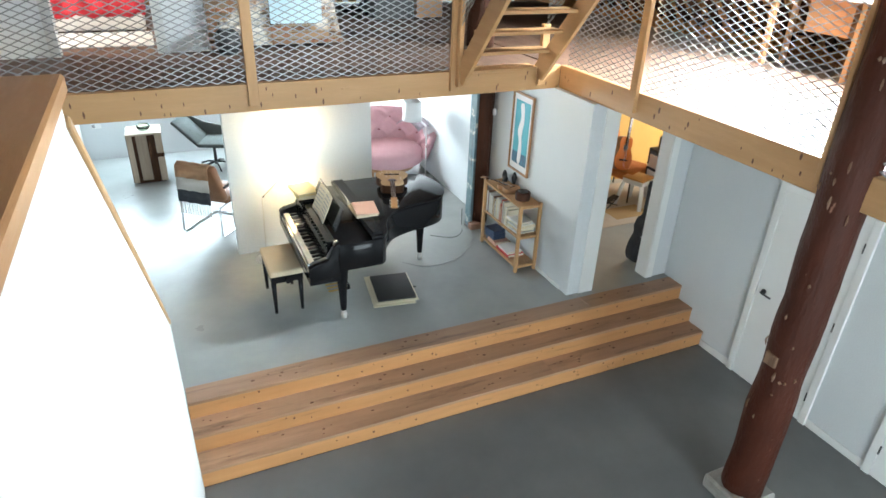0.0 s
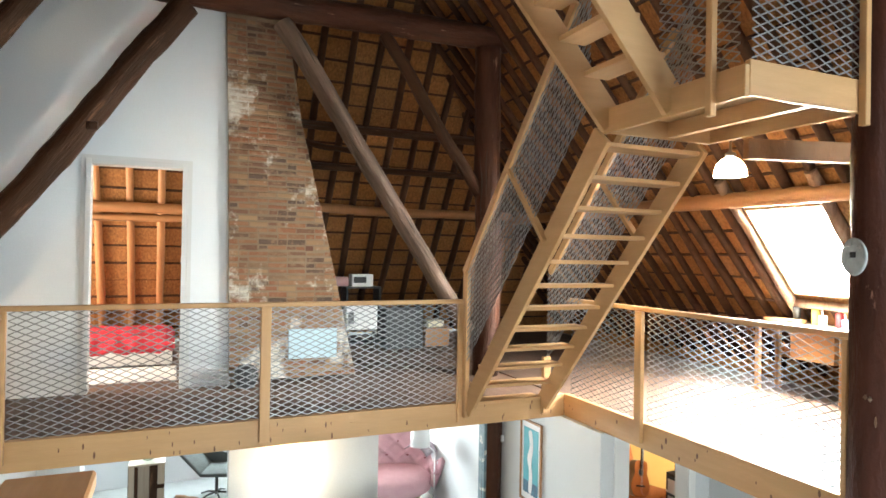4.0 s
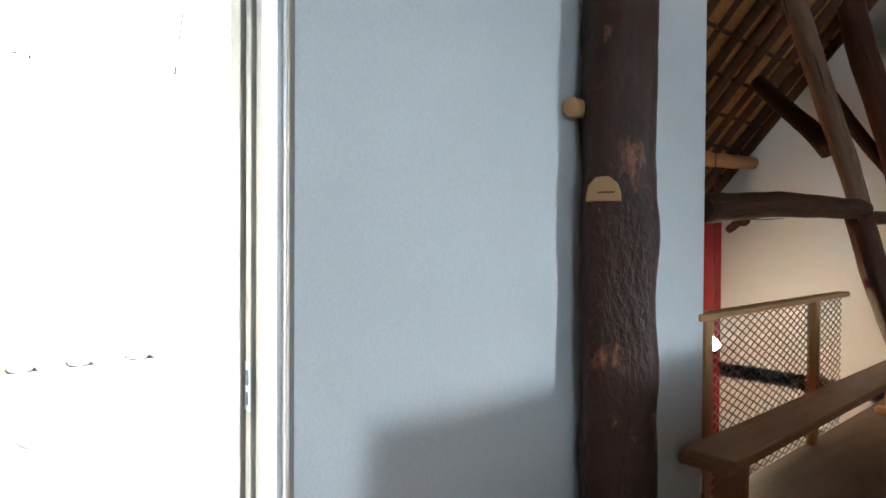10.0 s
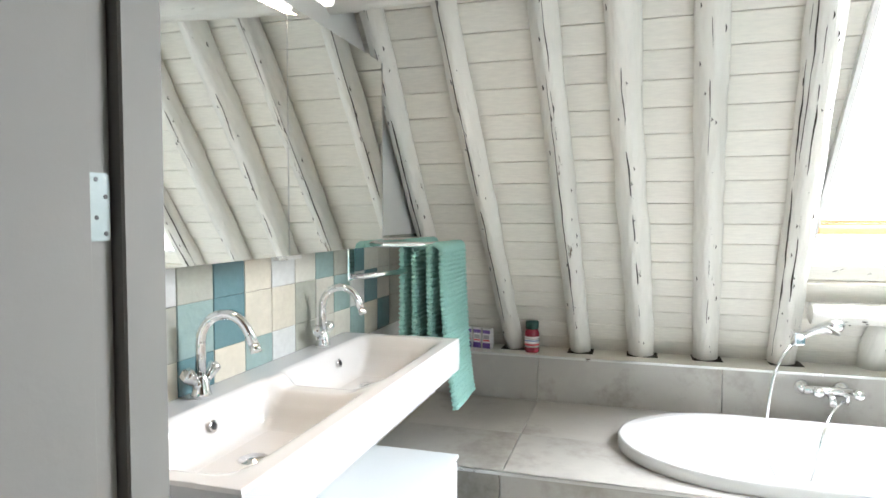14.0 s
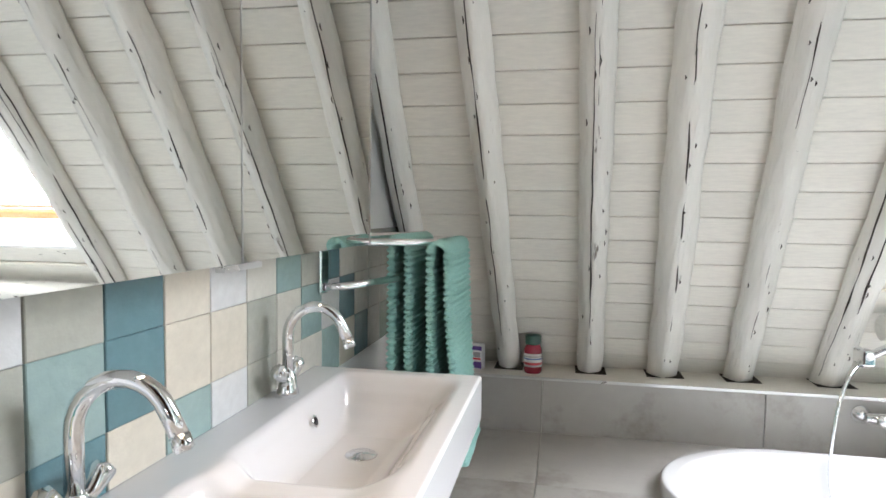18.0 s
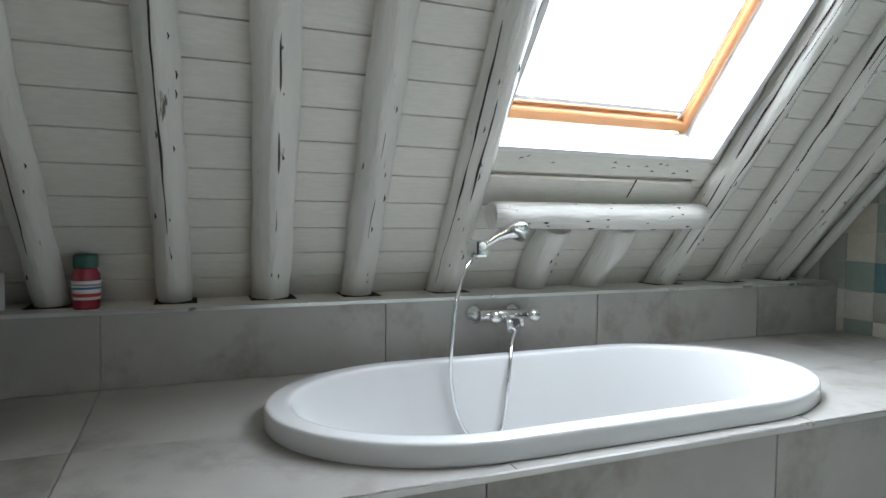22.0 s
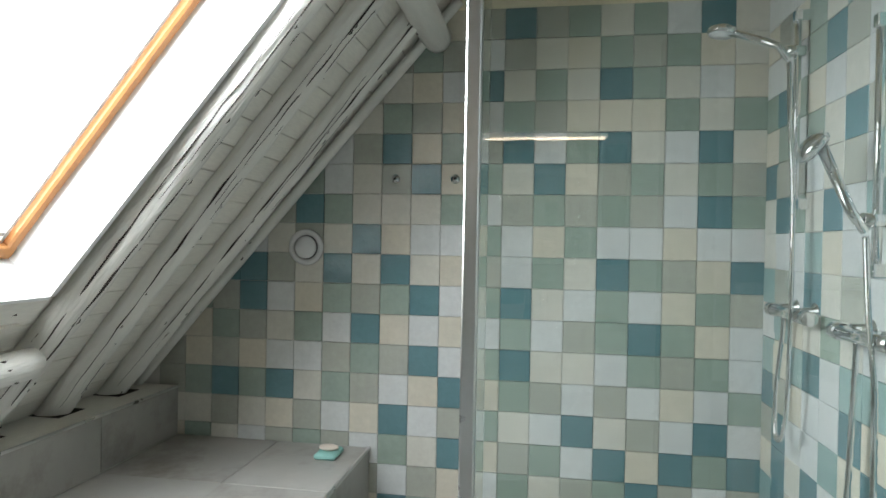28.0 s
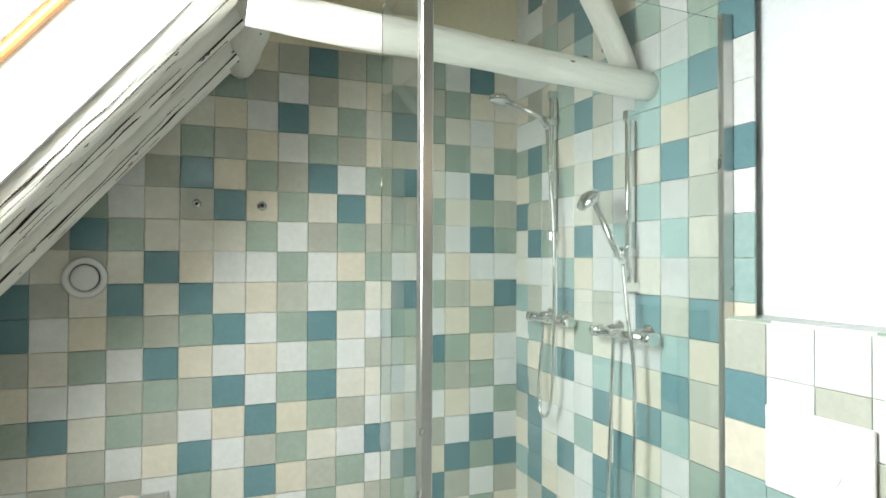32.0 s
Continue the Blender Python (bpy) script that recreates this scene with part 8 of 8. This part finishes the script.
part("top", soft(B(-0.17, 0.17, -0.17, 0.17, 0.43, 0.455), 0.006), mat("orange_ply", (0.62, 0.33, 0.10), (0.55, 0.28, 0.08), 0.4, scale=4, stretch=(1, 6, 1), bump=0.02), sl)
part("apron", B(-0.165, 0.165, -0.165, 0.165, 0.36, 0.429, bevel=0.005), COL["white"], sl)
for x in (-1, 1):
    for y in (-1, 1):
        part("leg", obox(bmesh.new(), (x * 0.15, y * 0.15, 0.36), (x * 0.20, y * 0.20, 0.0), 0.05, 0.04), COL["white"], sl)
fs = thing("foot_rest", "small black folding guitar foot rest on the rug", "foot rest", (8.22, 3.72, ZP), 15)
part("plate", obox(bmesh.new(), (-0.13, 0, 0.10), (0.13, 0, 0.15), 0.10, 0.012), "black_matt", fs)
for s in (-1, 1):
    part("leg", obox(bmesh.new(), (-0.12, s * 0.04, 0.012), (0.10, s * 0.04, 0.13), 0.012, 0.012), "black_matt", fs)
    part("leg", obox(bmesh.new(), (0.12, s * 0.052, 0.012), (-0.10, s * 0.052, 0.10), 0.012, 0.012), "black_matt", fs)
gc = thing("guitar_case", "upright black soft guitar case behind the door jamb", "guitar case", (7.56, 2.24, ZP), 0)
half = [(0.0, 0.0), (0.16, 0.02), (0.215, 0.14), (0.19, 0.28), (0.145, 0.38), (0.155, 0.48), (0.12, 0.58), (0.055, 0.64), (0.05, 1.0), (0.0, 1.02)]
ol = smooth_outline(half[:-1] + [(0.0, 1.02)] + [(-x, z) for x, z in reversed(half[1:-1])], 4)
part("bag", soft(prism(bmesh.new(), ol, "y", -0.07, 0.07), 0.02, 2), CLOTH["charcoal"], gc)
part("label_bar", B(-0.14, -0.02, -0.074, -0.0705, 0.36, 0.375), COL["white"], gc)
part("handle", sweep(bmesh.new(), [(-0.10, -0.075, 0.52), (-0.06, -0.10, 0.56), (0.0, -0.075, 0.52)], 0.008, 6), "black_matt", gc)
sr = thing("music_shelf", "white and black shelf with boxes and gear in the music room", "shelf", (8.95, 3.30, ZP))
for z in (0.0, 0.25, 0.5, 0.75):
    part("shelf_board", B(0, 0.42, 0, 0.6, z, z + 0.03), "black_matt" if z > 0.6 else COL["white"], sr)
for y in (0.0, 0.57):
    part("side", B(0.001, 0.419, y, y + 0.03, 0.031, 0.75), "black_matt", sr)
for k in range(3):
    part("drawer_front", B(-0.012, -0.001, 0.04, 0.56, 0.05 + 0.24 * k, 0.22 + 0.24 * k, bevel=0.004), COL["white"], sr)
am = thing("amplifier", "small black amplifier with cables on the music shelf", "amplifier", (9.0, 3.40, ZP + 0.78))
part("body", B(0, 0.3, 0, 0.4, 0, 0.20, bevel=0.01), "black_matt", am)
part("cable_coil", sweep(bmesh.new(), [(0.12 + 0.09 * math.cos(a * 0.6), 0.2 + 0.12 * math.sin(a * 0.6), 0.21 + 0.003 * a) for a in range(24)], 0.008, 6), COL["yellow"], am)

# ---- doors of the lower hall ----
for (y0, y1, hy, s), lab in zip(((-0.20, 0.62, 0.54, 1), (-1.75, -0.93, -1.66, -1)), ("closed flush white door with a black lever handle", "closed flush white door beside the red-brown post")):
    dr_ = tagged(new("door_3" if s > 0 else "door_4"), lab, "door", kind="structure")
    part("leaf", B(7.578, 7.598, y0, y1, ZL + 0.008, ZL + 2.10, bevel=0.002), "white_paint", dr_)
    for ya, yb in ((y0 - 0.075, y0 - 0.004), (y1 + 0.004, y1 + 0.075)):
        part("door_frame", B(7.568, 7.599, ya, yb, ZL, ZL + 2.17, bevel=0.003), "white_paint", dr_)
    part("door_frame", B(7.568, 7.599, y0 - 0.003, y1 + 0.003, ZL + 2.104, ZL + 2.17, bevel=0.003), "white_paint", dr_)
    part("gap_shadow", B(7.590, 7.5995, y0 - 0.0038, y0 - 0.0002, ZL, ZL + 2.1), "black_matt", dr_)
    part("gap_shadow", B(7.590, 7.5995, y1 + 0.0002, y1 + 0.0038, ZL, ZL + 2.1), "black_matt", dr_)
    hd = part("door_handle", sweep(bmesh.new(), [(7.578, hy, ZL + 1.05), (7.525, hy, ZL + 1.05), (7.522, hy - s * 0.02, ZL + 1.05), (7.522, hy - s * 0.12, ZL + 1.045)], 0.010, 8), "black_matt", dr_, "black lever handle")
    part("rose", sweep(bmesh.new(), [(7.5775, hy, ZL + 1.05), (7.568, hy, ZL + 1.05)], 0.026, 16), "black_matt", hd)
    for z in (0.25, 1.05, 1.85):
        part("hinge", sweep(bmesh.new(), [(7.572, (y0 if s > 0 else y1) - 0.001 * s, ZL + z), (7.572, (y0 if s > 0 else y1) - 0.001 * s, ZL + z + 0.09)], 0.008, 8), "black_matt", dr_)
sk_ = tagged(new("baseboard"), "white painted skirting board", "skirting", kind="structure")
for a in ((7.584, 7.599, 0.70, 1.11, ZL, ZL + 0.08), (7.584, 7.599, -0.85, -0.28, ZL, ZL + 0.08), (7.584, 7.599, -5.5, -1.83, ZL, ZL + 0.08)):
    part("skirting", B(*a, bevel=0.003), "white_paint", sk_)
for a in ((6.184, 6.199, 2.0, 3.70, ZP, ZP + 0.05),):
    part("skirting", B(*a, bevel=0.002), "white_paint", sk_)
dj3 = tagged(new("door_5"), "white lining of the open doorway to the music room", "door frame", kind="structure")
for a in ((6.36, 6.535, 1.845, 1.859, ZP, -0.2), (7.31, 7.40, 1.845, 1.859, ZP, -0.2), (6.521, 6.537, 1.86, 2.03, ZP, -0.2), (7.303, 7.319, 1.86, 2.03, ZP, -0.2)):
    part("door_frame", B(*a), "white_paint", dj3)

# ---- pieces: glazed wall tiles, chimney bricks ----
def glaze(name, c, rough=0.16):
    return mat(name, c, tuple(v * 0.9 for v in c), rough, scale=16, bump=0.07, fine=40, vary=0.035, glossvar=0.06)


TILE = dict(W=glaze("white_glaze", (0.63, 0.64, 0.625)), P=glaze("pale_cream_glaze", (0.62, 0.60, 0.53)), C=glaze("cream_glaze", (0.62, 0.575, 0.475)), S=glaze("sea_green_glaze", (0.28, 0.385, 0.365)),
            G=glaze("sage_green_glaze", (0.30, 0.365, 0.31)), K=glaze("grey_green_glaze", (0.40, 0.405, 0.35)), T=glaze("teal_glaze_tile", (0.115, 0.215, 0.235)))
_tile_mesh = {}


def tile_mesh(c, s):
    """One glazed tile with soft edges and a faintly cushioned face, looking along +z."""
    if (c, s) not in _tile_mesh:
        bm = bmesh.new()
        h = s / 2 - 0.0010
        lv = [(h, 0.0), (h, 0.0052), (h - 0.0016, 0.0066)]
        rg = [[bm.verts.new((sx * a, sy * a, z)) for sx, sy in ((-1, -1), (1, -1), (1, 1), (-1, 1))] for a, z in lv]
        for a, b in zip(rg, rg[1:]):
            for i in range(4):
                bm.faces.new((a[i], a[(i + 1) % 4], b[(i + 1) % 4], b[i]))
        bm.faces.new(rg[-1])
        me = bpy.data.meshes.new("tile")
        bm.to_mesh(me)
        bm.free()
        me.materials.append(TILE[c])
        _tile_mesh[(c, s)] = me
    return _tile_mesh[(c, s)]


trng = random.Random(5)


def put_tile(c, s, place, face, parent):
    """A tile whose face looks along face; each sits a hair askew."""
    ob = new("tile", tile_mesh(c, s))
    q = Vector(face).to_track_quat("Z", "Y")
    w = Euler((trng.uniform(-0.006, 0.006), trng.uniform(-0.006, 0.006), trng.uniform(-0.004, 0.004))).to_quaternion()
    ob.matrix_world = Matrix.LocRotScale(Vector(place), q @ w, None)
    ob.parent = parent
    return ob


# colours of the end wall, row by row from the top; columns run from the slope to the corner
ROWS = {
    -8: "..........CKTKG?GWTP", -7: ".........GKWKP?GKGCP", -6: "........PCWTPGP?GPWC", -5: ".......PGKCWGKC?CGPG",
    -4: "......WKTCGKTWG?PWTP", -3: ".....GWPKTCGPTC?GPGK", -2: "....KTGPPPGWKGK?KWTG", -1: "....PKPTCWWGWCG?WCWW",
    0: "...TKPTPTPCKWGP?GKCT", 1: "..KTWCGKGTWGTPW?WCGK", 2: ".CGKPGWTCWCWGWK?TGCW", 3: "KCKCWWKGKTWGTPP?GKGW",
    4: "KGTGTPGKWCTCGKW?WCWG", 5: "PPKPCKWCTWKGPWT?KWTW", 6: "CGPWKGKWGPTCKGW?CTGT", 7: "WKCPWGTKWKCWGPK?TKWK",
    8: "GWPKWPCCTGWKWTC?WPGC", 9: "PKGWTCWKPCGTWKP?GCWT"}
wn = bpy.data.objects["wall_bath_north"]
for r, line in ROWS.items():
    for i, ch in enumerate(line):
        c = i - 9
        x, z = -2.04 + 0.13 * (c + 0.5), 1.283 - 0.13 * (r + 0.5)
        if z < 0.06 or x > -0.62:
            continue
        if ch == "?":
            ch = trng.choice("WPCGKTW")
        if ch == ".":
            if x + 0.065 < west_x(z - 0.065) + 0.02:
                continue
            ch = trng.choice("WPCGKT")
        put_tile(ch, 0.13, (x, 0.0075, z), (0, -1, 0), wn)
we = bpy.data.objects["wall_shower_east"]
# columns run from the glass towards the corner, rows from the top
EROWS = ("WTSSWKTGWWW", "WKCSWPWCGTG", "TPTPKTPGWGC", "WKWSWKPWKKT", "SPSWSWTPGTP", "SKWPWWCSWWP", "CTKTWKPTWKS", "GCSWWPGPCSW", "WKTCSSWTSCS", "WCSTCTWWCKT")
for r in range(-6, 14):
    for i in range(11):
        y, z = -0.115 - 0.1318 * (9.5 - i), 1.916 + 0.0655 - 0.131 * r
        ch = EROWS[r][i] if 0 <= r < 10 else trng.choice("WWPPCGSKTT")
        if z > 0.06 and y < -0.06:
            put_tile(ch, 0.1314, (-0.6115, y, z), (-1, 0, 0), we)
        elif z > 0.06:
            put_tile(ch, 0.1314, (-0.6113, -0.066, z), (-1, 0, 0), we)
ws = bpy.data.objects["wall_bath_south"]
SROW = ((1.181, "WWKTCWPSKTPPKKGK"), (1.045, "PKSTCCKPSWTPKKGT"), (0.909, "WCTCSWKPPSCTKGKW"))
for zb, line in SROW:
    for i, ch in enumerate(line):
        x = -0.833 - 0.139 * (i + 0.5)
        if x < -2.98:
            continue
        put_tile(ch, 0.1375, (x, -3.7075, zb + 0.0685), (0, 1, 0), ws)
for i in range(6):
    y = -1.4415 - 0.0675 - 0.135 * i
    for r in range(8):
        put_tile(("KWWWWK", "TWKWCW", "CWWKWW", "SSWCKW", "WCSWTC", "KWPWCS", "PSWKWW", "WKCWSW")[r][i], 0.135, (-0.738, y, 1.222 - 0.0675 - 0.135 * r), (-1, 0, 0), tl)
    put_tile("G" if i % 3 == 0 else "W", 0.135, (-0.66, y, 1.222), (0, 0, 1), tl)

# bricks
BR = bpy.data.materials.new("worn_brick")
BR.use_nodes = True
nt = BR.node_tree
bsdf = nt.nodes["Principled BSDF"]
inf, geo = nt.nodes.new("ShaderNodeObjectInfo"), nt.nodes.new("ShaderNodeNewGeometry")
cr_ = nt.nodes.new("ShaderNodeValToRGB")
els = cr_.color_ramp.elements
els[0].color, els[1].color = (0.19, 0.066, 0.026, 1), (0.07, 0.038, 0.024, 1)
for p_, c_ in ((0.2, (0.21, 0.082, 0.034, 1)), (0.4, (0.24, 0.120, 0.055, 1)), (0.55, (0.11, 0.042, 0.020, 1)), (0.7, (0.29, 0.17, 0.085, 1)), (0.85, (0.085, 0.042, 0.022, 1))):
    els.new(p_).color = c_
nt.links.new(inf.outputs["Random"], cr_.inputs[0])
nz = nt.nodes.new("ShaderNodeTexNoise")
nz.inputs["Scale"].default_value, nz.inputs["Detail"].default_value, nz.inputs["Roughness"].default_value = 1.6, 8, 0.7
nt.links.new(geo.outputs["Position"], nz.inputs["Vector"])
mr = nt.nodes.new("ShaderNodeMapRange")
mr.inputs[1].default_value, mr.inputs[2].default_value = 0.545, 0.67
nt.links.new(nz.outputs[0], mr.inputs[0])
mxn = nt.nodes.new("ShaderNodeMix")
mxn.data_type = "RGBA"
nt.links.new(mr.outputs[0], mxn.inputs[0])
nt.links.new(cr_.outputs[0], mxn.inputs[6])
mxn.inputs[7].default_value = (0.62, 0.57, 0.49, 1)
# mortar smeared over the faces
n3, m3, x3 = nt.nodes.new("ShaderNodeTexNoise"), nt.nodes.new("ShaderNodeMapRange"), nt.nodes.new("ShaderNodeMix")
n3.inputs["Scale"].default_value, n3.inputs["Detail"].default_value, n3.inputs["Roughness"].default_value = 9.0, 6, 0.7
m3.inputs[1].default_value, m3.inputs[2].default_value = 0.50, 0.66
x3.data_type = "RGBA"
x3.inputs[7].default_value = (0.25, 0.145, 0.080, 1)
nt.links.new(geo.outputs["Position"], n3.inputs["Vector"])
nt.links.new(n3.outputs[0], m3.inputs[0])
nt.links.new(m3.outputs[0], x3.inputs[0])
nt.links.new(cr_.outputs[0], x3.inputs[6])
nt.links.new(x3.outputs[2], mxn.inputs[6])
nt.links.new(mxn.outputs[2], bsdf.inputs["Base Color"])
bsdf.inputs["Roughness"].default_value = 0.9
n2 = nt.nodes.new("ShaderNodeTexNoise")
n2.inputs["Scale"].default_value = 45
nt.links.new(geo.outputs["Position"], n2.inputs["Vector"])
bp_ = nt.nodes.new("ShaderNodeBump")
bp_.inputs["Strength"].default_value, bp_.inputs["Distance"].default_value = 0.6, 0.006
nt.links.new(n2.outputs[0], bp_.inputs["Height"])
nt.links.new(bp_.outputs[0], bsdf.inputs["Normal"])
bmsh = []
for v in range(4):
    bm = box(bmesh.new(), -0.5, 0.5, 0.0, 0.05, -0.026, 0.026)
    bmesh.ops.bevel(bm, geom=[e for e in bm.edges if all(w.co.y < 0.01 for w in e.verts)], offset=0.006, segments=1, affect="EDGES")
    for w in bm.verts:
        w.co.z += 0.004 * noise.noise(Vector((w.co.x * 3, v * 5.0, w.co.z * 20)))
        w.co.y += 0.004 * noise.noise(Vector((w.co.x * 3, v * 7.0, w.co.z * 30))) if w.co.y < 0.02 else 0
    me = bpy.data.meshes.new("brick")
    bm.to_mesh(me)
    bm.free()
    me.materials.append(BR)
    bmsh.append(me)
brng = random.Random(11)
row, z = 0, 0.08
while z < 4.13:
    l, r = chim_edges(z)
    x = l - (0.11 if row % 2 else 0.0)
    while x < r - 0.02:
        w = brng.choice((0.215, 0.215, 0.21, 0.105))
        a, b = max(x, l), min(x + w, r)
        if b - a > 0.03:
            ob = new("brick", brng.choice(bmsh))
            ob.matrix_world = Matrix.LocRotScale(((a + b) / 2, 4.235 + brng.uniform(-0.009, 0.010), z + brng.uniform(-0.004, 0.004)), Euler((0, brng.uniform(-0.012, 0.012), brng.uniform(-0.012, 0.012))), (b - a - brng.uniform(0.006, 0.02), 1, brng.uniform(0.6, 1.04)))
            ob.parent = chim
        x += w
    row += 1
    z += 0.0665
